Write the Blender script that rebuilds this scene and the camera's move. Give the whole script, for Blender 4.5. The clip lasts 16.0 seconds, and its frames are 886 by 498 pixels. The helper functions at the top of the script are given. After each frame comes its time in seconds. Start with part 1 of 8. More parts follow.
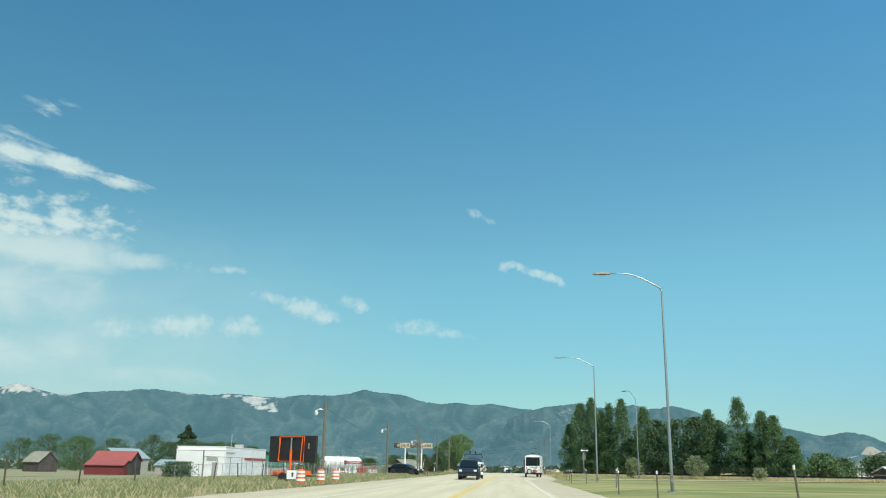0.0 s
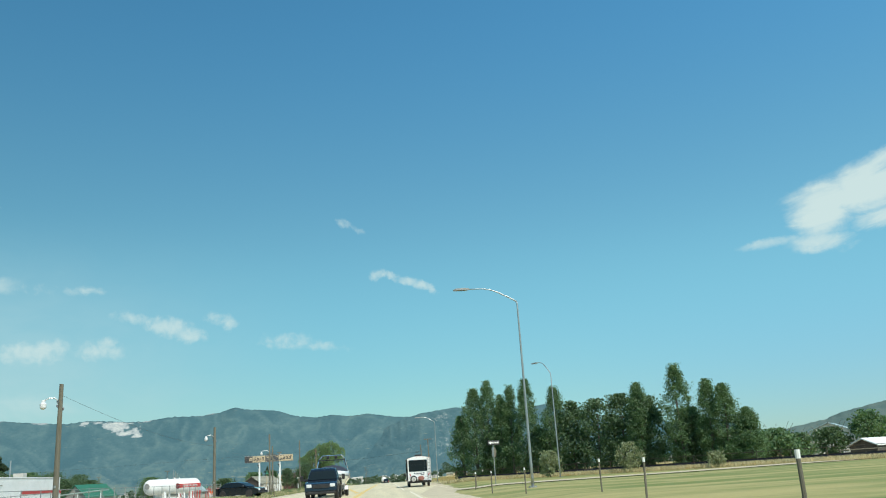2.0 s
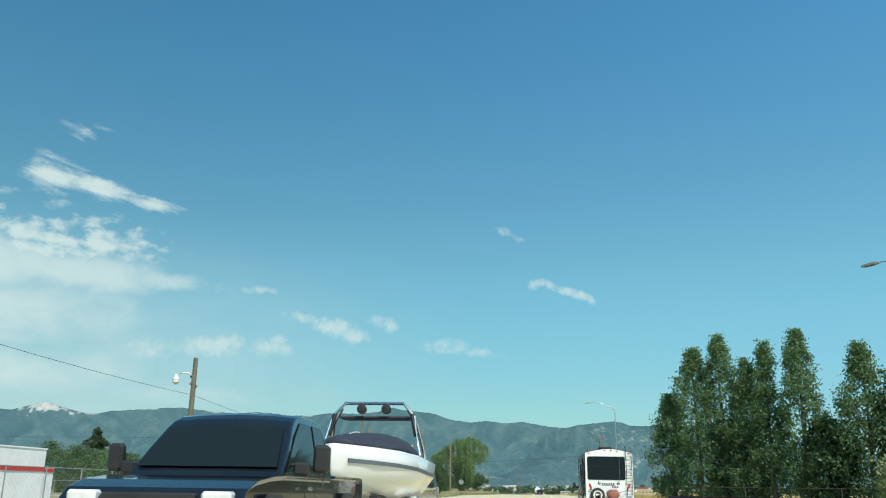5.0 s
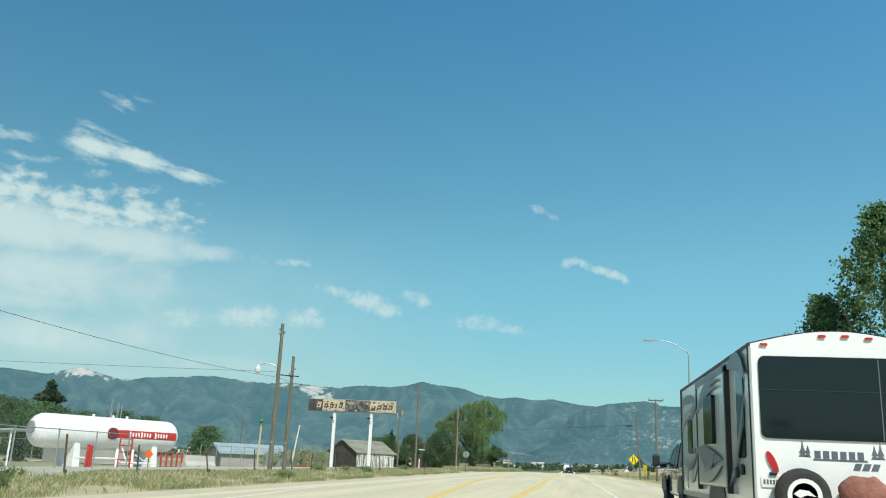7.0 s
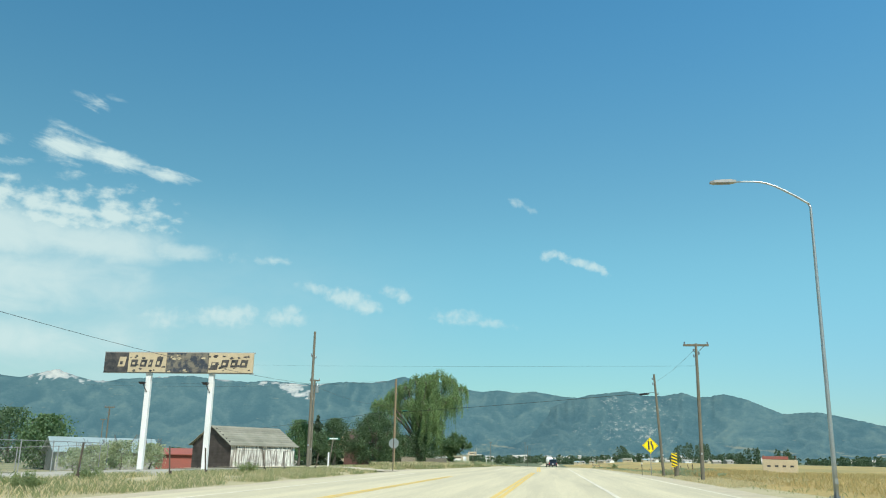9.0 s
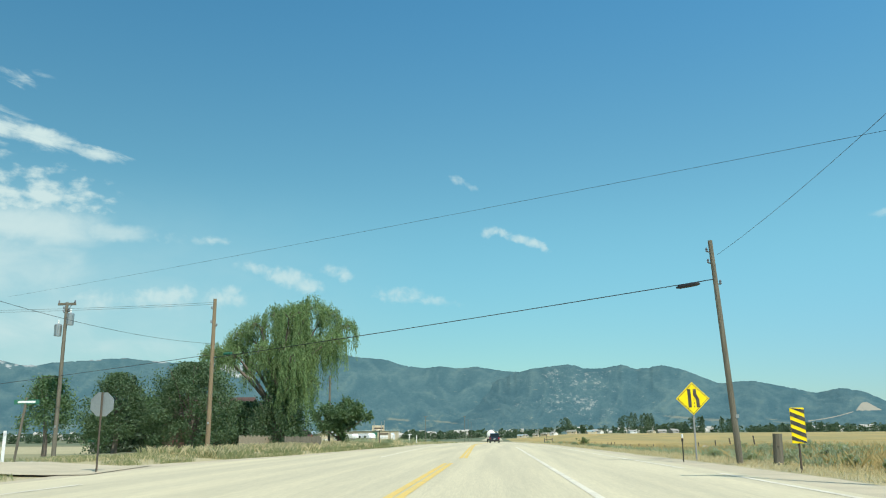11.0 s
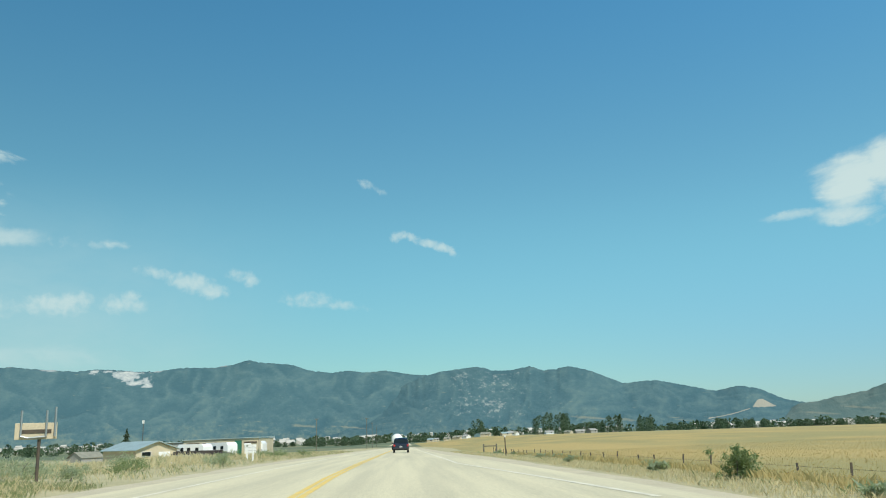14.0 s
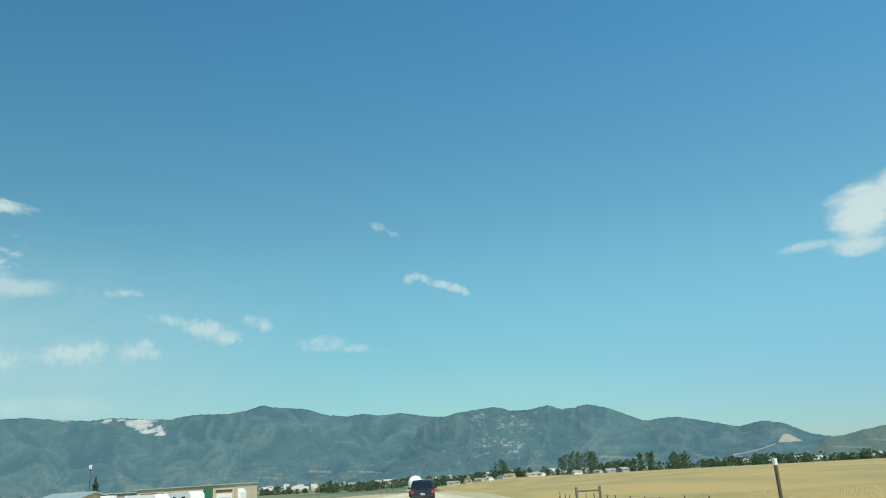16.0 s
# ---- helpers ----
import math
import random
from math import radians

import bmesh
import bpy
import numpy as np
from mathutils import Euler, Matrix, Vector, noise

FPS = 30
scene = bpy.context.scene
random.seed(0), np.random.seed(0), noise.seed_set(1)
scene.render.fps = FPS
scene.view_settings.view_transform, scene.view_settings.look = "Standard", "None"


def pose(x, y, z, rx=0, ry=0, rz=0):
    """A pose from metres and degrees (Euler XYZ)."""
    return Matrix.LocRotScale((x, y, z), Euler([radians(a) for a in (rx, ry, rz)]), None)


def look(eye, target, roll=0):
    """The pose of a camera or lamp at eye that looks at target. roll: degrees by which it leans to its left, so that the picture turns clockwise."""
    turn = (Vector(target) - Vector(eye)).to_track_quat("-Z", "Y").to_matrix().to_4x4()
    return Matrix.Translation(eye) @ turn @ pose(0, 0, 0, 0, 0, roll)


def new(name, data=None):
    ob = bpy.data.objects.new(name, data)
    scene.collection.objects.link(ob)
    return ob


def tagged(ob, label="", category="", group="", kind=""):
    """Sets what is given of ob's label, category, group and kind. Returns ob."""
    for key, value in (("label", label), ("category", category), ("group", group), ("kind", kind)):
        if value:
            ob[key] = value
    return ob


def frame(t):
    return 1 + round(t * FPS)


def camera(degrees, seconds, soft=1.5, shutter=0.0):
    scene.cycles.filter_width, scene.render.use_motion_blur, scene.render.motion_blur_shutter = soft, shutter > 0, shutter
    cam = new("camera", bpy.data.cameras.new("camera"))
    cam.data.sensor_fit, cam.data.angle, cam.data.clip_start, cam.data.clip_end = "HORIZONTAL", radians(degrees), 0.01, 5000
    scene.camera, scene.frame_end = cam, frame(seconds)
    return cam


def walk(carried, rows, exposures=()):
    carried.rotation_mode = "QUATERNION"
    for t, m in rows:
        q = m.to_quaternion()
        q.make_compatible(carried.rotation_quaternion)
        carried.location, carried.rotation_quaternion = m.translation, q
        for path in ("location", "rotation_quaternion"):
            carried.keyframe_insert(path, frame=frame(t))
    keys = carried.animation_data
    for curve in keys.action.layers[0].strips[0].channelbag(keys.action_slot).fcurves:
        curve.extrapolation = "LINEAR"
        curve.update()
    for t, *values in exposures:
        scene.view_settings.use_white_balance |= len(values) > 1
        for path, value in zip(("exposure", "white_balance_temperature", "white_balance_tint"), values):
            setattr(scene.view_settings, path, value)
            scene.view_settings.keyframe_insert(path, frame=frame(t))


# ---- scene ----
cam = camera(55.94, 16.0, soft=1.1)
# seconds, place, heading, pitch, roll
PATH = [
    (0, 0.000, 0.000, 1.060, 4.41, 14.74, -0.77),
    (0.5, 0.006, 8.091, 1.060, -0.69, 13.11, 1.28),
    (1, -0.009, 16.099, 1.031, -6.99, 14.73, 2.86),
    (1.5, 0.027, 23.681, 1.057, -7.86, 15.68, 3.00),
    (2, 0.040, 31.179, 1.049, -3.66, 15.16, 3.55),
    (2.5, 0.061, 38.647, 1.049, 1.24, 15.15, 3.37),
    (3, 0.096, 46.079, 1.046, 3.98, 15.47, 2.32),
    (3.5, 0.101, 53.524, 1.051, 5.36, 15.98, 2.13),
    (4, 0.046, 61.049, 1.047, 5.61, 16.71, 1.53),
    (6.5, -0.359, 101.003, 1.048, 7.58, 14.48, -3.53),
    (7, -0.429, 109.447, 1.050, 8.38, 14.30, -2.49),
    (7.5, -0.486, 118.028, 1.047, 8.76, 13.85, -1.27),
    (8, -0.520, 126.811, 1.042, 9.27, 15.30, -0.91),
    (8.5, -0.563, 135.738, 1.046, 8.70, 15.14, -0.91),
    (9, -0.610, 144.868, 1.064, 7.27, 14.00, -1.12),
    (11.5, -0.293, 190.955, 1.031, 1.68, 12.47, 1.06),
    (12, -0.122, 200.031, 1.055, -1.08, 13.74, 1.29),
    (12.5, -0.010, 209.085, 1.050, -4.25, 14.33, 0.65),
    (13, 0.003, 218.101, 1.051, -5.75, 15.71, 1.18),
    (13.5, -0.087, 227.078, 1.050, -3.95, 14.25, 1.31),
    (14, -0.238, 236.033, 1.047, -2.62, 12.66, 1.77),
    (14.5, -0.380, 244.997, 1.033, -2.25, 12.66, 2.58),
    (15, -0.491, 253.980, 1.007, -1.42, 13.47, 2.34),
    (15.5, -0.579, 262.979, 0.969, -1.01, 14.85, 2.56),
    (16, -0.654, 271.983, 0.918, -1.43, 15.50, 2.92),
]
# seconds, stops
EXPOSURES = [(0, 0.02), (2, 0), (4, 0), (6.5, 0.07), (7, 0), (7.5, -0.08), (8, 0), (8.5, 0.03), (9, 0.09), (11.5, 0.07), (12.5, 0.07), (13, 0), (14, -0.05), (14.5, -0.07), (15, -0.05), (16, -0.04)]
walk(cam, [(t, pose(x, y, z, 90 + pitch, roll, heading)) for t, x, y, z, heading, pitch, roll in PATH], EXPOSURES)

# ---------------------------------------------------------------- light
SUN_EL, SUN_AZ = radians(50), radians(150)      # high, behind and to the right of the traffic
sun_way = Vector((math.sin(SUN_AZ) * math.cos(SUN_EL), math.cos(SUN_AZ) * math.cos(SUN_EL), math.sin(SUN_EL)))
sun = new("sun", bpy.data.lights.new("sun", "SUN"))
sun.data.energy, sun.data.angle, sun.data.color = 4.6, radians(0.55), (1.0, 0.95, 0.86)
sun.matrix_world = look((0, 0, 300), Vector((0, 0, 300)) - sun_way)


class Net:
    """Short hand for building a node tree."""

    def __init__(self, tree):
        self.tree = tree
        tree.nodes.clear()

    def add(self, kind, operation="", use_clamp=False, blend_type="", interpolation_type=""):
        node = self.tree.nodes.new(kind)
        if operation:
            node.operation, node.use_clamp = operation, use_clamp
        if blend_type:
            node.data_type, node.blend_type = "RGBA", blend_type
        if interpolation_type:
            node.interpolation_type = interpolation_type
        return node

    def put(self, value, socket):
        if isinstance(value, bpy.types.NodeSocket):
            self.tree.links.new(value, socket)
        else:
            socket.default_value = value

    def math(self, op, a, b=0.0, c=0.0, clamp=False):
        node = self.add("ShaderNodeMath", operation=op, use_clamp=clamp)
        for v, s in zip((a, b, c), node.inputs):
            self.put(v, s)
        return node.outputs[0]

    def mix(self, fac, a, b, blend="MIX"):
        node = self.add("ShaderNodeMix", blend_type=blend)
        for v, s in zip((fac, a, b), (node.inputs[0], node.inputs[6], node.inputs[7])):
            self.put((*v, 1.0) if isinstance(v, tuple) and len(v) == 3 else v, s)
        return node.outputs[2]

    def noise(self, vector, scale, detail=4.0, rough=0.55, distortion=0.0):
        node = self.add("ShaderNodeTexNoise")
        if vector is not None:
            self.put(vector, node.inputs["Vector"])
        for key, v in (("Scale", scale), ("Detail", detail), ("Roughness", rough), ("Distortion", distortion)):
            node.inputs[key].default_value = v
        return node.outputs["Fac"]

    def ramp(self, fac, low, high):
        node = self.add("ShaderNodeMapRange", interpolation_type="SMOOTHSTEP")
        self.put(fac, node.inputs[0])
        node.inputs[1].default_value, node.inputs[2].default_value = low, high
        return node.outputs[0]


world = bpy.data.worlds.new("sky")
scene.world = world
world.use_nodes = True
wn = Net(world.node_tree)
sky = wn.add("ShaderNodeTexSky")
sky.sky_type, sky.sun_disc = "NISHITA", False
sky.sun_elevation, sky.sun_rotation = SUN_EL, SUN_AZ
sky.altitude, sky.air_density, sky.dust_density, sky.ozone_density = 1700, 1.1, 1.2, 2.0
coords = wn.add("ShaderNodeTexCoord").outputs["Generated"]
split = wn.add("ShaderNodeSeparateXYZ")
wn.put(coords, split.inputs[0])
sx, sy, sz = split.outputs
az = wn.math("DEGREES", wn.math("ARCTAN2", sx, sy))
el = wn.math("DEGREES", wn.math("ARCSINE", sz))
flat = wn.add("ShaderNodeCombineXYZ")
wn.put(az, flat.inputs[0])
wn.put(el, flat.inputs[1])
flat = flat.outputs[0]


def laid(vector, place=(0, 0, 0), turn=0.0, size=(1, 1, 1), kind="TEXTURE"):
    """The sky's degrees moved, turned and sized."""
    node = wn.add("ShaderNodeMapping")
    node.vector_type = kind
    wn.put(vector, node.inputs[0])
    for key, v in (("Location", place), ("Rotation", (0, 0, radians(turn))), ("Scale", size)):
        node.inputs[key].default_value = v
    return node.outputs[0]


def ragged(vector, coarse, fine, reach, fine_reach):
    """Frays a shape's rim by two noises."""
    both = []
    for shift in (0.0, 37.0):
        v = laid(vector, (shift, shift, 0))
        both.append(wn.math("ADD", wn.math("MULTIPLY", wn.math("SUBTRACT", wn.noise(v, coarse, 3.0), 0.5), reach), wn.math("MULTIPLY", wn.math("SUBTRACT", wn.noise(v, fine, 4.0, 0.6), 0.5), fine_reach)))
    join = wn.add("ShaderNodeCombineXYZ")
    wn.put(wn.math("ADD", both[0], az), join.inputs[0])
    wn.put(wn.math("ADD", wn.math("MULTIPLY", both[1], 0.6), el), join.inputs[1])
    return join.outputs[0]


def cover(vector, clouds):
    """Soft ovals: azimuth, elevation, half width, half height, weight, turn."""
    total = None
    for a0, e0, wide, tall, weight, turn in clouds:
        away = wn.add("ShaderNodeVectorMath")
        away.operation = "LENGTH"
        wn.put(laid(vector, (a0, e0, 0), turn, (wide, tall, 1)), away.inputs[0])
        rim = wn.add("ShaderNodeMapRange", interpolation_type="SMOOTHSTEP")
        wn.put(away.outputs["Value"], rim.inputs[0])
        for k, v in zip((1, 2, 3, 4), (1.15, 0.1, 0.0, weight)):
            rim.inputs[k].default_value = v
        total = rim.outputs[0] if total is None else wn.math("MAXIMUM", total, rim.outputs[0])
    return total


def cloud(parts, texture, amount, low, high):
    grain = wn.math("MULTIPLY", wn.math("SUBTRACT", texture, 0.5), amount)
    return wn.math("MULTIPLY", wn.ramp(wn.math("ADD", parts, grain), low, high), wn.ramp(parts, 0.02, 0.25))


# drawn-out streaks high in the west
STREAKS = [(-32.3, 21.8, 2.6, 0.8, 0.5, -10), (-30.9, 22.2, 2.0, 0.5, 0.42, -14), (-33.3, 18.6, 3.0, 1.3, 1.15, -4), (-30.4, 18.2, 3.8, 1.0, 1.08, -8), (-27.3, 17.7, 3.0, 0.75, 0.92, -7), (-25.2, 17.7, 2.0, 0.42, 0.62, -6),
           (-32.8, 19.7, 3.0, 0.5, 0.66, -12), (-37.6, 18.4, 2.8, 0.6, 0.75, -3), (-36.8, 17.2, 3.0, 0.5, 0.7, 0), (-41.5, 18.0, 3.4, 0.9, 0.8, 0), (-32.8, 16.9, 2.2, 0.7, 0.55, 0), (-37.5, 16.3, 2.4, 0.8, 0.6, 0)]
# small broken puffs below them
FLECKS = [(-37.3, 14.9, 4.2, 2.2, 1.15, 0), (-33.4, 14.6, 4.6, 2.0, 1.2, 0), (-29.6, 14.8, 3.8, 1.8, 1.1, 0), (-27.2, 14.6, 2.6, 1.3, 0.9, 0), (-30.6, 16.0, 3.0, 1.1, 0.8, 6), (-27.6, 15.8, 2.2, 0.7, 0.62, 0), (-36.8, 16.2, 2.4, 1.0, 0.8, 0), (-43.0, 15.0, 5.0, 2.6, 1.1, 0)]
# the even sheet under the puffs
SHEET = [(-36.5, 13.0, 9.5, 2.5, 1.08, 0), (-30.8, 12.9, 7.4, 1.8, 1.0, 0), (-25.6, 12.8, 4.0, 0.9, 0.78, 0), (-35.0, 10.4, 11.0, 3.0, 0.80, 0), (-46.0, 12.5, 9.0, 3.2, 0.95, 0), (-33.5, 6.6, 12.0, 1.9, 0.62, 0), (-24.0, 5.6, 10.0, 1.2, 0.45, 0), (-37.0, 8.6, 8.0, 0.9, 0.7, 0)]
# single fair-weather puffs over the range
PUFFS = [(-19.4, 12.65, 2.1, 0.46, 0.82, 0), (-22.2, 12.75, 2.8, 0.6, 0.5, 0), (-16.2, 10.95, 2.5, 0.6, 0.86, -8), (-14.1, 10.4, 2.5, 0.95, 1.15, -13), (-12.9, 10.0, 1.7, 0.9, 1.1, -10), (-10.9, 10.9, 1.6, 0.66, 0.9, -10), (-10.2, 10.6, 0.85, 0.75, 0.95, 0),
         (-22.3, 8.75, 3.2, 1.0, 1.1, 0), (-21.2, 9.1, 1.9, 0.8, 1.0, 0), (-26.1, 8.4, 2.3, 1.1, 0.85, 0), (-18.3, 8.9, 2.3, 0.95, 0.95, 0), (-17.9, 9.3, 1.1, 0.7, 0.95, 0), (-6.3, 9.3, 3.2, 0.9, 0.78, -2), (-4.0, 8.9, 3.0, 0.55, 0.68, -3),
         (-2.35, 17.15, 0.95, 0.45, 0.85, -22), (-1.5, 16.75, 1.1, 0.34, 0.62, -22), (-0.1, 13.6, 1.15, 0.5, 0.92, 14), (0.75, 13.55, 1.15, 0.45, 0.95, -32), (2.0, 13.1, 1.4, 0.46, 0.98, -18), (3.0, 12.75, 1.4, 0.55, 1.1, -24), (3.7, 12.3, 0.7, 0.48, 0.9, -20)]
# the larger cloud in the east
EAST = [(27.2, 13.15, 3.4, 0.6, 0.8, 3), (29.6, 12.8, 3.4, 1.0, 0.98, -4), (29.9, 14.0, 2.8, 2.1, 1.05, 30), (30.3, 15.3, 3.6, 1.7, 1.1, 8), (33.2, 15.6, 4.4, 2.2, 1.25, 6), (37.0, 15.8, 5.4, 2.4, 1.25, 6), (42.5, 16.4, 6.0, 2.8, 1.2, 4), (33.4, 13.6, 3.6, 1.0, 0.75, 8), (34.4, 17.0, 4.2, 1.1, 0.8, 8)]
slow, quick = ragged(flat, 0.5, 1.7, 1.0, 0.75), ragged(flat, 0.9, 2.6, 0.65, 0.5)
billow = wn.noise(laid(flat, size=(1.8, 1.0, 1.0)), 0.55, 5.0, 0.55, 0.4)
fleece = wn.noise(laid(flat, (3, 7, 0), 0, (1.45, 0.9, 1)), 1.25, 4.0, 0.5, 0.0)
drawn = wn.noise(laid(flat, (0, 0, 0), -9, (3.0, 0.7, 1)), 0.9, 5.0, 0.6, 0.5)
drawn_east = wn.noise(laid(flat, (0, 0, 0), 10, (3.6, 1.1, 1)), 0.8, 5.0, 0.6, 0.5)
soft = wn.noise(flat, 1.6, 5.0, 0.55, 0.3)
density = wn.math("MULTIPLY", cloud(cover(slow, STREAKS), drawn, 1.9, 0.30, 1.25), 0.92)
density = wn.math("MAXIMUM", density, wn.math("MULTIPLY", cloud(cover(slow, FLECKS), fleece, 2.6, 0.36, 1.35), 0.86))
density = wn.math("MAXIMUM", density, wn.math("MULTIPLY", cloud(cover(slow, SHEET), billow, 0.8, 0.12, 1.1), 0.78))
density = wn.math("MAXIMUM", density, wn.math("MULTIPLY", cloud(cover(quick, PUFFS), soft, 1.4, 0.24, 1.4), 0.72))
density = wn.math("MAXIMUM", density, wn.math("MULTIPLY", cloud(cover(quick, EAST), drawn_east, 1.6, 0.2, 1.1), 0.92))
# dusty air near the skyline, deeper blue overhead
low = wn.mix(wn.ramp(el, 0.0, 15.0), (0.49, 0.67, 0.575), (0.67, 1.11, 0.875))
tinted = wn.mix(1.0, sky.outputs[0], wn.mix(wn.ramp(el, 12.0, 34.0), low, (0.545, 1.24, 1.185)), "MULTIPLY")
haze = wn.ramp(az, -45.0, 50.0)                  # paler towards the sunny side
veil = wn.mix(haze, (0.865, 0.865, 0.885), (1.23, 1.23, 1.31))
tinted = wn.mix(1.0, tinted, wn.mix(wn.ramp(az, 60.0, 120.0), veil, (1.0, 1.0, 1.0)), "MULTIPLY")
thin = wn.math("MULTIPLY", wn.math("MULTIPLY", wn.ramp(wn.math("MULTIPLY", az, -1.0), 2.0, 34.0), wn.math("SUBTRACT", 1.0, wn.ramp(el, 6.0, 18.0))), wn.math("ADD", 0.24, wn.math("MULTIPLY", billow, 0.66)))
tinted = wn.mix(thin, tinted, (4.0, 5.5, 5.6))
east = wn.math("MULTIPLY", wn.ramp(az, 0.0, 32.0), wn.math("SUBTRACT", 1.0, wn.ramp(el, 1.0, 13.0)))
tinted = wn.mix(1.0, tinted, wn.mix(east, (1.0, 1.0, 1.0), (0.86, 0.88, 1.05)), "MULTIPLY")
clouded = wn.mix(density, tinted, (4.95, 6.1, 5.95))
back = wn.add("ShaderNodeBackground")
wn.put(clouded, back.inputs[0])
back.inputs[1].default_value = 0.13
out = wn.add("ShaderNodeOutputWorld")
wn.put(back.outputs[0], out.inputs[0])

# ---------------------------------------------------------------- materials
def mat(name, base, other=None, scale=3.0, fine=40.0, rough=0.8, metal=0.0, bump=0.3, spread=0.25, coat=0.0, stretch=(1, 1, 1), own=False, spec=0.4):
    """A surface with broad stains, fine grain and a little relief; other: the colour it varies to."""
    m = bpy.data.materials.new(name)
    m.use_nodes = True
    n = Net(m.node_tree)
    where = n.add("ShaderNodeTexCoord").outputs["Object" if own else "Generated"]
    if not own:
        where = n.add("ShaderNodeNewGeometry").outputs["Position"]
    mapped = n.add("ShaderNodeMapping")
    n.put(where, mapped.inputs[0])
    mapped.inputs["Scale"].default_value = stretch
    where = mapped.outputs[0]
    other = other or tuple(c * 0.72 for c in base)
    broad, grain = n.noise(where, scale, 5.0, 0.6), n.noise(where, fine, 3.0, 0.6)
    colour = n.mix(n.ramp(broad, 0.5 - spread, 0.5 + spread), base, other)
    shade = n.add("ShaderNodeHueSaturation")
    n.put(colour, shade.inputs["Color"])
    amount = 0.08 if coat or not bump else 0.5            # paint and gelcoat hardly vary
    tone = n.math("ADD", n.math("MULTIPLY", grain, amount), 1.0 - amount / 2)
    if own:
        tone = n.math("ADD", tone, n.math("MULTIPLY", n.math("SUBTRACT", n.add("ShaderNodeObjectInfo").outputs["Random"], 0.5), 0.3))
    n.put(tone, shade.inputs["Value"])
    p = n.add("ShaderNodeBsdfPrincipled")
    n.put(shade.outputs[0], p.inputs["Base Color"])
    n.put(n.math("ADD", n.math("MULTIPLY", broad, 0.2), rough - 0.1, clamp=True), p.inputs["Roughness"])
    p.inputs["Metallic"].default_value, p.inputs["Coat Weight"].default_value = metal, coat
    p.inputs["Specular IOR Level"].default_value = spec
    if bump:
        b = n.add("ShaderNodeBump")
        b.inputs["Strength"].default_value, b.inputs["Distance"].default_value = bump, 0.02
        n.put(grain, b.inputs["Height"])
        n.put(b.outputs[0], p.inputs["Normal"])
    o = n.add("ShaderNodeOutputMaterial")
    n.put(p.outputs[0], o.inputs[0])
    return m


def leaf_mat(name, base, other, glow=0.35, lone_part=0.6, broad_part=0.5, patch=0.45, through_tint=(1.0, 1.1, 0.5)):
    """Leaves: each its own green, light shining through."""
    m = bpy.data.materials.new(name)
    m.use_nodes = True
    n = Net(m.node_tree)
    geo = n.add("ShaderNodeNewGeometry")
    lone = geo.outputs["Random Per Island"]
    broad = n.noise(geo.outputs["Position"], patch, 3.0)
    fac = n.math("ADD", n.math("MULTIPLY", lone, lone_part), n.math("MULTIPLY", broad, broad_part), clamp=True)
    colour = n.mix(fac, base, other)
    p = n.add("ShaderNodeBsdfPrincipled")
    n.put(colour, p.inputs["Base Color"])
    p.inputs["Roughness"].default_value = 0.55
    p.inputs["Specular IOR Level"].default_value = 0.3
    t = n.add("ShaderNodeBsdfTranslucent")
    n.put(n.mix(1.0, colour, through_tint, "MULTIPLY"), t.inputs[0])
    mixer = n.add("ShaderNodeMixShader")
    mixer.inputs[0].default_value = glow
    n.put(p.outputs[0], mixer.inputs[1])
    n.put(t.outputs[0], mixer.inputs[2])
    o = n.add("ShaderNodeOutputMaterial")
    n.put(mixer.outputs[0], o.inputs[0])
    return m


def glass_mat(name, colour, rough=0.05):
    """Dark tinted vehicle glass: a gloss over a near black body."""
    m = bpy.data.materials.new(name)
    m.use_nodes = True
    n = Net(m.node_tree)
    p = n.add("ShaderNodeBsdfPrincipled")
    p.inputs["Base Color"].default_value = (*colour, 1)
    p.inputs["Roughness"].default_value = rough
    p.inputs["Specular IOR Level"].default_value = 0.28
    b = n.add("ShaderNodeBump")
    b.inputs["Strength"].default_value, b.inputs["Distance"].default_value = 0.03, 0.02
    n.put(n.noise(n.add("ShaderNodeTexCoord").outputs["Object"], 1.2), b.inputs["Height"])
    n.put(b.outputs[0], p.inputs["Normal"])
    o = n.add("ShaderNodeOutputMaterial")
    n.put(p.outputs[0], o.inputs[0])
    return m


def lit_mat(name, colour, power):
    m = bpy.data.materials.new(name)
    m.use_nodes = True
    n = Net(m.node_tree)
    p = n.add("ShaderNodeBsdfPrincipled")
    p.inputs["Base Color"].default_value = (*colour, 1)
    p.inputs["Emission Color"].default_value = (*colour, 1)
    p.inputs["Emission Strength"].default_value = power
    n.put(p.outputs[0], n.add("ShaderNodeOutputMaterial").inputs[0])
    return m


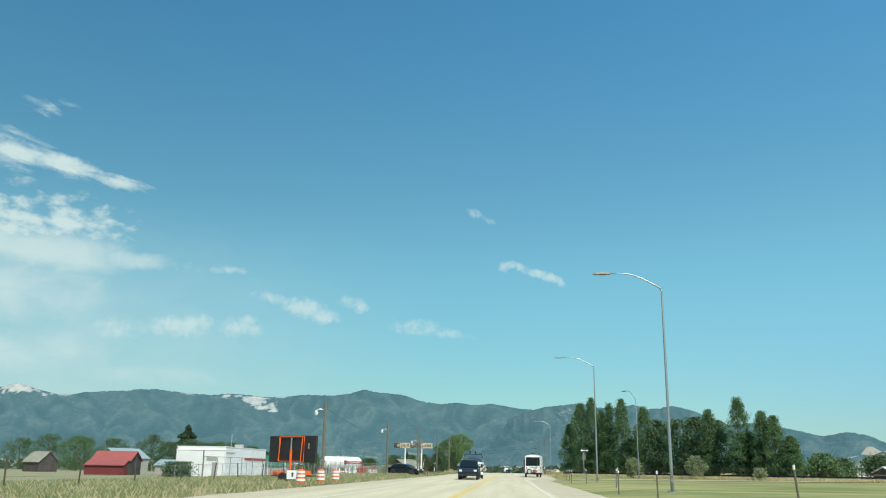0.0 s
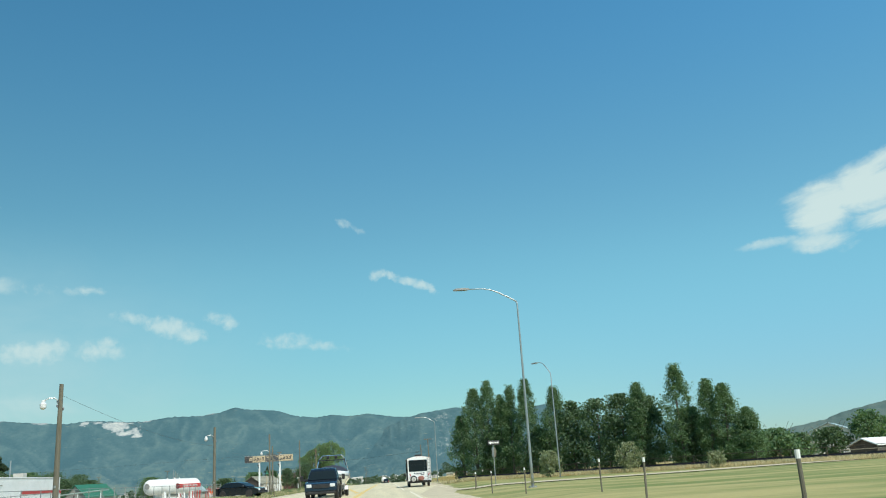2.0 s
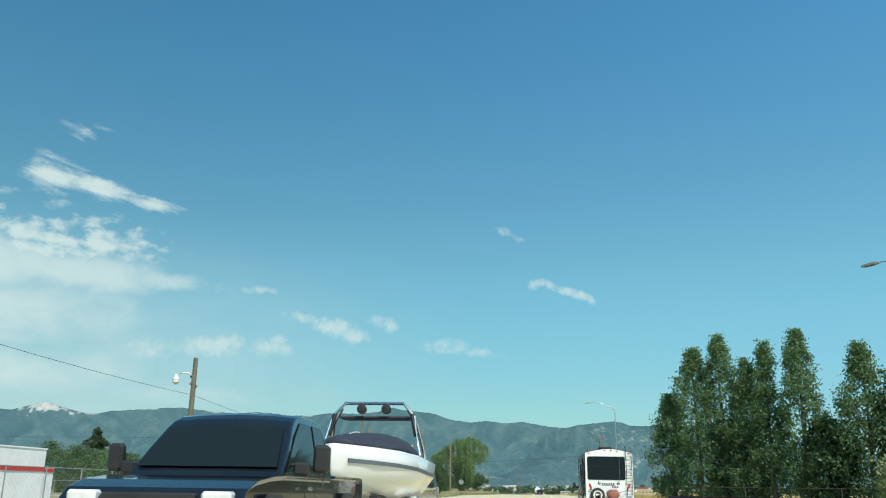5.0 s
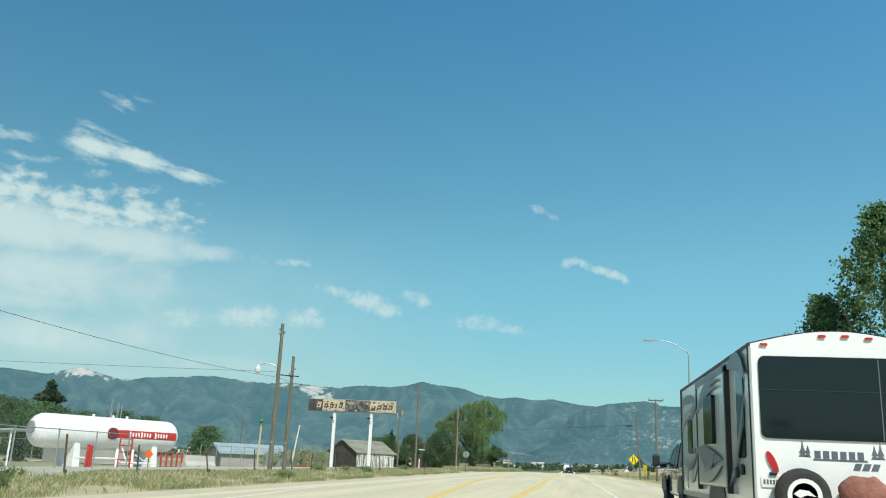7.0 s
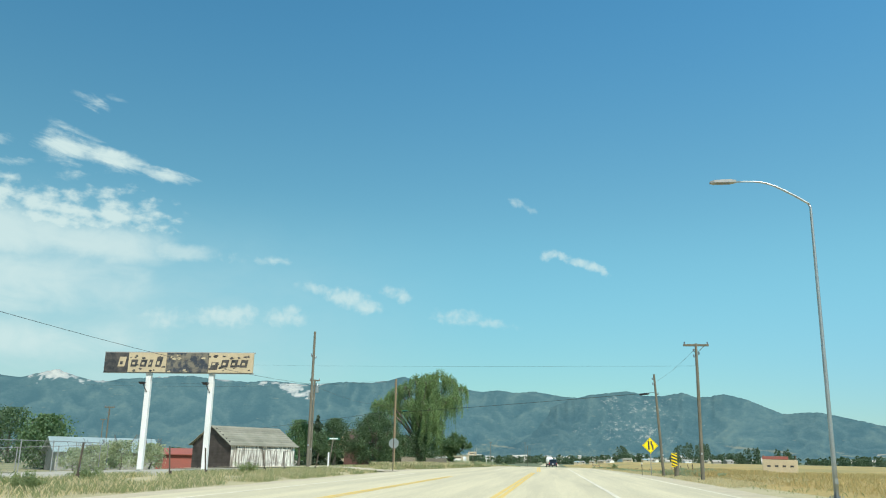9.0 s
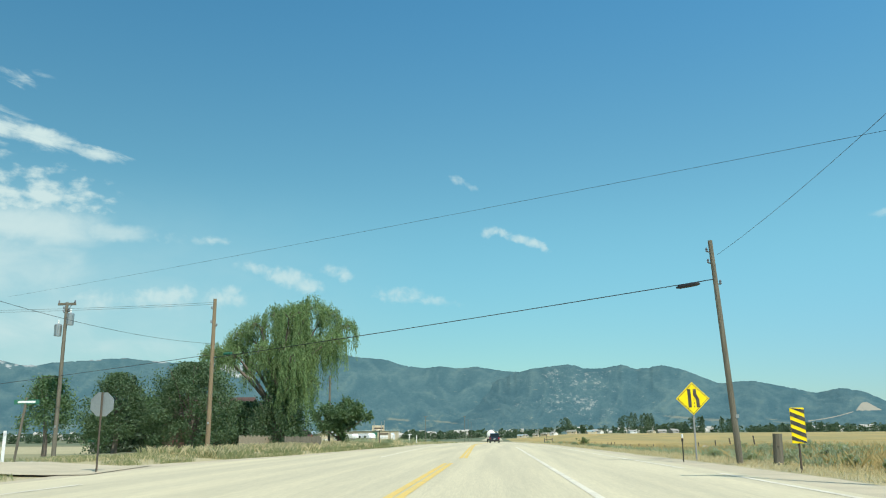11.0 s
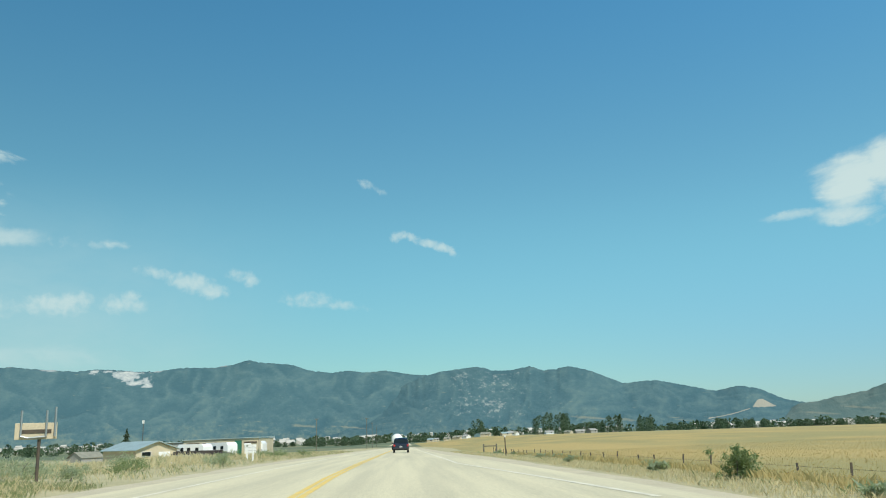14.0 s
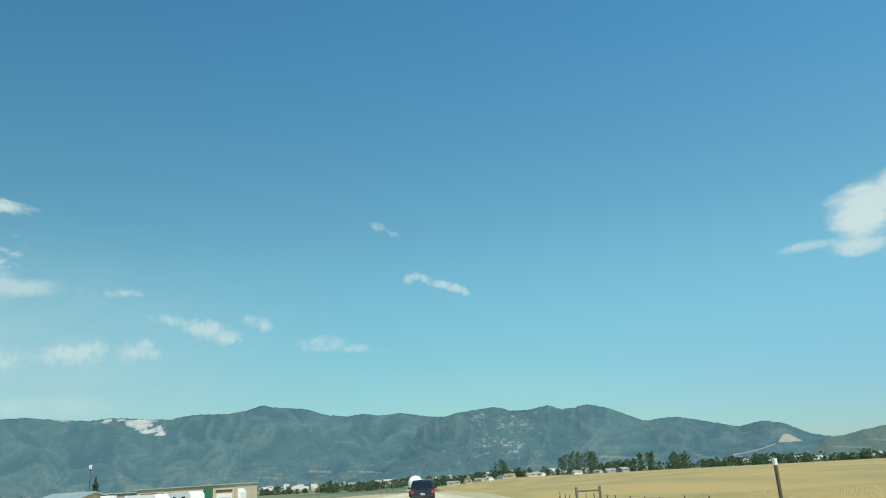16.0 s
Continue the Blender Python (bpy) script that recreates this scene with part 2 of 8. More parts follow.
def mountain_mat(name, low, high, bare):
    """Wooded slopes with clearings and crags; snow and bare earth where the mesh's masks allow."""
    m = bpy.data.materials.new(name)
    m.use_nodes = True
    n = Net(m.node_tree)
    split_at = n.add("ShaderNodeSeparateXYZ")
    n.put(n.add("ShaderNodeNewGeometry").outputs["Position"], split_at.inputs[0])
    px_, py_, pz_ = split_at.outputs
    join = n.add("ShaderNodeCombineXYZ")                     # along the range, up the slope
    n.put(n.math("MULTIPLY", n.math("ARCTAN2", px_, n.math("SUBTRACT", py_, 140.0)), 4000.0), join.inputs[0])
    n.put(n.math("MULTIPLY", pz_, 1.3), join.inputs[1])
    n.put(n.math("MULTIPLY", py_, 0.05), join.inputs[2])
    pos = join.outputs[0]
    big, mid, fine, speck = n.noise(pos, 0.0022, 4.0), n.noise(pos, 0.013, 5.0, 0.65), n.noise(pos, 0.06, 3.0, 0.7), n.noise(pos, 0.16, 2.0, 0.7)
    tilt = n.add("ShaderNodeMapping")                        # clearings drawn out along the slope
    n.put(pos, tilt.inputs[0])
    tilt.inputs["Rotation"].default_value = (0, 0, radians(-24))
    tilt.inputs["Scale"].default_value = (0.022, 0.085, 0.05)
    dash = n.noise(tilt.outputs[0], 1.0, 3.0, 0.6)

    def mask(key):
        node = n.add("ShaderNodeAttribute")
        node.attribute_name = key
        return node.outputs["Fac"]
    spur = n.math("ADD", n.math("MULTIPLY", mask("spur"), 0.45), n.math("ADD", n.math("MULTIPLY", big, 0.45), n.math("MULTIPLY", mid, 0.4)))
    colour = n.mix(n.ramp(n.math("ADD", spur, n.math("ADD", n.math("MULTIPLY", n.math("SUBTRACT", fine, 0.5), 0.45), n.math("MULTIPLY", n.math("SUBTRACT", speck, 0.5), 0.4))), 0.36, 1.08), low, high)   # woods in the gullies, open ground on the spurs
    colour = n.mix(n.math("MULTIPLY", n.ramp(n.math("ADD", spur, n.math("MULTIPLY", fine, 0.2)), 0.8, 1.15), 0.4), colour, bare)
    colour = n.mix(n.math("MULTIPLY", n.ramp(n.math("ADD", dash, n.math("MULTIPLY", mask("meadow"), 0.05)), 0.66, 0.76), 0.55), colour, (0.22, 0.245, 0.18))
    rugged = n.math("ADD", n.math("MULTIPLY", mid, 0.45), n.math("MULTIPLY", fine, 0.55))
    colour = n.mix(n.ramp(n.math("ADD", rugged, n.math("MULTIPLY", mask("crag"), 0.14)), 0.64, 0.78), colour, (0.27, 0.30, 0.28))
    colour = n.mix(n.math("MULTIPLY", n.ramp(n.math("ADD", rugged, n.math("MULTIPLY", mask("meadow"), 0.22)), 0.58, 0.84), 0.6), colour, (0.19, 0.225, 0.165))
    colour = n.mix(n.math("MULTIPLY", n.ramp(n.math("ADD", n.math("MULTIPLY", rugged, 0.8), mask("field")), 0.8, 1.25), 0.6), colour, (0.235, 0.24, 0.175))
    colour = n.mix(n.ramp(n.math("ADD", rugged, mask("snow")), 1.02, 1.22), colour, (0.30, 0.33, 0.32))
    colour = n.mix(n.ramp(n.math("ADD", rugged, mask("snow")), 1.22, 1.45), colour, (0.47, 0.47, 0.42))
    colour = n.mix(n.ramp(n.math("ADD", rugged, mask("quarry")), 1.05, 1.22), colour, (0.32, 0.30, 0.235))
    p = n.add("ShaderNodeBsdfPrincipled")
    n.put(colour, p.inputs["Base Color"])
    p.inputs["Roughness"].default_value = 0.95
    p.inputs["Specular IOR Level"].default_value = 0.1
    b = n.add("ShaderNodeBump")
    b.inputs["Strength"].default_value, b.inputs["Distance"].default_value = 0.45, 24.0
    n.put(mid, b.inputs["Height"])
    n.put(b.outputs[0], p.inputs["Normal"])
    n.put(p.outputs[0], n.add("ShaderNodeOutputMaterial").inputs[0])
    return m


M = dict(
    asphalt=mat("worn_asphalt", (0.66, 0.585, 0.385), (0.53, 0.475, 0.32), 0.45, 25, 0.9, bump=0.25, spread=0.2, stretch=(2.2, 0.07, 1)),
    shoulder=mat("gravel_shoulder", (0.58, 0.50, 0.34), (0.48, 0.42, 0.29), 0.7, 30, 0.95, bump=0.6),
    yellow_line=mat("yellow_road_paint", (0.80, 0.55, 0.12), (0.66, 0.50, 0.20), 1.2, 30, 0.8, bump=0.1),
    white_line=mat("white_road_paint", (0.80, 0.74, 0.58), (0.62, 0.57, 0.44), 1.2, 30, 0.8, bump=0.1),
    lawn=mat("mown_lawn", (0.155, 0.195, 0.05), (0.37, 0.325, 0.13), 0.22, 6, 0.95, bump=0.9, spread=0.12, stretch=(0.35, 1.2, 1)),
    dry=mat("dry_roadside_grass", (0.50, 0.43, 0.25), (0.36, 0.325, 0.18), 0.35, 9, 0.95, bump=0.8),
    gold=mat("ripe_field", (0.44, 0.32, 0.115), (0.31, 0.265, 0.105), 0.06, 5, 0.95, bump=0.8, spread=0.12, stretch=(1, 0.35, 1)),
    pasture=mat("rough_pasture", (0.22, 0.235, 0.115), (0.34, 0.30, 0.165), 0.12, 7, 0.95, bump=0.8, spread=0.2),
    yard=mat("pale_gravel_yard", (0.46, 0.43, 0.35), (0.38, 0.35, 0.27), 0.25, 20, 0.95, bump=0.5),
    valley=mat("valley_fields", (0.10, 0.14, 0.075), (0.22, 0.21, 0.11), 0.006, 0.05, 0.95, bump=0.0, spread=0.1),
    wood=mat("weathered_pole_wood", (0.125, 0.115, 0.085), (0.20, 0.185, 0.145), 2.0, 60, 0.95, bump=0.6, stretch=(6, 6, 0.5), spec=0.2),
    newwood=mat("tan_pole_wood", (0.26, 0.20, 0.12), (0.19, 0.145, 0.09), 2.0, 60, 0.9, bump=0.6, stretch=(6, 6, 0.5)),
    palewood=mat("pale_weathered_boards", (0.36, 0.31, 0.22), (0.26, 0.225, 0.165), 2.0, 60, 0.9, bump=0.5, stretch=(6, 6, 0.5)),
    darkwood=mat("dark_bare_boards", (0.055, 0.045, 0.04), (0.10, 0.085, 0.075), 1.5, 40, 0.9, bump=0.6, own=True),
    peeled=mat("peeling_white_boards", (0.72, 0.71, 0.64), (0.20, 0.175, 0.145), 1.3, 25, 0.9, bump=0.5, spread=0.13, stretch=(5, 5, 0.6), own=True),
    shingle=mat("weathered_shingles", (0.20, 0.20, 0.15), (0.29, 0.28, 0.22), 1.0, 20, 0.95, bump=0.6, own=True),
    steel=mat("galvanised_steel", (0.42, 0.45, 0.45), (0.33, 0.36, 0.36), 1.0, 40, 0.45, 0.75, bump=0.05),
    lampgrey=mat("grey_lamp_housing", (0.30, 0.31, 0.30), (0.22, 0.23, 0.22), 2.0, 40, 0.6, 0.0, bump=0.05),
    fadedred=mat("faded_red_boards", (0.33, 0.10, 0.075), (0.26, 0.10, 0.08), 1.0, 20, 0.85, bump=0.2),
    post=mat("dark_steel_post", (0.07, 0.065, 0.055), (0.13, 0.10, 0.07), 2.0, 50, 0.8, 0.2, bump=0.2),
    roofmetal=mat("pale_metal_roof", (0.40, 0.50, 0.49), (0.34, 0.42, 0.41), 0.6, 20, 0.5, 0.3, bump=0.1),
    white=mat("white_paint", (0.80, 0.80, 0.77), (0.70, 0.70, 0.66), 0.8, 20, 0.5, bump=0.05),
    rvwhite=mat("white_gelcoat", (0.82, 0.82, 0.80), (0.78, 0.78, 0.76), 0.6, 20, 0.25, bump=0.0, coat=0.3),
    rvgrey=mat("grey_gelcoat", (0.62, 0.62, 0.59), (0.58, 0.58, 0.55), 0.6, 20, 0.22, bump=0.0, coat=0.4),
    slate=mat("slate_grey_decal", (0.10, 0.12, 0.14), (0.13, 0.15, 0.17), 1, 20, 0.35, bump=0.0),
    silver_decal=mat("taupe_decal", (0.30, 0.29, 0.27), (0.34, 0.33, 0.30), 1, 20, 0.35, bump=0.0),
    black=mat("black_plastic", (0.02, 0.02, 0.022), (0.03, 0.03, 0.03), 2, 30, 0.5, bump=0.05),
    rubber=mat("tyre_rubber", (0.025, 0.025, 0.025), (0.045, 0.042, 0.04), 3, 60, 0.85, bump=0.2),
    chrome=mat("bright_metal", (0.75, 0.76, 0.76), (0.65, 0.66, 0.66), 2, 30, 0.2, 1.0, bump=0.0),
    glass=glass_mat("tinted_glass", (0.012, 0.018, 0.02)),
    navy=mat("navy_black_car_paint", (0.008, 0.011, 0.017), (0.011, 0.014, 0.02), 1, 20, 0.25, 0.1, bump=0.0, coat=0.8),
    greypaint=mat("grey_truck_paint", (0.10, 0.115, 0.125), (0.13, 0.14, 0.15), 1, 20, 0.25, 0.4, bump=0.0, coat=0.8),
    silverpaint=mat("silver_car_paint", (0.28, 0.29, 0.30), (0.24, 0.25, 0.26), 1, 20, 0.25, 0.4, bump=0.0, coat=0.8),
    maroonpaint=mat("dark_red_car_paint", (0.09, 0.012, 0.014), (0.07, 0.012, 0.013), 1, 20, 0.3, 0.1, bump=0.0, coat=0.6),
    bluepaint=mat("dark_blue_car_paint", (0.010, 0.016, 0.032), (0.013, 0.02, 0.038), 1, 20, 0.25, 0.1, bump=0.0, coat=0.8),
    redlamp=mat("red_lamp_lens", (0.55, 0.02, 0.02), (0.4, 0.02, 0.02), 8, 60, 0.2, bump=0.05, coat=0.6),
    clearlamp=mat("clear_lamp_lens", (0.75, 0.76, 0.74), (0.6, 0.6, 0.6), 8, 60, 0.15, bump=0.05, coat=0.6),
    tarp=mat("faded_red_tarp", (0.24, 0.085, 0.065), (0.36, 0.18, 0.14), 4.5, 14, 0.9, bump=0.9),
    cream=mat("weathered_cream_panel", (0.55, 0.45, 0.29), (0.46, 0.37, 0.24), 1.2, 20, 0.7, bump=0.2),
    darkpanel=mat("flaked_dark_panel", (0.04, 0.05, 0.065), (0.19, 0.17, 0.13), 2.6, 9, 0.8, bump=0.3, spread=0.10),
    letter=mat("black_letter_paint", (0.02, 0.025, 0.03), (0.10, 0.09, 0.08), 3, 12, 0.7, bump=0.1),
    orange=mat("safety_orange", (0.80, 0.14, 0.02), (0.66, 0.11, 0.02), 1, 20, 0.6, bump=0.05),
    signyellow=mat("sign_yellow", (0.98, 0.74, 0.005), (0.94, 0.70, 0.005), 1, 20, 0.4, bump=0.0),
    red=mat("red_paint", (0.50, 0.035, 0.03), (0.42, 0.04, 0.03), 1, 20, 0.5, bump=0.05),
    redroof=mat("red_metal_roof", (0.38, 0.10, 0.085), (0.31, 0.09, 0.08), 1, 20, 0.5, bump=0.1),
    barnred=mat("dark_red_boards", (0.17, 0.03, 0.03), (0.13, 0.03, 0.03), 1, 20, 0.8, bump=0.4),
    green=mat("green_enamel", (0.03, 0.16, 0.10), (0.03, 0.13, 0.08), 1, 20, 0.5, bump=0.05),
    # brown-red siding, its colour darkened to include the willow's shade
    brick=mat("shaded_brown_red_siding", (0.11, 0.055, 0.042), (0.085, 0.045, 0.038), 1, 20, 0.85, bump=0.4),
    rustroof=mat("weathered_red_brown_roof", (0.07, 0.042, 0.033), (0.10, 0.062, 0.05), 1, 20, 0.85, bump=0.4),
    tile=mat("orange_tan_roof", (0.46, 0.27, 0.13), (0.40, 0.24, 0.13), 1, 20, 0.85, bump=0.3),
    tan=mat("tan_metal_siding", (0.56, 0.48, 0.33), (0.50, 0.43, 0.30), 0.5, 20, 0.7, bump=0.1),
    block=mat("grey_stucco", (0.36, 0.35, 0.31), (0.30, 0.29, 0.26), 0.8, 20, 0.85, bump=0.3),
    concrete=mat("pale_concrete", (0.50, 0.48, 0.42), (0.42, 0.40, 0.35), 0.8, 20, 0.9, bump=0.3),
    rock=mat("pale_field_rock", (0.62, 0.56, 0.46), (0.48, 0.42, 0.33), 2, 12, 0.9, bump=0.8),
    bark=mat("grey_bark", (0.12, 0.10, 0.08), (0.20, 0.17, 0.14), 3, 20, 0.95, bump=0.8, stretch=(3, 3, 0.6)),
    boatwhite=mat("boat_gelcoat", (0.80, 0.80, 0.77), (0.74, 0.74, 0.72), 0.6, 20, 0.2, bump=0.0, coat=0.5),
    canvas=mat("dark_boat_canvas", (0.025, 0.03, 0.05), (0.04, 0.045, 0.06), 2, 20, 0.85, bump=0.2),
    # mountain base colours hold a blue cast that stands in for distance haze
    haze_forest=mountain_mat("haze_blue_forest_mountain", (0.052, 0.112, 0.128), (0.092, 0.160, 0.164), (0.15, 0.21, 0.18)),
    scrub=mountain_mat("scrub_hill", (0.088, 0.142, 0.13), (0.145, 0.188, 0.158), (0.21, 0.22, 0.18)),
    poplar=leaf_mat("poplar_leaves", (0.092, 0.165, 0.085), (0.178, 0.275, 0.135), 0.4),
    darkleaf=leaf_mat("dark_leaves", (0.070, 0.125, 0.068), (0.135, 0.205, 0.105), 0.35),
    willow=leaf_mat("willow_leaves", (0.085, 0.160, 0.064), (0.265, 0.38, 0.162), 0.3, 0.45, 0.6, 0.6),
    olive=leaf_mat("silver_olive_leaves", (0.24, 0.28, 0.17), (0.38, 0.41, 0.26), 0.4),
    greenery=leaf_mat("weed_leaves", (0.16, 0.22, 0.10), (0.30, 0.35, 0.18), 0.4),
    sage=leaf_mat("sage_leaves", (0.32, 0.37, 0.27), (0.48, 0.51, 0.39), 0.5),
    fir=leaf_mat("fir_needles", (0.035, 0.060, 0.036), (0.065, 0.100, 0.052), 0.2),
    farwood=leaf_mat("far_woods", (0.055, 0.095, 0.055), (0.095, 0.140, 0.075), 0.25),
    straw=leaf_mat("straw_blades", (0.76, 0.68, 0.45), (0.62, 0.54, 0.32), 0.5, 0.3, 0.7, 0.6, (1.0, 0.93, 0.7)),
    goldblade=leaf_mat("gold_blades", (0.68, 0.53, 0.26), (0.44, 0.38, 0.18), 0.5, 0.2, 0.8, 0.12, (1.0, 0.92, 0.7)),
    greenblade=leaf_mat("green_blades", (0.24, 0.29, 0.145), (0.38, 0.39, 0.21), 0.5, 0.3, 0.7, 0.6, (1.0, 1.0, 0.6)),
    led_red=lit_mat("lit_red_diodes", (0.9, 0.06, 0.03), 1.2),
    led_green=lit_mat("lit_green_signal", (0.05, 0.9, 0.4), 2.0),
)

# ---------------------------------------------------------------- building helpers
def smooth(a, b, v):
    u = np.clip((np.asarray(v, float) - a) / (b - a), 0, 1)
    return u * u * (3 - 2 * u)


def road_z(y):
    u = np.maximum(0, np.asarray(y, float) - 230.0)
    return -0.009 * np.where(u < 60, u * u / 120, np.minimum(u, 420) - 30)


LEFT_Y, LEFT_X = (-400, 130, 165, 200, 213, 226, 256, 300, 2000), (-10.8, -10.9, -11.4, -11.8, -13.2, -10.6, -8.6, -9.2, -9.2)
RIGHT_Y, RIGHT_X = (-400, 84, 95, 125, 206, 224, 250, 290, 330, 2000), (4.0, 4.0, 5.2, 6.4, 7.0, 6.2, 5.2, 4.9, 4.4, 4.4)


def left_edge(y):
    return np.interp(y, LEFT_Y, LEFT_X)


def right_edge(y):
    return np.interp(y, RIGHT_Y, RIGHT_X)


def land(x, y):
    """Height of the ground: the roadbed, the bank beside it, the lower yards on one side."""
    x, y = np.asarray(x, float), np.asarray(y, float)
    out = np.maximum(left_edge(y) - x, x - right_edge(y))
    z = road_z(y) * (1 - smooth(10, 70, x)) - 0.04
    z = z + 0.16 * smooth(0.4, 3.5, out) * (1 - smooth(20, 60, -x))
    z = z + (0.22 * smooth(120, 190, y) - 0.78 * smooth(213, 240, y)) * smooth(1, 5, x - right_edge(y)) * smooth(0, 60, 400 - y)
    z = z - 0.95 * smooth(16, 52, -x)
    return z


def ground_at(x, y):
    return float(land(x, y))


def mesh_object(name, verts, faces, material, parent=None, label="", smooth_faces=False):
    me = bpy.data.meshes.new(name)
    me.from_pydata([tuple(map(float, v)) for v in verts], [], [tuple(map(int, f)) for f in faces])
    for m in material if isinstance(material, (list, tuple)) else [material]:
        me.materials.append(m)
    if smooth_faces:
        me.shade_smooth()
    ob = new(name, me)
    if parent is not None:
        ob.parent = parent
    if label:
        ob["label"] = label
    return ob


def grid_faces(rows, cols):
    i = np.arange(rows - 1)[:, None] * cols + np.arange(cols - 1)[None, :]
    i = i.ravel()
    return np.stack([i, i + 1, i + cols + 1, i + cols], 1)


# ---------------------------------------------------------------- ground, road
gx = np.unique(np.r_[np.arange(-4600, -300, 215), np.arange(-300, -60, 12), np.arange(-60, -26, 2), np.arange(-26, 26, 0.8), np.arange(26, 70, 2), np.arange(70, 300, 10), np.arange(300, 4700, 215)])
gy = np.unique(np.r_[np.arange(-4600, -200, 250), np.arange(-200, 0, 20), np.arange(0, 330, 2.0), np.arange(330, 600, 15), np.arange(600, 4900, 150)])
XX, YY = np.meshgrid(gx, gy)
ZZ = land(XX, YY)
faces = grid_faces(len(gy), len(gx))
cx, cy = ((a[:-1, :-1] + a[1:, 1:]) / 2 for a in (XX, YY))
cx, cy = cx.ravel(), cy.ravel()
wob = np.array([noise.noise((a * 0.12, b * 0.12, 3)) for a, b in zip(cx, cy)]) * 2.2
near = (np.abs(cx) < 300) & (cy > -200) & (cy < 620)
kind = np.zeros(len(cx), int)                                     # valley
kind[near] = 1                                                     # dry grass
kind[near & (cx > 0) & (cy < 150 - 0.9 * cx + wob) & (cx < 140)] = 2            # lawn
kind[near & (cx > 8.6 + 0.4 * wob) & (cy > 150)] = 3                          # ripe field
kind[(cx > 8) & (cx < 900) & (cy > 600) & (cy < 900)] = 3
kind[near & (cx < -16.5 + 0.3 * wob) & (cx > -46) & (cy > 116) & (cy < 200) & (cx > -60)] = 4   # gravel yard
kind[near & (cx < -16) & (cx > -24) & (cy > 200) & (cy < 214)] = 4
kind[near & (cx < -18.5 + wob) & (kind == 1) & (cy < 300)] = 5           # rough pasture
ground = mesh_object("ground", np.stack([XX, YY, ZZ], -1).reshape(-1, 3), faces, [M[k] for k in ("valley", "dry", "lawn", "gold", "yard", "pasture")], smooth_faces=True)
ground.data.polygons.foreach_set("material_index", kind)
tagged(ground, "valley ground of mown lawn, dry grass and ripe field", "ground", kind="structure")


def strip(name, material, ys, lefts, rights, lift, label, category, cols=2):
    """A band of the road's surface between two lines given along the road."""
    ys = np.asarray(ys, float)
    a, b = np.asarray(lefts, float), np.asarray(rights, float)
    k = np.linspace(0, 1, cols)[None, :]
    X = a[:, None] * (1 - k) + b[:, None] * k
    Y = np.repeat(ys[:, None], cols, 1)
    Z = road_z(Y) + lift
    ob = mesh_object(name, np.stack([X, Y, Z], -1).reshape(-1, 3), grid_faces(len(ys), cols), material)
    return tagged(ob, label, category, kind="structure")


ry = np.unique(np.r_[np.arange(-300, 0, 20), np.arange(0, 400, 3), np.arange(400, 1500, 30)])
wave = np.array([noise.noise((0, y * 0.21, 0)) * 0.35 + noise.noise((5, y * 0.9, 0)) * 0.15 for y in ry])
wave2 = np.array([noise.noise((9, y * 0.21, 0)) * 0.3 + noise.noise((7, y * 0.8, 0)) * 0.15 for y in ry])
strip("shoulder", M["shoulder"], ry, left_edge(ry) + wave, right_edge(ry) + wave2, 0.0, "pale compacted gravel road shoulder", "shoulder", 6)
tar_l = np.interp(ry, (0, 120, 165, 213, 226, 256, 2000), (-8.4, -9.4, -10.4, -11.6, -9.6, -7.6, -7.9))
tar_r = np.interp(ry, (0, 84, 125, 206, 224, 250, 310, 2000), (1.95, 1.95, 5.2, 5.6, 5.4, 4.7, 3.0, 2.9))
strip("road", M["asphalt"], ry, tar_l + wave * 0.2, tar_r + wave2 * 0.2, 0.012, "sun-bleached worn asphalt highway surface", "road", 10)


def line(colour, y0, y1, x0, x1, width=0.15):
    """A painted line from (x0, y0) to (x1, y1)."""
    ys = np.arange(y0, y1 + 0.01, max(0.5, min(4, (y1 - y0) / 2)))
    xs = x0 + (x1 - x0) * (ys - y0) / (y1 - y0)
    strip("road_marking", M[colour], ys, xs - width / 2, xs + width / 2, 0.018, ("faded yellow" if colour[0] == "y" else "worn white") + " painted line on the asphalt", "road marking")


for dx in (-0.1, 0.1):
    line("yellow_line", -60, 104, -2.1 + dx, -2.1 + dx)
    line("yellow_line", 104, 214, -2.2 + dx, -2.1 + dx)
    line("yellow_line", 104, 165, -2.5 + dx, -6.3 + dx)
    line("yellow_line", 165, 196, -6.3 + dx, -6.3 + dx)
    line("yellow_line", 218, 262, -1.8 + dx, -2.5 + dx)
    line("yellow_line", 262, 900, -2.5 + dx, -2.7 + dx)
line("white_line", -60, 96, 1.68, 1.68)
line("white_line", 104, 250, 1.4, 1.12)
line("white_line", 104, 206, 5.0, 5.2)
line("white_line", 207, 228, 4.95, 4.35)
line("white_line", 228, 250, 4.35, 3.9)
line("white_line", 250, 274, 3.9, 2.1)
line("white_line", 274, 900, 2.1, 1.9)
line("white_line", -60, 110, -6.6, -6.7)
line("white_line", 110, 140, -6.7, -9.2)
line("white_line", 140, 200, -9.2, -9.4)
line("white_line", 220, 250, -5.6, -5.9)
line("white_line", 250, 900, -6.0, -6.2)

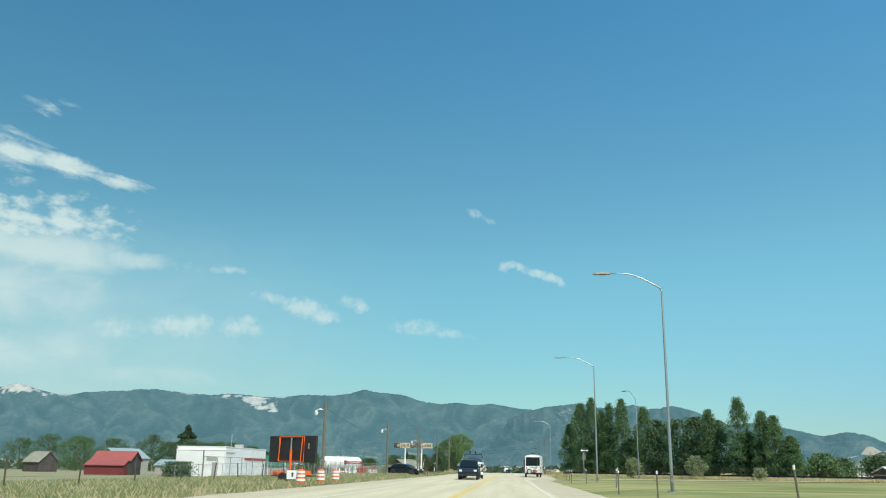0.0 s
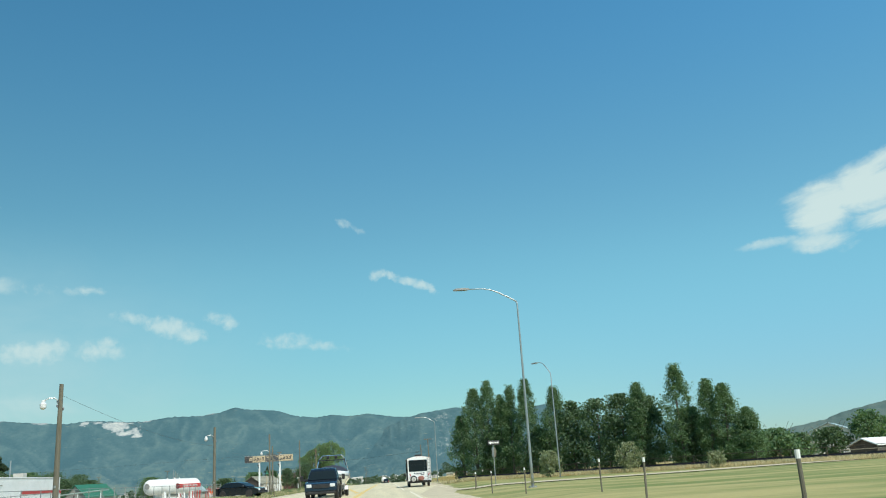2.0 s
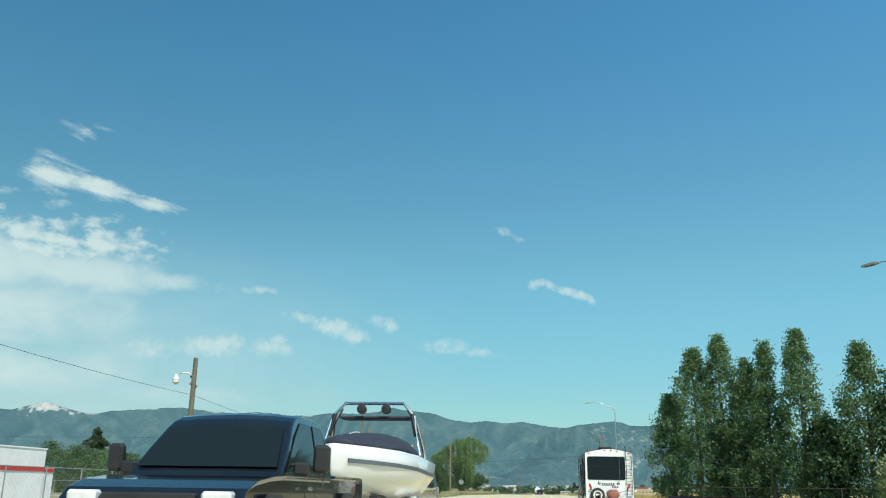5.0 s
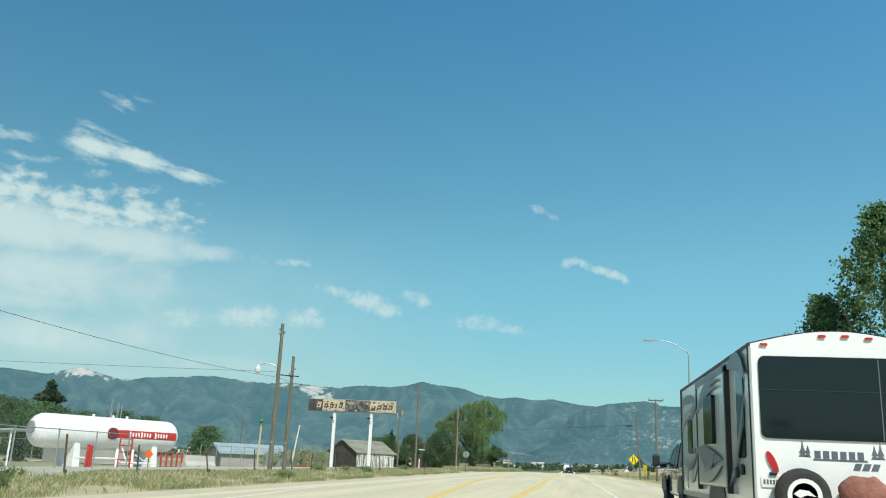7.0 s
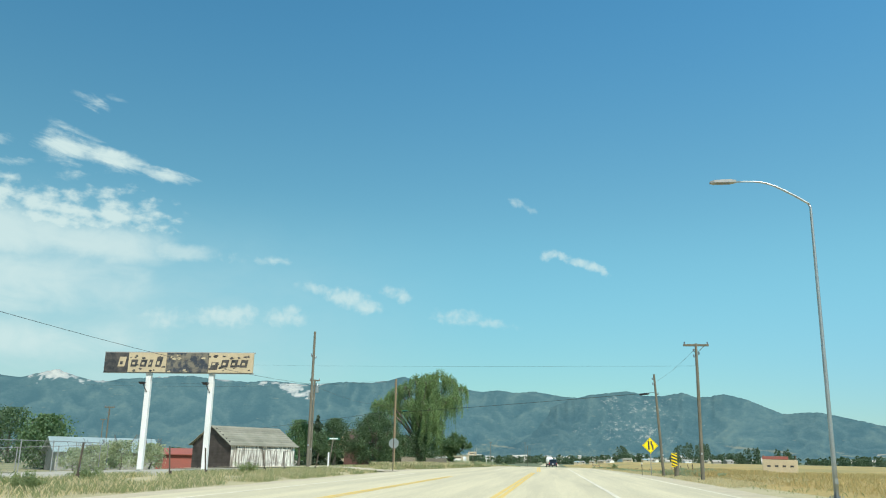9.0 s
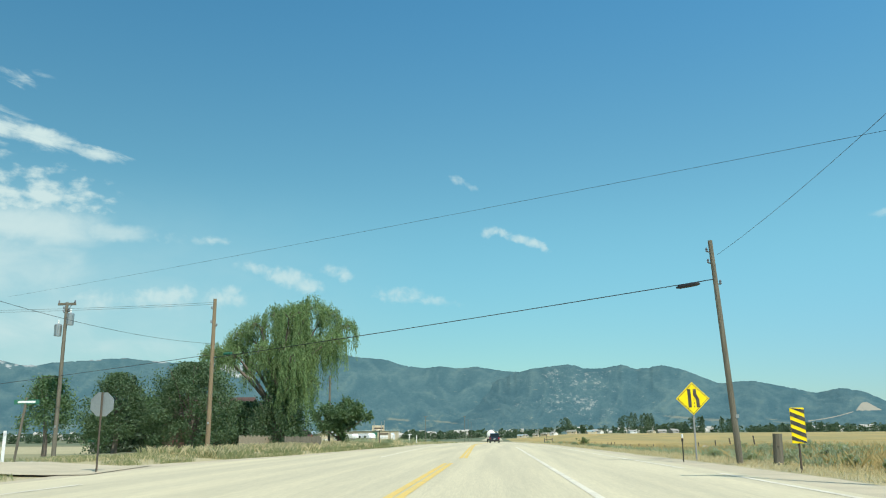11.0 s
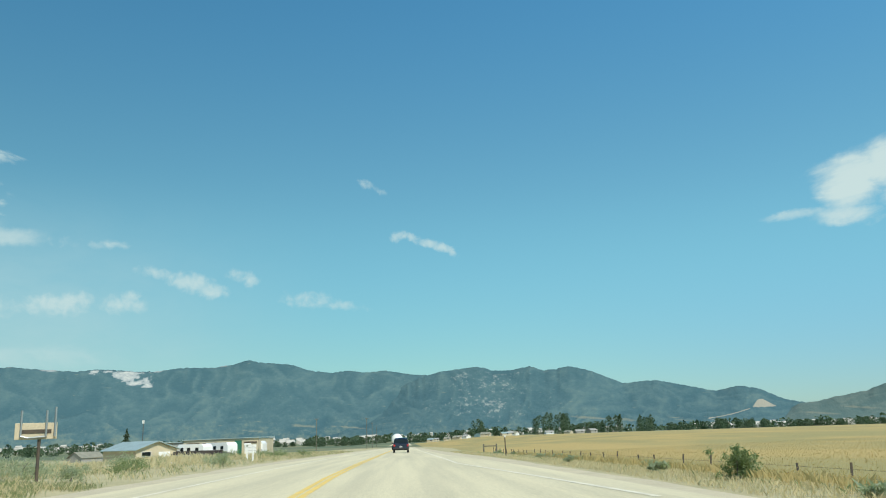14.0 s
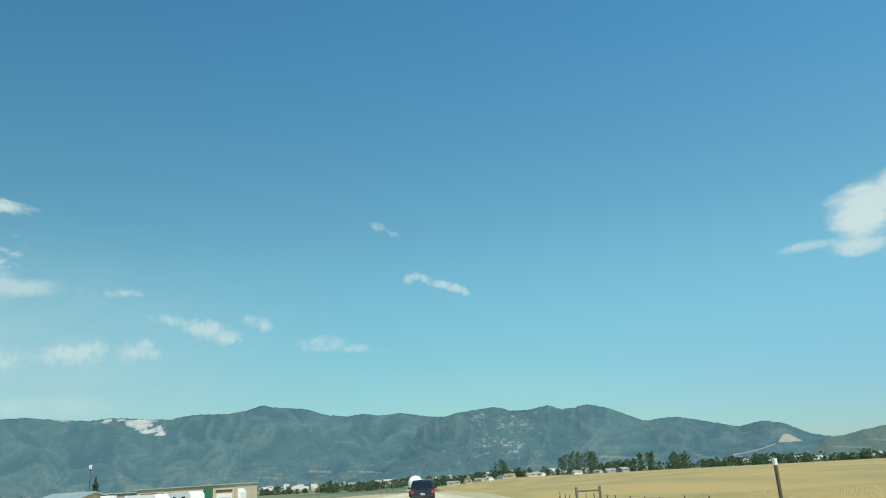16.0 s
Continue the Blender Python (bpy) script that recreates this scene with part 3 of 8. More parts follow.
# ---------------------------------------------------------------- mountains
BACK = [(-75, 3.6), (-50, 4.1), (-40, 4.1), (-36.4, 4.35), (-35.1, 4.3), (-33.8, 4.2), (-32.6, 4.6), (-31.8, 4.78), (-31.0, 4.5), (-30.0, 4.24), (-29.0, 4.2), (-28.2, 4.4), (-26.2, 4.58), (-24.8, 4.74), (-23.7, 4.78), (-22.6, 4.66),
        (-21.7, 4.62), (-20.5, 4.52), (-19.2, 4.66), (-18.3, 4.64), (-16.8, 4.52), (-15.7, 4.54), (-14.2, 4.74), (-12.2, 4.74), (-11.0, 4.92), (-10.4, 5.1), (-9.95, 5.22), (-9.4, 5.06), (-8.5, 4.98),
        (-7.3, 4.88), (-6.2, 4.5), (-4.8, 4.3), (-3.6, 4.42), (-2.5, 4.28), (-1.1, 4.37), (0.2, 4.13), (1.4, 4.0), (3.0, 3.9), (8, 3.6), (16, 2.4), (24, 1.3), (40, 1.0), (75, 1.0)]
FRONT = [(-9, 0.2), (-5, 1.3), (-1, 3.0), (1.2, 3.9), (2.44, 4.24), (3.84, 4.4), (5.0, 4.53), (6.1, 4.22), (7.1, 4.2), (8.6, 4.43), (9.5, 4.1), (10.9, 4.27), (11.3, 4.32), (12.6, 3.95), (13.6, 3.52), (14.7, 3.06),
         (15.8, 3.16), (16.9, 3.15), (18.3, 2.83), (19.7, 2.5), (20.4, 2.33), (21.8, 2.58), (22.8, 2.43), (23.75, 2.0), (24.4, 1.65), (26.0, 1.3), (30, 0.9), (36, 0.3)]
RIGHT = [(22, 0.15), (24.4, 0.95), (25.3, 1.36), (26.3, 1.44), (27.6, 1.7), (28.9, 1.9), (30.1, 2.3), (32.7, 2.8), (34.8, 2.8), (40, 2.6), (55, 2.7), (75, 2.2)]
BEHIND = [(75, 1.2), (100, 2.6), (140, 2.2), (180, 3.0), (220, 2.4), (260, 3.4), (285, 2.6)]


def ridged(p, octaves=4):
    v, amp = 0.0, 1.0
    for k in range(octaves):
        v += amp * (1 - abs(noise.noise(p)) * 2)
        p, amp = p * 2.1 + Vector((3.1, 1.7, 0.4)), amp * 0.5
    return v


def mountain(name, profile, r0, r1, step, seed, label, material, masks=(), rough=0.03, rows=68, from_y=140.0):
    """A range whose crest rises to the elevations of its profile as seen from the road at from_y."""
    a0, a1 = profile[0][0], profile[-1][0]
    azs = np.arange(a0, a1 + step, step)
    crest = np.interp(azs, [p[0] for p in profile], [p[1] for p in profile])
    span = int(3.0 / step)
    window = np.hanning(2 * span + 3)[1:-1]
    even = np.convolve(np.pad(crest, span, mode="edge"), window / window.sum(), mode="valid")   # lower slopes run on past the crest's notches
    ss = np.r_[np.linspace(0, 1, rows) ** 0.9, 1.06, 1.15]
    verts, tags, spurs = np.zeros((len(ss), len(azs), 3)), np.zeros((len(ss), len(azs))), np.zeros((len(ss), len(azs)))
    for j, a in enumerate(azs):
        top = crest[j] * 1.008 + 0.04 * noise.noise((a * 1.7, seed, 0)) + 0.05 * noise.noise((a * 4.3, seed, 1)) + 0.05 * (0.4 - abs(noise.noise((a * 9.0, seed, 2)))) + 0.02 * noise.noise((a * 19.0, seed, 3))
        for i, s in enumerate(ss):
            r = r0 + (r1 - r0) * s
            e = (even[j] + (top - even[j]) * min(s, 1.0) ** 3) * (min(s, 1.0) ** 1.25) - (s - 1) * 9 * (s > 1)
            gully = ridged(Vector((a * 0.45 + 2.8 * s + 1.5 * noise.noise((a * 0.5, s * 3.4, seed)), s * 3.8 - a * 0.35 + 0.8 * noise.noise((a * 0.9, s * 2.0, seed + 3)), seed)), 5)
            fade = max(0.0, s * (1 - s)) * 4
            r += (r1 - r0) * 0.02 * fade * (gully - 1.0)
            e += rough * top * fade * (gully - 1.0)
            h = r * math.tan(radians(max(e, -6)))
            verts[i, j] = (r * math.sin(radians(a)), from_y + r * math.cos(radians(a)), h - 6 * (s < 0.01) - 3)
            tags[i, j] = e
            spurs[i, j] = min(1.0, max(0.0, 0.5 + 0.55 * (gully - 1.0)))
    ob = mesh_object(name, verts.reshape(-1, 3), grid_faces(len(ss), len(azs)), material, smooth_faces=True)
    layer = ob.data.attributes.new("spur", "FLOAT", "POINT")
    layer.data.foreach_set("value", spurs.astype(np.float32).ravel())
    for key, fn in masks:
        layer = ob.data.attributes.new(key, "FLOAT", "POINT")
        layer.data.foreach_set("value", np.array([[fn(azs[j], ss[i], tags[i, j], crest[j]) for j in range(len(azs))] for i in range(len(ss))], np.float32).ravel())
    return tagged(ob, label, "mountain", kind="structure")


def bump_at(v, centre, half):
    return max(0.0, 1 - abs((v - centre) / half))


def snow_on_crest(a, s, e, top):
    d = top - e
    rag = 0.5 * noise.noise((a * 2.2, d * 4.0, 1.5)) + 0.4 * noise.noise((a * 6.0, d * 9.0, 2.5))
    peak = bump_at(a, -31.9, 2.3) * max(0, 1 - d / 0.8) * 1.35 + rag * (abs(a + 31.9) < 2.0) * (d < 0.65)
    middle = -18.2 + d * 2.2                                 # a bowl that narrows down the slope
    bowl = bump_at(a, middle, max(0.2, 2.9 - 2.0 * d)) * (0.0 < d < 0.95) * 1.0 + 1.0 * rag * (abs(a - middle) < 2.6 - 1.9 * d) * (0.0 < d < 0.9)
    rim = 0.7 * max(0, 1 - d / 0.26) * (0.6 + 0.8 * noise.noise((a * 0.8, 0, 3))) if a < -11 else 0.0
    return min(0.82, max(peak, bowl, rim))


def crags(a, s, e, top):
    return bump_at(a, 5.5, 6.5) * (0.3 < s < 0.97)


def clearings(a, s, e, top):
    return max(0.0, 1 - s / 0.5) * (0.9 + 0.7 * noise.noise((a * 0.6, s * 12, 4)))


def quarry_scar(a, s, e, top):
    half = 0.2 + 1.6 * (1.74 - e)
    pit = 1.3 * max(0, 1 - (a - 23.0 - 0.5 * (1.78 - e)) ** 2 / half ** 2) * (1.24 < e < 1.74) if half > 0.05 else 0
    track = 0.95 * (19.8 < a < 22.4) * max(0, 1 - abs(e - (0.68 + 0.07 * (a - 19.8) + 0.05 * (a - 19.8) ** 2)) / 0.085)
    track = max(track, 0.95 * (19.8 < a < 20.7) * max(0, 1 - abs(e - (0.66 - 0.33 * (a - 19.8))) / 0.08))
    return max(pit, track)


def tilled(a, s, e, top):
    """Pale fields on the foot of the slopes: azimuth, elevation, half width, half height."""
    best = 0.0
    for ca, ce, wa, we in ((14.3, 0.78, 1.5, 0.14), (12.2, 0.98, 2.0, 0.12), (17.6, 0.8, 0.8, 0.06), (18.3, 0.6, 0.9, 0.05), (-6.5, 1.0, 1.3, 0.14), (-3.4, 0.8, 1.8, 0.1), (-9.5, 0.75, 1.5, 0.08), (26.4, 0.75, 1.6, 0.1), (31.0, 0.55, 1.8, 0.12), (28.6, 1.0, 1.5, 0.1)):
        slope = ce - 0.1 * (a - ca)
        best = max(best, 1 - ((a - ca) / wa) ** 2 - ((e - slope) / we) ** 2 + 0.5 * noise.noise((a * 2.5, e * 9, 6)))
    return min(1.0, max(0.0, best))


mountain("mountain_range", BACK, 3900, 4790, 0.16, 1.0, "forested range coloured blue-green for haze, with old snow on its crest", M["haze_forest"], (("snow", snow_on_crest), ("meadow", clearings), ("field", tilled)), from_y=120.0)
mountain("mountain_front", FRONT, 3600, 4560, 0.11, 5.0, "forested nearer mountain with pale crags and a quarry scar", M["haze_forest"], (("crag", crags), ("meadow", clearings), ("quarry", quarry_scar), ("field", tilled)), from_y=200.0)
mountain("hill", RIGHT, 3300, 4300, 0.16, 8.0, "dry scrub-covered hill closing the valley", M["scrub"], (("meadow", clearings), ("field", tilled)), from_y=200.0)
mountain("hills_behind", BEHIND, 2400, 4300, 1.0, 12.0, "low wooded hills behind the road", M["haze_forest"], rows=12)

# ---------------------------------------------------------------- shapes
rng = random.Random(4)


class Shape:
    """Gathers vertices and faces of one mesh."""

    def __init__(self):
        self.v, self.f = [], []

    def add(self, verts, faces):
        k = len(self.v)
        self.v += [tuple(p) for p in verts]
        self.f += [tuple(i + k for i in f) for f in faces]
        return self

    def box(self, x0, y0, z0, x1, y1, z1, bevel=0.0):
        b = min(bevel, (x1 - x0) / 2.2, (y1 - y0) / 2.2, (z1 - z0) / 2.2) if bevel else 0
        if not b:
            v = [(x, y, z) for z in (z0, z1) for y in (y0, y1) for x in (x0, x1)]
            return self.add(v, [(0, 2, 3, 1), (4, 5, 7, 6), (0, 1, 5, 4), (2, 6, 7, 3), (0, 4, 6, 2), (1, 3, 7, 5)])
        ring = lambda i, z: [(x0 + i, y0 + b, z), (x0 + b, y0 + i, z), (x1 - b, y0 + i, z), (x1 - i, y0 + b, z), (x1 - i, y1 - b, z), (x1 - b, y1 - i, z), (x0 + b, y1 - i, z), (x0 + i, y1 - b, z)]
        return self.loft([ring(b * 0.9, z0), ring(0, z0 + b), ring(0, z1 - b), ring(b * 0.9, z1)])

    def loft(self, rings, caps=True, closed=True):
        n, k = len(rings[0]), len(self.v)
        for r in rings:
            self.v += [tuple(p) for p in r]
        for i in range(len(rings) - 1):
            for j in range(n if closed else n - 1):
                a, b = k + i * n + j, k + i * n + (j + 1) % n
                self.f.append((a, b, b + n, a + n))
        if caps:
            self.f.append(tuple(k + j for j in reversed(range(n))))
            self.f.append(tuple(k + (len(rings) - 1) * n + j for j in range(n)))
        return self

    def tube(self, points, radius, sides=8, caps=True):
        """A round bar through the points; radius may be one number or one for each point."""
        pts = [Vector(p) for p in points]
        rad = radius if isinstance(radius, (list, tuple)) else [radius] * len(pts)
        rings = []
        for i, p in enumerate(pts):
            way = (pts[min(i + 1, len(pts) - 1)] - pts[max(i - 1, 0)]).normalized()
            up = Vector((0, 0, 1)) if abs(way.z) < 0.92 else Vector((1, 0, 0))
            s = way.cross(up).normalized()
            u = s.cross(way)
            rings.append([p + (s * math.cos(t) + u * math.sin(t)) * rad[i] for t in (2 * math.pi * j / sides for j in range(sides))])
        return self.loft(rings, caps)

    def lathe(self, profile, centre=(0, 0, 0), axis="z", sides=20):
        """A turned form: profile of (radius, height) along an axis."""
        rings = []
        for r, h in profile:
            ring = []
            for j in range(sides):
                t = 2 * math.pi * j / sides
                a, b = r * math.cos(t), r * math.sin(t)
                p = {"z": (a, b, h), "x": (h, a, b), "y": (b, h, a)}[axis]
                ring.append(tuple(p[i] + centre[i] for i in range(3)))
            rings.append(ring)
        return self.loft(rings)

    def prism(self, outline, d0, d1, plane="yz"):
        """An outline drawn in a plane and given depth from d0 to d1."""
        def at(p, d):
            return {"yz": (d, p[0], p[1]), "xz": (p[0], d, p[1]), "xy": (p[0], p[1], d)}[plane]
        return self.loft([[at(p, d0) for p in outline], [at(p, d1) for p in outline]])

    def sheet(self, corners, thick, normal):
        n = Vector(normal).normalized() * thick
        a = [Vector(c) for c in corners]
        return self.loft([a, [p + n for p in a]])


def part(name, sh, material, parent=None, label="", soft=False, bevel=0.0):
    ob = mesh_object(name, sh.v, sh.f, material, parent, label)
    bm = bmesh.new()
    bm.from_mesh(ob.data)
    bmesh.ops.recalc_face_normals(bm, faces=bm.faces)
    bm.to_mesh(ob.data)
    bm.free()
    if soft:
        ob.data.shade_smooth()
    if bevel:
        b = ob.modifiers.new("edge", "BEVEL")
        b.width, b.segments, b.limit_method = bevel, 2, "ANGLE"
    return ob


def thing(name, at, label, category, group="", turn=0.0):
    ob = new(name)
    ob.empty_display_size = 0.3
    ob.matrix_world = pose(*at, 0, 0, turn)
    return tagged(ob, label, category, group)


def outline_round(w, h, r, cx=0.0, cz=0.0, n=4):
    """A rectangle with rounded corners, as an outline."""
    pts = []
    for sx_, sz_, a0 in ((1, 1, 0), (-1, 1, 90), (-1, -1, 180), (1, -1, 270)):
        for k in range(n + 1):
            a = radians(a0 + 90 * k / n)
            pts.append((cx + sx_ * (w / 2 - r) + r * math.cos(a), cz + sz_ * (h / 2 - r) + r * math.sin(a)))
    return pts


def words(text, size, material, parent, m, name="lettering", label=""):
    """Writing in the built-in font, turned into a thin mesh."""
    c = bpy.data.curves.new("text", "FONT")
    c.body, c.size, c.extrude, c.align_x, c.align_y = text, size, 0.006, "CENTER", "CENTER"
    c.resolution_u = 2
    tmp = bpy.data.objects.new("text", c)
    scene.collection.objects.link(tmp)
    me = bpy.data.meshes.new_from_object(tmp)
    bpy.data.objects.remove(tmp)
    me.materials.append(material)
    ob = new(name, me)
    ob.parent = parent
    ob.matrix_local = m
    if label:
        ob["label"] = label
    return ob


def wheel(parent, x, y, z, radius, width, side):
    """Tyre and rim, the axle across the road."""
    t = Shape().lathe([(radius * 0.62, -width / 2), (radius * 0.93, -width / 2), (radius, -width * 0.32), (radius, width * 0.32), (radius * 0.93, width / 2), (radius * 0.62, width / 2)], (x, y, z), "x", 24)
    tyre = part("wheel", t, M["rubber"], parent, soft=False)
    rim = Shape().lathe([(radius * 0.6, -width * 0.42), (radius * 0.62, width * 0.40 * side), (radius * 0.42, width * 0.30 * side), (radius * 0.2, width * 0.36 * side), (0.01, width * 0.37 * side)], (x, y, z), "x", 20)
    part("rim", rim, M["chrome"], tyre)
    return tyre


def wire(name, a, b, sag, radius, label, material=None, group=""):
    """A cable hanging between two points."""
    a, b = Vector(a), Vector(b)
    pts = [a.lerp(b, k / 24) - Vector((0, 0, 4 * sag * (k / 24) * (1 - k / 24))) for k in range(25)]
    ob = part(name, Shape().tube(pts, radius, 5), material or M["black"])
    return tagged(ob, label, "cable", group)

# ---------------------------------------------------------------- vehicles
def swoosh(path, widths, x, thick=0.006):
    """A curved decal on a wall at x: a centre line in (y, z) with a width at each point."""
    up, down = [], []
    for i, (y, z) in enumerate(path):
        a, b = path[max(i - 1, 0)], path[min(i + 1, len(path) - 1)]
        t = Vector((b[0] - a[0], b[1] - a[1])).normalized()
        up.append((y - t.y * widths[i] / 2, z + t.x * widths[i] / 2))
        down.append((y + t.y * widths[i] / 2, z - t.x * widths[i] / 2))
    s = Shape()
    n = len(up)
    v = [(x, *p) for p in up] + [(x, *p) for p in down] + [(x - thick, *p) for p in up] + [(x - thick, *p) for p in down]
    f = []
    for i in range(n - 1):
        f += [(i, i + 1, n + i + 1, n + i), (2 * n + i, 3 * n + i, 3 * n + i + 1, 2 * n + i + 1), (i, 2 * n + i, 2 * n + i + 1, i + 1), (n + i, n + i + 1, 3 * n + i + 1, 3 * n + i)]
    return s.add(v, f)


def bend(p0, p1, p2, n=10):
    return [((1 - t) ** 2 * p0[0] + 2 * t * (1 - t) * p1[0] + t * t * p2[0], (1 - t) ** 2 * p0[1] + 2 * t * (1 - t) * p1[1] + t * t * p2[1]) for t in (k / n for k in range(n + 1))]


def swell(n, w):
    return [max(0.012, w * math.sin(math.pi * min(1, k / n * 0.9 + 0.08))) for k in range(n + 1)]


def travel_trailer(at):
    L, W, B, T = 7.9, 2.44, 0.62, 2.93
    h = W / 2
    rv = thing("travel_trailer", at, "white and grey travel trailer with dark rear window and ladder", "travel trailer")
    arch = [(-h, B), (-h, T - 0.05)] + [(-h + W * k / 12, T + 0.2 * math.sin(math.pi * k / 12)) for k in range(0, 13)] + [(h, T - 0.05), (h, B)]
    body = part("body", Shape().loft([[(x, y, z) for x, z in arch] for y in (0.06, L - 0.05)]), M["rvgrey"], rv, "glossy grey fibreglass walls")
    part("rear_wall", Shape().loft([[(x * k, y, z) for x, z in arch] for y, k in ((-0.03, 0.985), (0.0, 1.004), (0.075, 1.004))]), M["rvwhite"], rv, "bright white rear cap")
    roof = [(-h - 0.02 + (W + 0.04) * k / 12, T + 0.012 + 0.205 * math.sin(math.pi * k / 12)) for k in range(13)]
    part("roof", Shape().loft([[(x, y, z) for x, z in roof] + [(x, y, z - 0.05) for x, z in reversed(roof)] for y in (-0.02, L - 0.02)]), M["black"], rv, "dark roof edge trim")
    for sx_ in (-1, 1):
        part("corner_trim", Shape().box(sx_ * h - 0.02, 0.05, B, sx_ * h + 0.02, 0.09, T + 0.02, 0.008), M["black"], rv)
    part("front_trim", Shape().box(-h - 0.025, L - 0.10, B, -h + 0.03, L - 0.02, T + 0.02, 0.012), M["black"], rv)
    win = part("rear_window", Shape().prism(outline_round(1.94, 1.18, 0.09, -0.14, 2.16), -0.055, -0.02, "xz"), M["glass"], rv, "wide tinted rear window")
    part("mullion", Shape().box(0.53, -0.062, 1.59, 0.545, -0.05, 2.73), M["slate"], win)
    part("mullion", Shape().box(-1.08, -0.061, 2.255, 0.80, -0.052, 2.265), M["black"], win)
    lad = part("ladder", Shape().tube([(0.88, -0.13, 0.75), (0.88, -0.13, 3.06), (0.88, 0.05, 3.26), (0.88, 0.4, 3.24)], 0.016).tube([(1.16, -0.13, 0.75), (1.16, -0.13, 3.06), (1.16, 0.05, 3.26), (1.16, 0.4, 3.22)], 0.016), M["black"], rv, "black tubular roof ladder")
    for k in range(7):
        part("rung", Shape().box(0.88, -0.155, 0.86 + 0.31 * k, 1.16, -0.105, 0.885 + 0.31 * k, 0.006), M["slate"], lad)
    for zz in (0.95, 1.9, 2.75):
        for xx in (0.88, 1.16):
            part("bracket", Shape().tube([(xx, -0.13, zz), (xx, 0.0, zz)], 0.012, 6), M["black"], lad)
    for xx, tilt in ((-0.98, -1), (0.98, 1)):
        pts = [(xx + 0.07 * math.cos(t) * 0.75 + tilt * 0.06 * math.sin(t), 1.24 + 0.15 * math.sin(t)) for t in (2 * math.pi * k / 16 for k in range(16))]
        part("tail_lamp", Shape().prism(pts, -0.06, -0.025, "xz"), M["redlamp"], rv, "red oval tail lamp")
    for xx in (-1.02, -0.2, 0.12, 0.44, 1.02):
        zz = T - 0.06 + 0.19 * math.cos(xx / h * math.pi / 2)
        part("marker_lamp", Shape().prism(outline_round(0.11, 0.04, 0.018, xx, zz, 2), -0.06, -0.025, "xz"), M["redlamp"], rv)
    plate = part("number_plate", Shape().prism(outline_round(0.31, 0.16, 0.02, -0.99, 0.97, 2), -0.05, -0.03, "xz"), M["white"], rv, "licence plate with plain bars")
    for k in range(6):
        part("bar", Shape().box(-1.115 + 0.043 * k, -0.055, 0.935, -1.09 + 0.043 * k, -0.049, 0.995), M["red"] if k > 3 else M["slate"], plate)
    part("plate_lamp", Shape().box(-1.03, -0.09, 1.06, -0.93, -0.03, 1.10, 0.01), M["black"], rv)
    # the maker's mark as plain shapes: a row of bars between two groups of fir shapes
    mark = part("decal", Shape().prism([(-0.42, 1.285), (0.30, 1.285), (0.30, 1.31), (-0.42, 1.31)], -0.036, -0.029, "xz"), M["slate"], rv, "dark emblem of bars and fir shapes")
    for k in range(6):
        part("bar", Shape().box(-0.40 + 0.115 * k, -0.038, 1.315, -0.32 + 0.115 * k, -0.03, 1.42), M["slate"], mark)
    for x0, s in ((-0.56, 1.0), (-0.49, 0.7), (0.40, 0.85), (0.48, 1.0)):
        part("fir_shape", Shape().prism([(x0 - 0.06 * s, 1.33), (x0 - 0.02 * s, 1.38), (x0 - 0.05 * s, 1.38), (x0 - 0.02 * s, 1.45), (x0, 1.33 + 0.24 * s), (x0 + 0.02 * s, 1.45), (x0 + 0.05 * s, 1.38), (x0 + 0.02 * s, 1.38), (x0 + 0.06 * s, 1.33)], -0.036, -0.029, "xz"), M["slate"], mark)
    for k in range(3):
        part("bar", Shape().prism([(0.10 + 0.12 * k, 1.17), (0.19 + 0.12 * k, 1.17), (0.23 + 0.12 * k, 1.265), (0.14 + 0.12 * k, 1.265)], -0.036, -0.029, "xz"), M["slate"], mark)
    tyre = part("spare_wheel", Shape().lathe([(0.05, -0.30), (0.30, -0.30), (0.36, -0.26), (0.37, -0.14), (0.34, -0.08), (0.1, -0.06)], (-0.63, 0, 0.80), "y", 28), M["rubber"], rv, "covered black spare wheel")
    part("cover_emblem", Shape().lathe([(0.23, -0.306), (0.23, -0.300), (0.17, -0.300), (0.17, -0.306)], (-0.63, 0, 0.80), "y", 28), M["white"], tyre)
    part("cover_emblem", Shape().prism([(-0.78, 0.82), (-0.70, 0.88), (-0.58, 0.87), (-0.48, 0.79), (-0.60, 0.81), (-0.70, 0.77)], -0.308, -0.300, "xz"), M["white"], tyre)
    bag = Shape()
    rings = []
    for k in range(7):
        u = k / 6
        rings.append([((0.14 + 0.34 * math.sin(math.pi * (0.18 + 0.64 * u)) * math.cos(t) * (1 + 0.07 * math.sin(5 * t + k))), -0.30 + 0.21 * math.sin(t) * (1 + 0.06 * math.sin(3 * t + 2 * k)), 0.66 + 0.42 * u + 0.02 * math.sin(4 * t)) for t in (2 * math.pi * j / 20 for j in range(20))])
    bundle = part("tarp_cover", bag.loft(rings), M["tarp"], rv, "faded red tarp tied over a bundle", soft=True)
    part("strap", Shape().tube([(0.42, -0.33, 0.93), (0.7, -0.2, 1.0), (0.95, -0.13, 1.05)], 0.012, 6), M["black"], bundle)
    part("bumper", Shape().box(-1.1, -0.28, 0.52, 1.1, -0.14, 0.66, 0.02), M["black"], rv)
    part("skirt", Shape().box(-h, -0.02, 0.40, h, 0.3, 0.63, 0.02), M["black"], rv)
    part("underbody", Shape().box(-h + 0.06, 0.3, 0.46, h - 0.06, L - 0.2, 0.63), M["black"], rv)
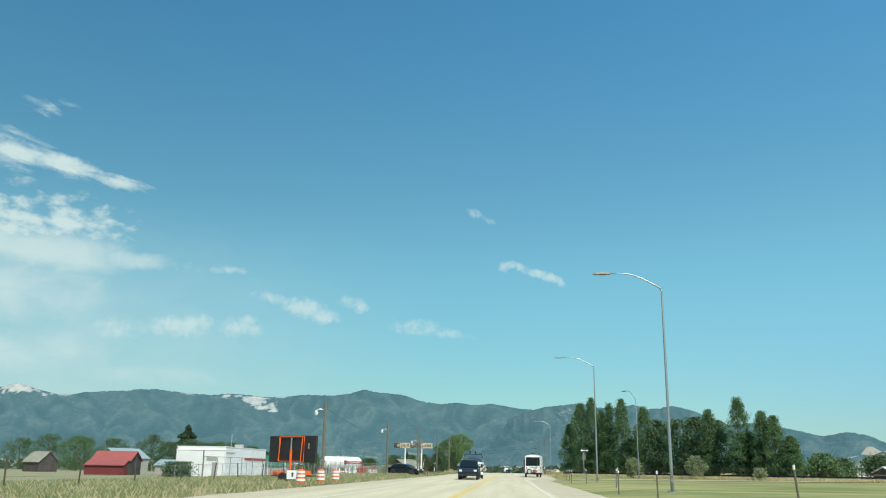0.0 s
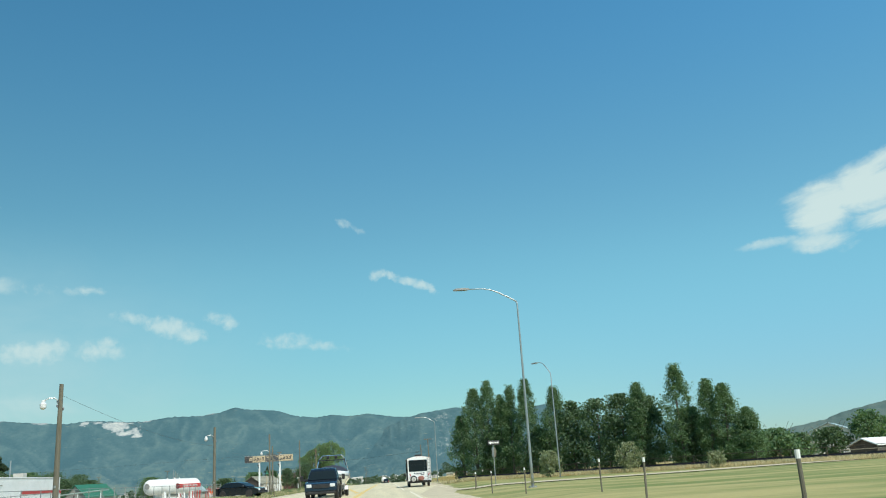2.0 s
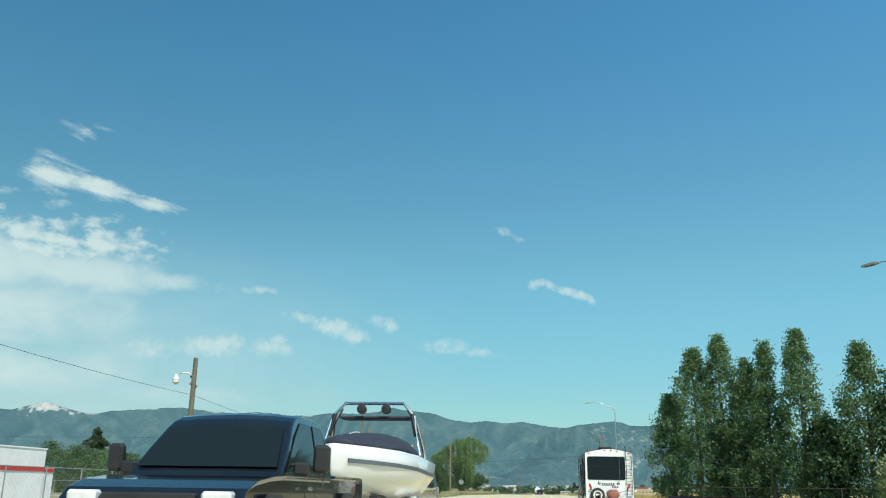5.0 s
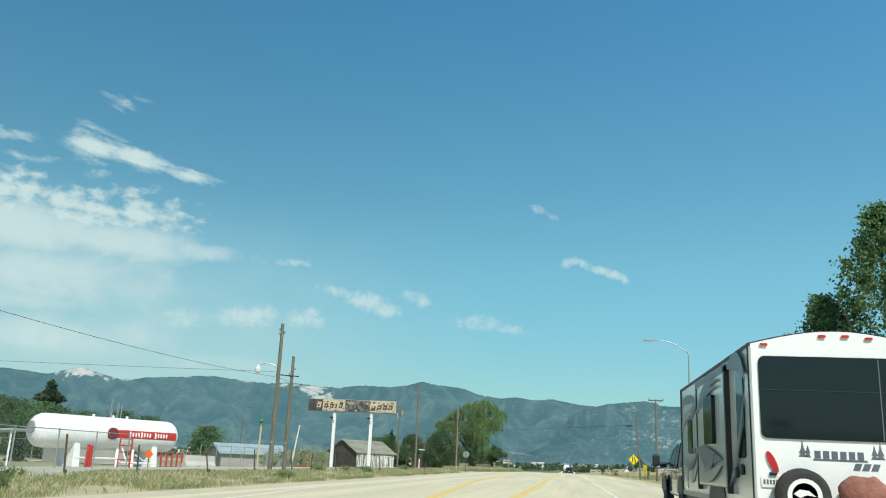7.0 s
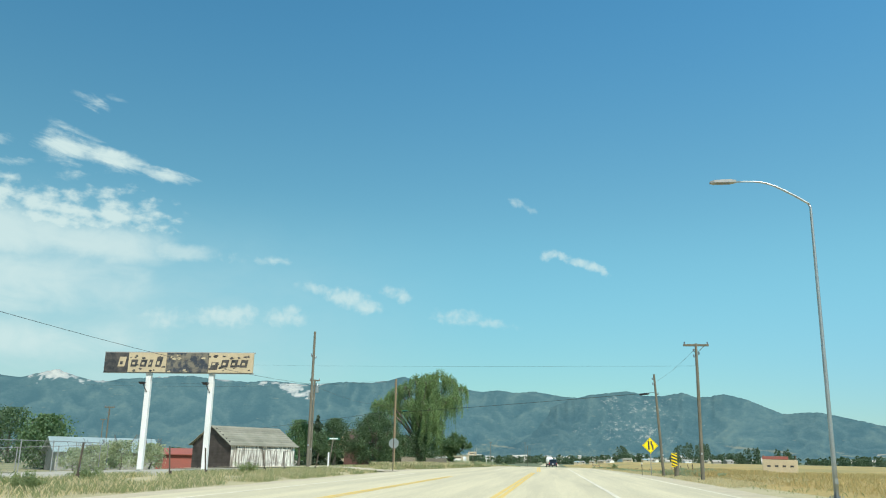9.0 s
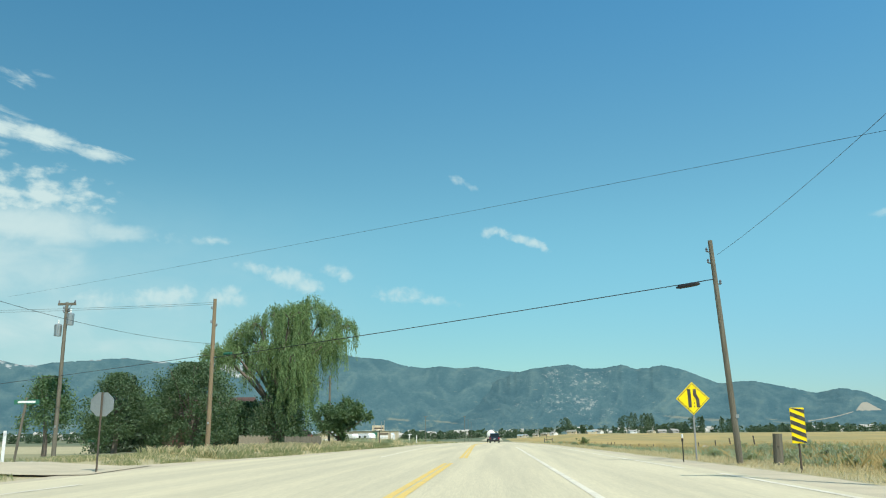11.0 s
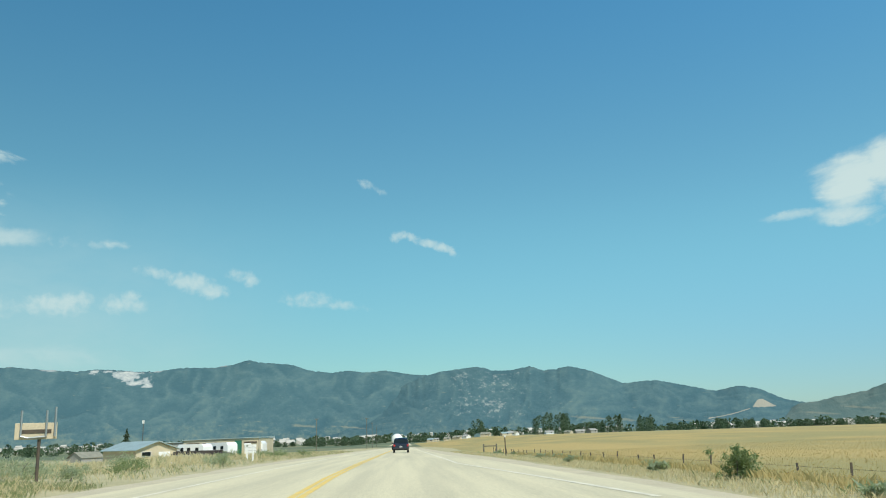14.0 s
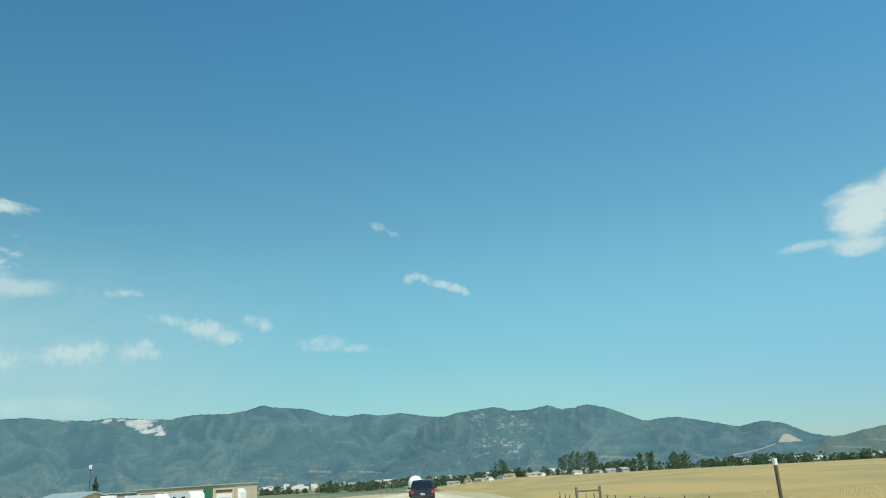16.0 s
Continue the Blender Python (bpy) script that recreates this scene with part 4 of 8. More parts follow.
    part("lower_trim", Shape().box(-h - 0.012, 0.07, 0.56, -h + 0.03, L - 0.1, 0.66), M["silver_decal"], rv)
    for sx_ in (-1, 1):
        for yy in (2.75, 3.6):
            wheel(rv, sx_ * (h - 0.17), yy, 0.34, 0.34, 0.22, sx_)
        part("wheel_arch", Shape().prism([(2.3, 0.6), (2.4, 0.78), (2.7, 0.86), (3.65, 0.86), (3.95, 0.78), (4.05, 0.6)], sx_ * h - 0.02 * (sx_ < 0), sx_ * h + 0.02 * (sx_ > 0)), M["black"], rv)
    # slide-out room on the driver's side
    slide = part("slide_out", Shape().box(-h - 0.07, 1.75, 0.82, -h + 0.05, 4.9, 2.72, 0.02), M["rvgrey"], rv, "grey slide-out room with dark seal")
    for y0, y1, z0, z1 in ((1.66, 1.78, 0.74, 2.80), (4.87, 4.97, 0.74, 2.80), (1.66, 4.97, 2.70, 2.82)):
        part("seal", Shape().box(-h - 0.085, y0, z0, -h + 0.02, y1, z1, 0.01), M["black"] if y1 - y0 < 1 else M["slate"], slide)
    part("slide_window", Shape().prism(outline_round(0.95, 0.86, 0.09, 3.2, 1.98), -h - 0.135, -h - 0.06), M["glass"], slide)
    part("side_window", Shape().prism(outline_round(0.56, 1.38, 0.09, 0.78, 1.98), -h - 0.02, -h + 0.01), M["glass"], rv, "tall tinted side window")
    part("side_window", Shape().prism(outline_round(0.62, 0.72, 0.08, 6.45, 1.80), -h - 0.02, -h + 0.01), M["glass"], rv)
    for yy, zz, w_, h_ in ((7.3, 0.98, 0.62, 0.55), (5.5, 1.0, 0.5, 0.4)):
        part("hatch", Shape().prism(outline_round(w_, h_, 0.04, yy, zz), -h - 0.014, -h + 0.01), M["rvgrey"], rv)
    for yy, zz in ((1.15, 1.08), (0.72, 1.12)):
        part("inlet_cover", Shape().box(-h - 0.06, yy - 0.07, zz - 0.08, -h, yy + 0.07, zz + 0.08, 0.02), M["black"], rv)
    X, XS = -h - 0.006, -h - 0.076
    decals = [(bend((7.7, 2.55), (6.6, 2.75), (5.3, 2.42)), 0.20, X, "slate"), (bend((6.9, 2.15), (5.9, 2.2), (5.0, 2.75)), 0.24, X, "slate"), (bend((7.75, 1.95), (7.0, 2.4), (5.9, 2.25)), 0.12, X, "silver_decal"),
              (bend((7.3, 1.25), (6.0, 0.95), (5.0, 1.75)), 0.16, X, "slate"), (bend((6.4, 0.85), (5.7, 1.0), (5.1, 1.45)), 0.2, X, "silver_decal"),
              (bend((4.8, 2.2), (3.9, 2.75), (2.2, 2.62)), 0.18, XS, "slate"), (bend((4.3, 2.25), (3.6, 2.62), (2.1, 2.5)), 0.1, XS, "slate"),
              (bend((4.85, 1.5), (3.8, 1.35), (2.0, 1.28)), 0.30, XS, "slate"), (bend((4.2, 1.3), (3.4, 0.95), (2.6, 1.45)), 0.20, XS, "slate"), (bend((4.4, 0.95), (3.2, 0.95), (1.95, 1.2)), 0.2, XS, "silver_decal"),
              (bend((1.7, 0.85), (0.9, 1.25), (0.2, 2.3)), 0.16, X, "slate"), (bend((1.55, 2.75), (0.5, 2.9), (0.15, 2.4)), 0.30, X, "slate")]
    for n_, (path, w_, x_, m_) in enumerate(decals):
        part("decal", swoosh(path, swell(10, w_), x_ - 0.004 * n_), M[m_], rv)
    for k in range(5):
        part("decal", Shape().box(-h - 0.012, 5.75 + 0.17 * k, 1.42, -h, 5.87 + 0.17 * k, 1.55), M["slate"], rv)
    part("air_conditioner", Shape().box(-0.34, 1.9, T + 0.2, 0.34, 2.9, T + 0.42, 0.06), M["black"], rv)
    part("tow_frame", Shape().tube([(-0.7, L, 0.5), (0, L + 1.15, 0.5), (0.7, L, 0.5)], 0.05, 6), M["black"], rv)
    return rv


def car(name, at, label, category, paint, profile, cabin, width, turn=0.0, wheels=((0.9, 0.36), (3.7, 0.36)), group=""):
    """A car, its tail at the origin and its nose at +y. profile: the lower body's side outline; cabin: belt rear, roof rear, roof front, belt front and heights."""
    t = thing(name, at, label, category, group, turn)
    hw = width / 2
    rings = []
    for k, (x, s) in enumerate(((-hw * 0.93, 0.965), (-hw, 1.0), (hw, 1.0), (hw * 0.93, 0.965))):
        cyy = sum(p[0] for p in profile) / len(profile)
        rings.append([(x, cyy + (p[0] - cyy) * s, 0.45 + (p[1] - 0.45) * (1 + (s - 1) * 1.2)) for p in profile])
    part("body", Shape().loft(rings), M[paint], t, bevel=0.05)
    yb0, yr0, yr1, yb1, zb, zr = cabin
    # greenhouse: a side outline with rounded roof corners, drawn in towards the roof and crowned across
    q = lambda a, c, b, u: ((1 - u) ** 2 * a[0] + 2 * u * (1 - u) * c[0] + u * u * b[0], (1 - u) ** 2 * a[1] + 2 * u * (1 - u) * c[1] + u * u * b[1])
    mid = lambda a, b, u: (a[0] + (b[0] - a[0]) * u, a[1] + (b[1] - a[1]) * u)
    A, B, C, D = (yb1, zb), (yr1, zr), (yr0, zr), (yb0, zb)
    outline = [A, mid(A, B, 0.4), mid(A, B, 0.68)] + [q(mid(A, B, 0.78), B, mid(B, C, 0.25), u) for u in (0, 0.25, 0.5, 0.75, 1)] + [mid(B, C, 0.5)] + [q(mid(B, C, 0.8), C, mid(C, D, 0.25), u) for u in (0, 0.33, 0.66, 1)] + [mid(C, D, 0.6), D]
    inset = lambda z: 0.95 - 0.17 * ((z - zb) / (zr - zb)) ** 1.3
    part("cabin", Shape().loft([[(s * hw * inset(z), y, z + 0.045 * (1 - (s * 1.0) ** 2) * (z - zb) / (zr - zb)) for y, z in outline] for s in (-1, -0.93, -0.6, 0, 0.6, 0.93, 1)]), M[paint], t, bevel=0.03)

    def glass(pts, nrm, nm):
        part(nm, Shape().sheet(pts, 0.014, nrm), M["glass"], t)
    for nm, (p, r_), nrm in (("windscreen", (A, B), (0, 1, 0.9)), ("rear_glass", (D, C), (0, -1, 0.4))):
        lo, hi = mid(p, r_, 0.1), mid(p, r_, 0.74)
        glass([(-hw * inset(lo[1]) * 0.92, lo[0], lo[1] + 0.03), (hw * inset(lo[1]) * 0.92, lo[0], lo[1] + 0.03), (hw * inset(hi[1]) * 0.88, hi[0], hi[1] + 0.03), (-hw * inset(hi[1]) * 0.88, hi[0], hi[1] + 0.03)], nrm, nm)
    for s in (-1, 1):
        ym, top = (yr0 + yr1) / 2, zr - 0.10
        low_z, k1 = zb + 0.06, (zr - 0.10 - zb) / (zr - zb)
        fy = lambda z: yb1 + (yr1 - yb1) * (z - zb) / (zr - zb) - 0.14
        ry_ = lambda z: yb0 + (yr0 - yb0) * (z - zb) / (zr - zb) + 0.14
        wx = lambda z: s * (hw * inset(z) + 0.004)
        h3 = low_z + (top - low_z) * 0.7
        glass([(wx(low_z), ym + 0.05, low_z), (wx(low_z), fy(low_z), low_z), (wx(h3), fy(h3) - 0.03, h3), (wx(top), fy(top) - 0.16, top), (wx(top), ym + 0.05, top)], (s, 0, 0.3), "side_glass")
        glass([(wx(low_z), ym - 0.05, low_z), (wx(low_z), ry_(low_z), low_z), (wx(h3), ry_(h3), h3), (wx(top), ry_(top) + 0.08, top), (wx(top), ym - 0.05, top)], (s, 0, 0.3), "side_glass")
        front, rear = max(p[0] for p in profile), min(p[0] for p in profile)
        part("headlamp", Shape().box(s * hw * 0.72 - 0.16, front - 0.16, zb - 0.36, s * hw * 0.72 + 0.16, front + 0.012, zb - 0.16, 0.03), M["clearlamp"], t)
        part("tail_lamp", Shape().box(s * hw * 0.84 - 0.11, rear - 0.015, zb - 0.30, s * hw * 0.84 + 0.11, rear + 0.1, zb - 0.06, 0.03), M["redlamp"], t)
        part("mirror", Shape().box(s * (hw + 0.1) - 0.1, yb1 - 0.42, zb + 0.02, s * (hw + 0.1) + 0.1, yb1 - 0.30, zb + 0.18, 0.03), M["black"], t)
        for yy, rr in wheels:
            wheel(t, s * (hw - 0.11), yy, rr, rr, 0.22, s)
    part("grille", Shape().box(-hw * 0.5, front - 0.1, zb - 0.42, hw * 0.5, front + 0.015, zb - 0.18, 0.02), M["black"], t)
    part("bumper", Shape().box(-hw * 0.96, front - 0.1, 0.36, hw * 0.96, front + 0.04, 0.52, 0.04), M["black"] if paint != "greypaint" else M["chrome"], t)
    part("bumper", Shape().box(-hw * 0.96, rear - 0.06, 0.38, hw * 0.96, rear + 0.1, 0.58, 0.04), M["black"] if paint != "greypaint" else M["chrome"], t)
    pl = part("number_plate", Shape().box(-0.16, rear - 0.03, 0.62, 0.16, rear - 0.005, 0.76, 0.01), M["white"], t)
    part("bar", Shape().box(-0.12, rear - 0.036, 0.66, 0.12, rear - 0.029, 0.72), M["slate"], pl)
    return t


PICKUP = [(0, 0.55), (0, 1.1), (0.06, 1.17), (1.95, 1.18), (2.0, 1.14), (4.35, 1.15), (4.9, 1.13), (5.4, 1.08), (5.7, 1.0), (5.85, 0.88), (5.9, 0.55), (5.3, 0.42), (0.4, 0.42)]
SUV = [(0, 0.5), (0.02, 1.0), (0.15, 1.06), (3.4, 1.02), (4.45, 0.94), (4.62, 0.82), (4.65, 0.42), (4.3, 0.3), (0.3, 0.3)]
SEDAN = [(0, 0.48), (0.03, 0.9), (0.2, 0.98), (3.2, 0.94), (4.45, 0.82), (4.65, 0.7), (4.7, 0.4), (4.3, 0.26), (0.3, 0.26)]


def pickup(at, label, paint, turn=0.0):
    t = car("pickup_truck", at, label, "pickup truck", paint, PICKUP, (2.0, 2.12, 3.55, 4.5, 1.13, 1.93), 2.0, turn, ((1.15, 0.41), (4.85, 0.41)))
    part("cargo_bed", Shape().box(-0.78, 0.1, 1.10, 0.78, 1.9, 1.19, 0.03), M["black"], t)
    for s in (-1, 1):
        for yy in (1.15, 4.85):
            part("wheel_arch", Shape().prism([(yy - 0.52, 0.5), (yy - 0.45, 0.8), (yy - 0.22, 0.94), (yy + 0.22, 0.94), (yy + 0.45, 0.8), (yy + 0.52, 0.5)], s * 1.0 - 0.015, s * 1.0 + 0.015), M["black"], t)
        part("tow_mirror", Shape().box(s * 1.32 - 0.1, 4.0, 1.18, s * 1.32 + 0.1, 4.14, 1.52, 0.04), M["black"], t, "tall black towing mirror")
        part("mirror_arm", Shape().tube([(s * 0.95, 4.05, 1.28), (s * 1.3, 4.07, 1.24)], 0.03, 6), M["black"], t)
        part("door_handle", Shape().box(s * 1.0 - 0.02, 3.3, 0.98, s * 1.0 + 0.02, 3.48, 1.02, 0.008), M["chrome"], t)
        part("door_seam", Shape().box(s * 1.0 - 0.004, 3.08, 0.52, s * 1.0 + 0.004, 3.095, 1.10), M["black"], t)
    return t


def boat_on_trailer(at, turn):
    b = thing("motor_boat", at, "white motor boat with dark cover and chrome tower", "boat", turn=turn)
    rings = []
    for u in (0, 0.25, 0.5, 0.7, 0.85, 0.95, 1.0):
        w = 1.22 * (1 - max(0, (u - 0.45) / 0.55) ** 2.2) + 0.02
        keel = 0.62 + 0.55 * max(0, (u - 0.55) / 0.45) ** 1.8
        gun = 1.62 + 0.22 * u
        rings.append([(-w, 6.2 * u, gun), (-w * 0.96, 6.2 * u, (gun + keel) / 2 + 0.15), (-w * 0.7, 6.2 * u, keel + 0.22), (0, 6.2 * u, keel), (w * 0.7, 6.2 * u, keel + 0.22), (w * 0.96, 6.2 * u, (gun + keel) / 2 + 0.15), (w, 6.2 * u, gun)])
    hull = part("hull", Shape().loft(rings), M["boatwhite"], b, "glossy white hull", soft=True)
    for s in (-1, 1):
        part("stripe", Shape().loft([[(s * (r[6][0] * 0.99 + 0.012), r[6][1], r[6][2] - 0.34), (s * (r[6][0] * 0.99 + 0.012), r[6][1], r[6][2] - 0.26), (s * (r[6][0] * 0.99 - 0.01), r[6][1], r[6][2] - 0.26), (s * (r[6][0] * 0.99 - 0.01), r[6][1], r[6][2] - 0.34)] for r in rings[:6]]), M["slate"], hull)
    cov = []
    for u in (0.02, 0.2, 0.45, 0.6, 0.75, 0.9, 0.97):
        w = (1.18 * (1 - max(0, (u - 0.45) / 0.55) ** 2.2)) * 0.96 + 0.02
        z = 1.63 + 0.22 * u
        hgt = 0.14 + 0.42 * math.exp(-((u - 0.5) / 0.16) ** 2)
        cov.append([(w * math.cos(t), 6.2 * u, z + hgt * math.sin(t)) for t in (math.pi * k / 10 for k in range(11))])
    part("cover", Shape().loft(cov), M["canvas"], b, "dark fitted canvas cover", soft=True)
    tower = part("tower", Shape().tube([(-1.18, 2.6, 1.75), (-1.0, 2.3, 2.65), (-0.72, 2.2, 2.98), (0.72, 2.2, 2.98), (1.0, 2.3, 2.65), (1.18, 2.6, 1.75)], 0.04).tube([(-1.18, 1.6, 1.72), (-1.02, 2.0, 2.5), (-0.8, 2.15, 2.85)], 0.035).tube([(1.18, 1.6, 1.72), (1.02, 2.0, 2.5), (0.8, 2.15, 2.85)], 0.035), M["chrome"], b, "polished tubular wakeboard tower")
    for xx in (-0.3, 0.3):
        part("loudspeaker", Shape().lathe([(0.02, -0.14), (0.10, -0.12), (0.12, 0.05), (0.11, 0.1), (0.02, 0.11)], (xx, 2.22, 2.84), "y", 14), M["black"], tower)
    part("shade", Shape().box(-0.85, 1.5, 2.62, 0.85, 2.2, 2.68, 0.02), M["canvas"], tower)
    for s in (-1, 1):
        part("board_rack", Shape().tube([(s * 1.06, 2.35, 2.2), (s * 0.94, 2.3, 2.72)], 0.06, 8), M["black"], tower)
    fr = part("trailer_frame", Shape().box(-0.9, -0.3, 0.42, -0.8, 5.4, 0.52).box(0.8, -0.3, 0.42, 0.9, 5.4, 0.52).box(-0.9, 5.3, 0.42, 0.9, 5.4, 0.52).tube([(0, 5.35, 0.47), (0, 7.5, 0.5)], 0.06, 6).box(-0.9, 0.5, 0.42, 0.9, 0.6, 0.52), M["black"], b)
    for s in (-1, 1):
        part("bunk", Shape().box(s * 0.55 - 0.08, 0.2, 0.52, s * 0.55 + 0.08, 4.8, 0.86), M["black"], fr)
        for yy in (1.3, 2.15):
            wheel(b, s * 1.02, yy, 0.33, 0.33, 0.2, s)
        part("mudguard", Shape().prism([(0.85, 0.45), (0.95, 0.68), (1.2, 0.74), (2.3, 0.74), (2.5, 0.66), (2.6, 0.45)], s * 1.02 - 0.13, s * 1.02 + 0.13), M["boatwhite"], b)
    return b


travel_trailer((3.4, 122.3, ground_at(3.4, 122.3) + 0.05))
pickup((3.4, 131.4, 0.012), "grey crew-cab pickup truck towing the travel trailer", "greypaint")
pickup((-4.1, 90.9, 0.012), "black pickup truck towing a motor boat", "navy", 180)
boat_on_trailer((-4.1, 98.9, 0.012), 180)
car("suv", (-4.4, 105.0, 0.012), "dark silver utility vehicle on the asphalt", "suv", "silverpaint", SUV, (0.15, 0.55, 2.6, 3.45, 1.02, 1.72), 1.9, 180)
car("hatchback", (-16.2, 116.0, ground_at(-16, 118) + 0.02), "black car waiting at the side of the road", "car", "navy", SEDAN, (0.5, 1.1, 2.6, 3.5, 0.95, 1.44), 1.82, -110)
car("lead_car", (-0.6, 337.0, float(road_z(339)) + 0.02), "dark blue utility vehicle driving ahead on the highway", "suv", "bluepaint", SUV, (0.15, 0.55, 2.6, 3.45, 1.02, 1.70), 1.86)
car("parked_car", (-18.3, 261.0, ground_at(-18.3, 261.0)), "dark red car parked beside the round tree", "car", "maroonpaint", SEDAN, (0.5, 1.1, 2.6, 3.5, 0.95, 1.42), 1.8, 25)
tk = thing("tank_trailer", (-1.6, 408, float(road_z(410)) + 0.02), "white tank trailer ahead on the highway", "trailer")
part("tank", Shape().lathe([(0.05, -0.25), (0.8, -0.12), (1.12, 0.25), (1.15, 0.6), (1.15, 7.5), (0.9, 7.9), (0.05, 8.0)], (0, 0, 2.05), "y", 24), M["white"], tk, soft=True)
part("chassis", Shape().box(-0.9, 0, 0.6, 0.9, 8, 0.95), M["black"], tk)
part("bumper", Shape().box(-1.1, -0.3, 0.5, 1.1, -0.15, 0.75, 0.02), M["black"], tk)
for s in (-1, 1):
    for yy in (0.8, 2.0):
        wheel(tk, s * 0.95, yy, 0.48, 0.48, 0.3, s)

# ---------------------------------------------------------------- street lamps, poles, wires
def street_lamp(x, y, top, reach, turn, label, rise=0.78):
    z0 = ground_at(x, y)
    t = thing("street_lamp", (x, y, z0), label, "street lamp", "street lamps along the road", turn)
    h = top - z0
    pole = part("pole", Shape().tube([(0, 0, 0), (0, 0, 1.2), (0, 0, h * 0.6), (0, 0, h - 0.12), (-0.05, 0, h)], [0.08, 0.073, 0.058, 0.043, 0.04], 14), M["steel"], t, soft=True)
    part("base_plate", Shape().box(-0.2, -0.2, 0, 0.2, 0.2, 0.035, 0.01), M["steel"], pole)
    for a in (-0.15, 0.15):
        for b in (-0.15, 0.15):
            part("bolt", Shape().tube([(a, b, 0.03), (a, b, 0.1)], 0.018, 6), M["steel"], pole)
    part("hand_hole", Shape().prism(outline_round(0.1, 0.18, 0.03, 0, 0.55, 2), -0.125, -0.09, "xz"), M["steel"], pole)
    far = reach + 0.34
    arm = [(-0.03, 0, h - 0.02), (-0.08, 0, h + 0.04)] + [(-far * f, 0, h + rise * g) for f, g in ((0.147, 0.36), (0.275, 0.65), (0.33, 0.765), (0.385, 0.855), (0.44, 0.925), (0.5, 0.97), (0.56, 0.995), (0.65, 1.0), (0.76, 0.995))]
    part("arm", Shape().tube(arm, [0.043 - 0.0016 * k for k in range(len(arm))], 12), M["steel"], t, soft=True)
    z = h + rise
    lamp = part("lamp_head", Shape().loft([[(-reach + 0.55, -0.06, z - 0.03), (-reach + 0.55, 0.06, z - 0.03), (-reach + 0.55, 0.06, z + 0.05), (-reach + 0.55, -0.06, z + 0.05)],
                                        [(-reach + 0.35, -0.14, z - 0.05), (-reach + 0.35, 0.14, z - 0.05), (-reach + 0.35, 0.12, z + 0.07), (-reach + 0.35, -0.12, z + 0.07)],
                                        [(-reach - 0.2, -0.15, z - 0.05), (-reach - 0.2, 0.15, z - 0.05), (-reach - 0.2, 0.12, z + 0.05), (-reach - 0.2, -0.12, z + 0.05)],
                                        [(-reach - 0.34, -0.08, z - 0.04), (-reach - 0.34, 0.08, z - 0.04), (-reach - 0.34, 0.07, z + 0.01), (-reach - 0.34, -0.07, z + 0.01)]]), M["lampgrey"], t)
    part("lens", Shape().box(-reach - 0.15, -0.1, z - 0.062, -reach + 0.3, 0.1, z - 0.048, 0.004), M["slate"], lamp, "flat dark lamp lens")
    return t


street_lamp(7.55, 41.1, 9.8, 3.0, 0, "tall galvanised street lamp with curved arm over the road")
street_lamp(7.68, 76.7, 10.17, 3.2, 0, "tall galvanised street lamp with curved arm over the road", rise=0.82)
street_lamp(8.25, 173.6, 9.72, 2.95, 0, "tall galvanised street lamp with curved arm over the road", rise=0.86)
street_lamp(17.0, 115.5, 10.4, 2.3, -55, "tall galvanised street lamp beside the side road", rise=1.25)
lamp_x = street_lamp(41.7, 78.7, 9.9, 3.2, 0, "galvanised street lamp with a green sign on its pole")
gs = part("sign", Shape().prism(outline_round(0.95, 0.75, 0.05, 0, 5.3 - ground_at(41.7, 78.7)), -0.16, -0.13, "xz"), M["green"], lamp_x, "small green guide sign with an arrow")
part("arrow", Shape().prism([(-0.28, 5.2), (-0.1, 5.05), (-0.1, 5.14), (0.25, 5.14), (0.25, 5.26), (-0.1, 5.26), (-0.1, 5.35)], -0.168, -0.158, "xz"), M["white"], gs)
part("bar", Shape().box(-0.3, -0.168, 5.45, 0.3, -0.158, 5.58), M["white"], gs)


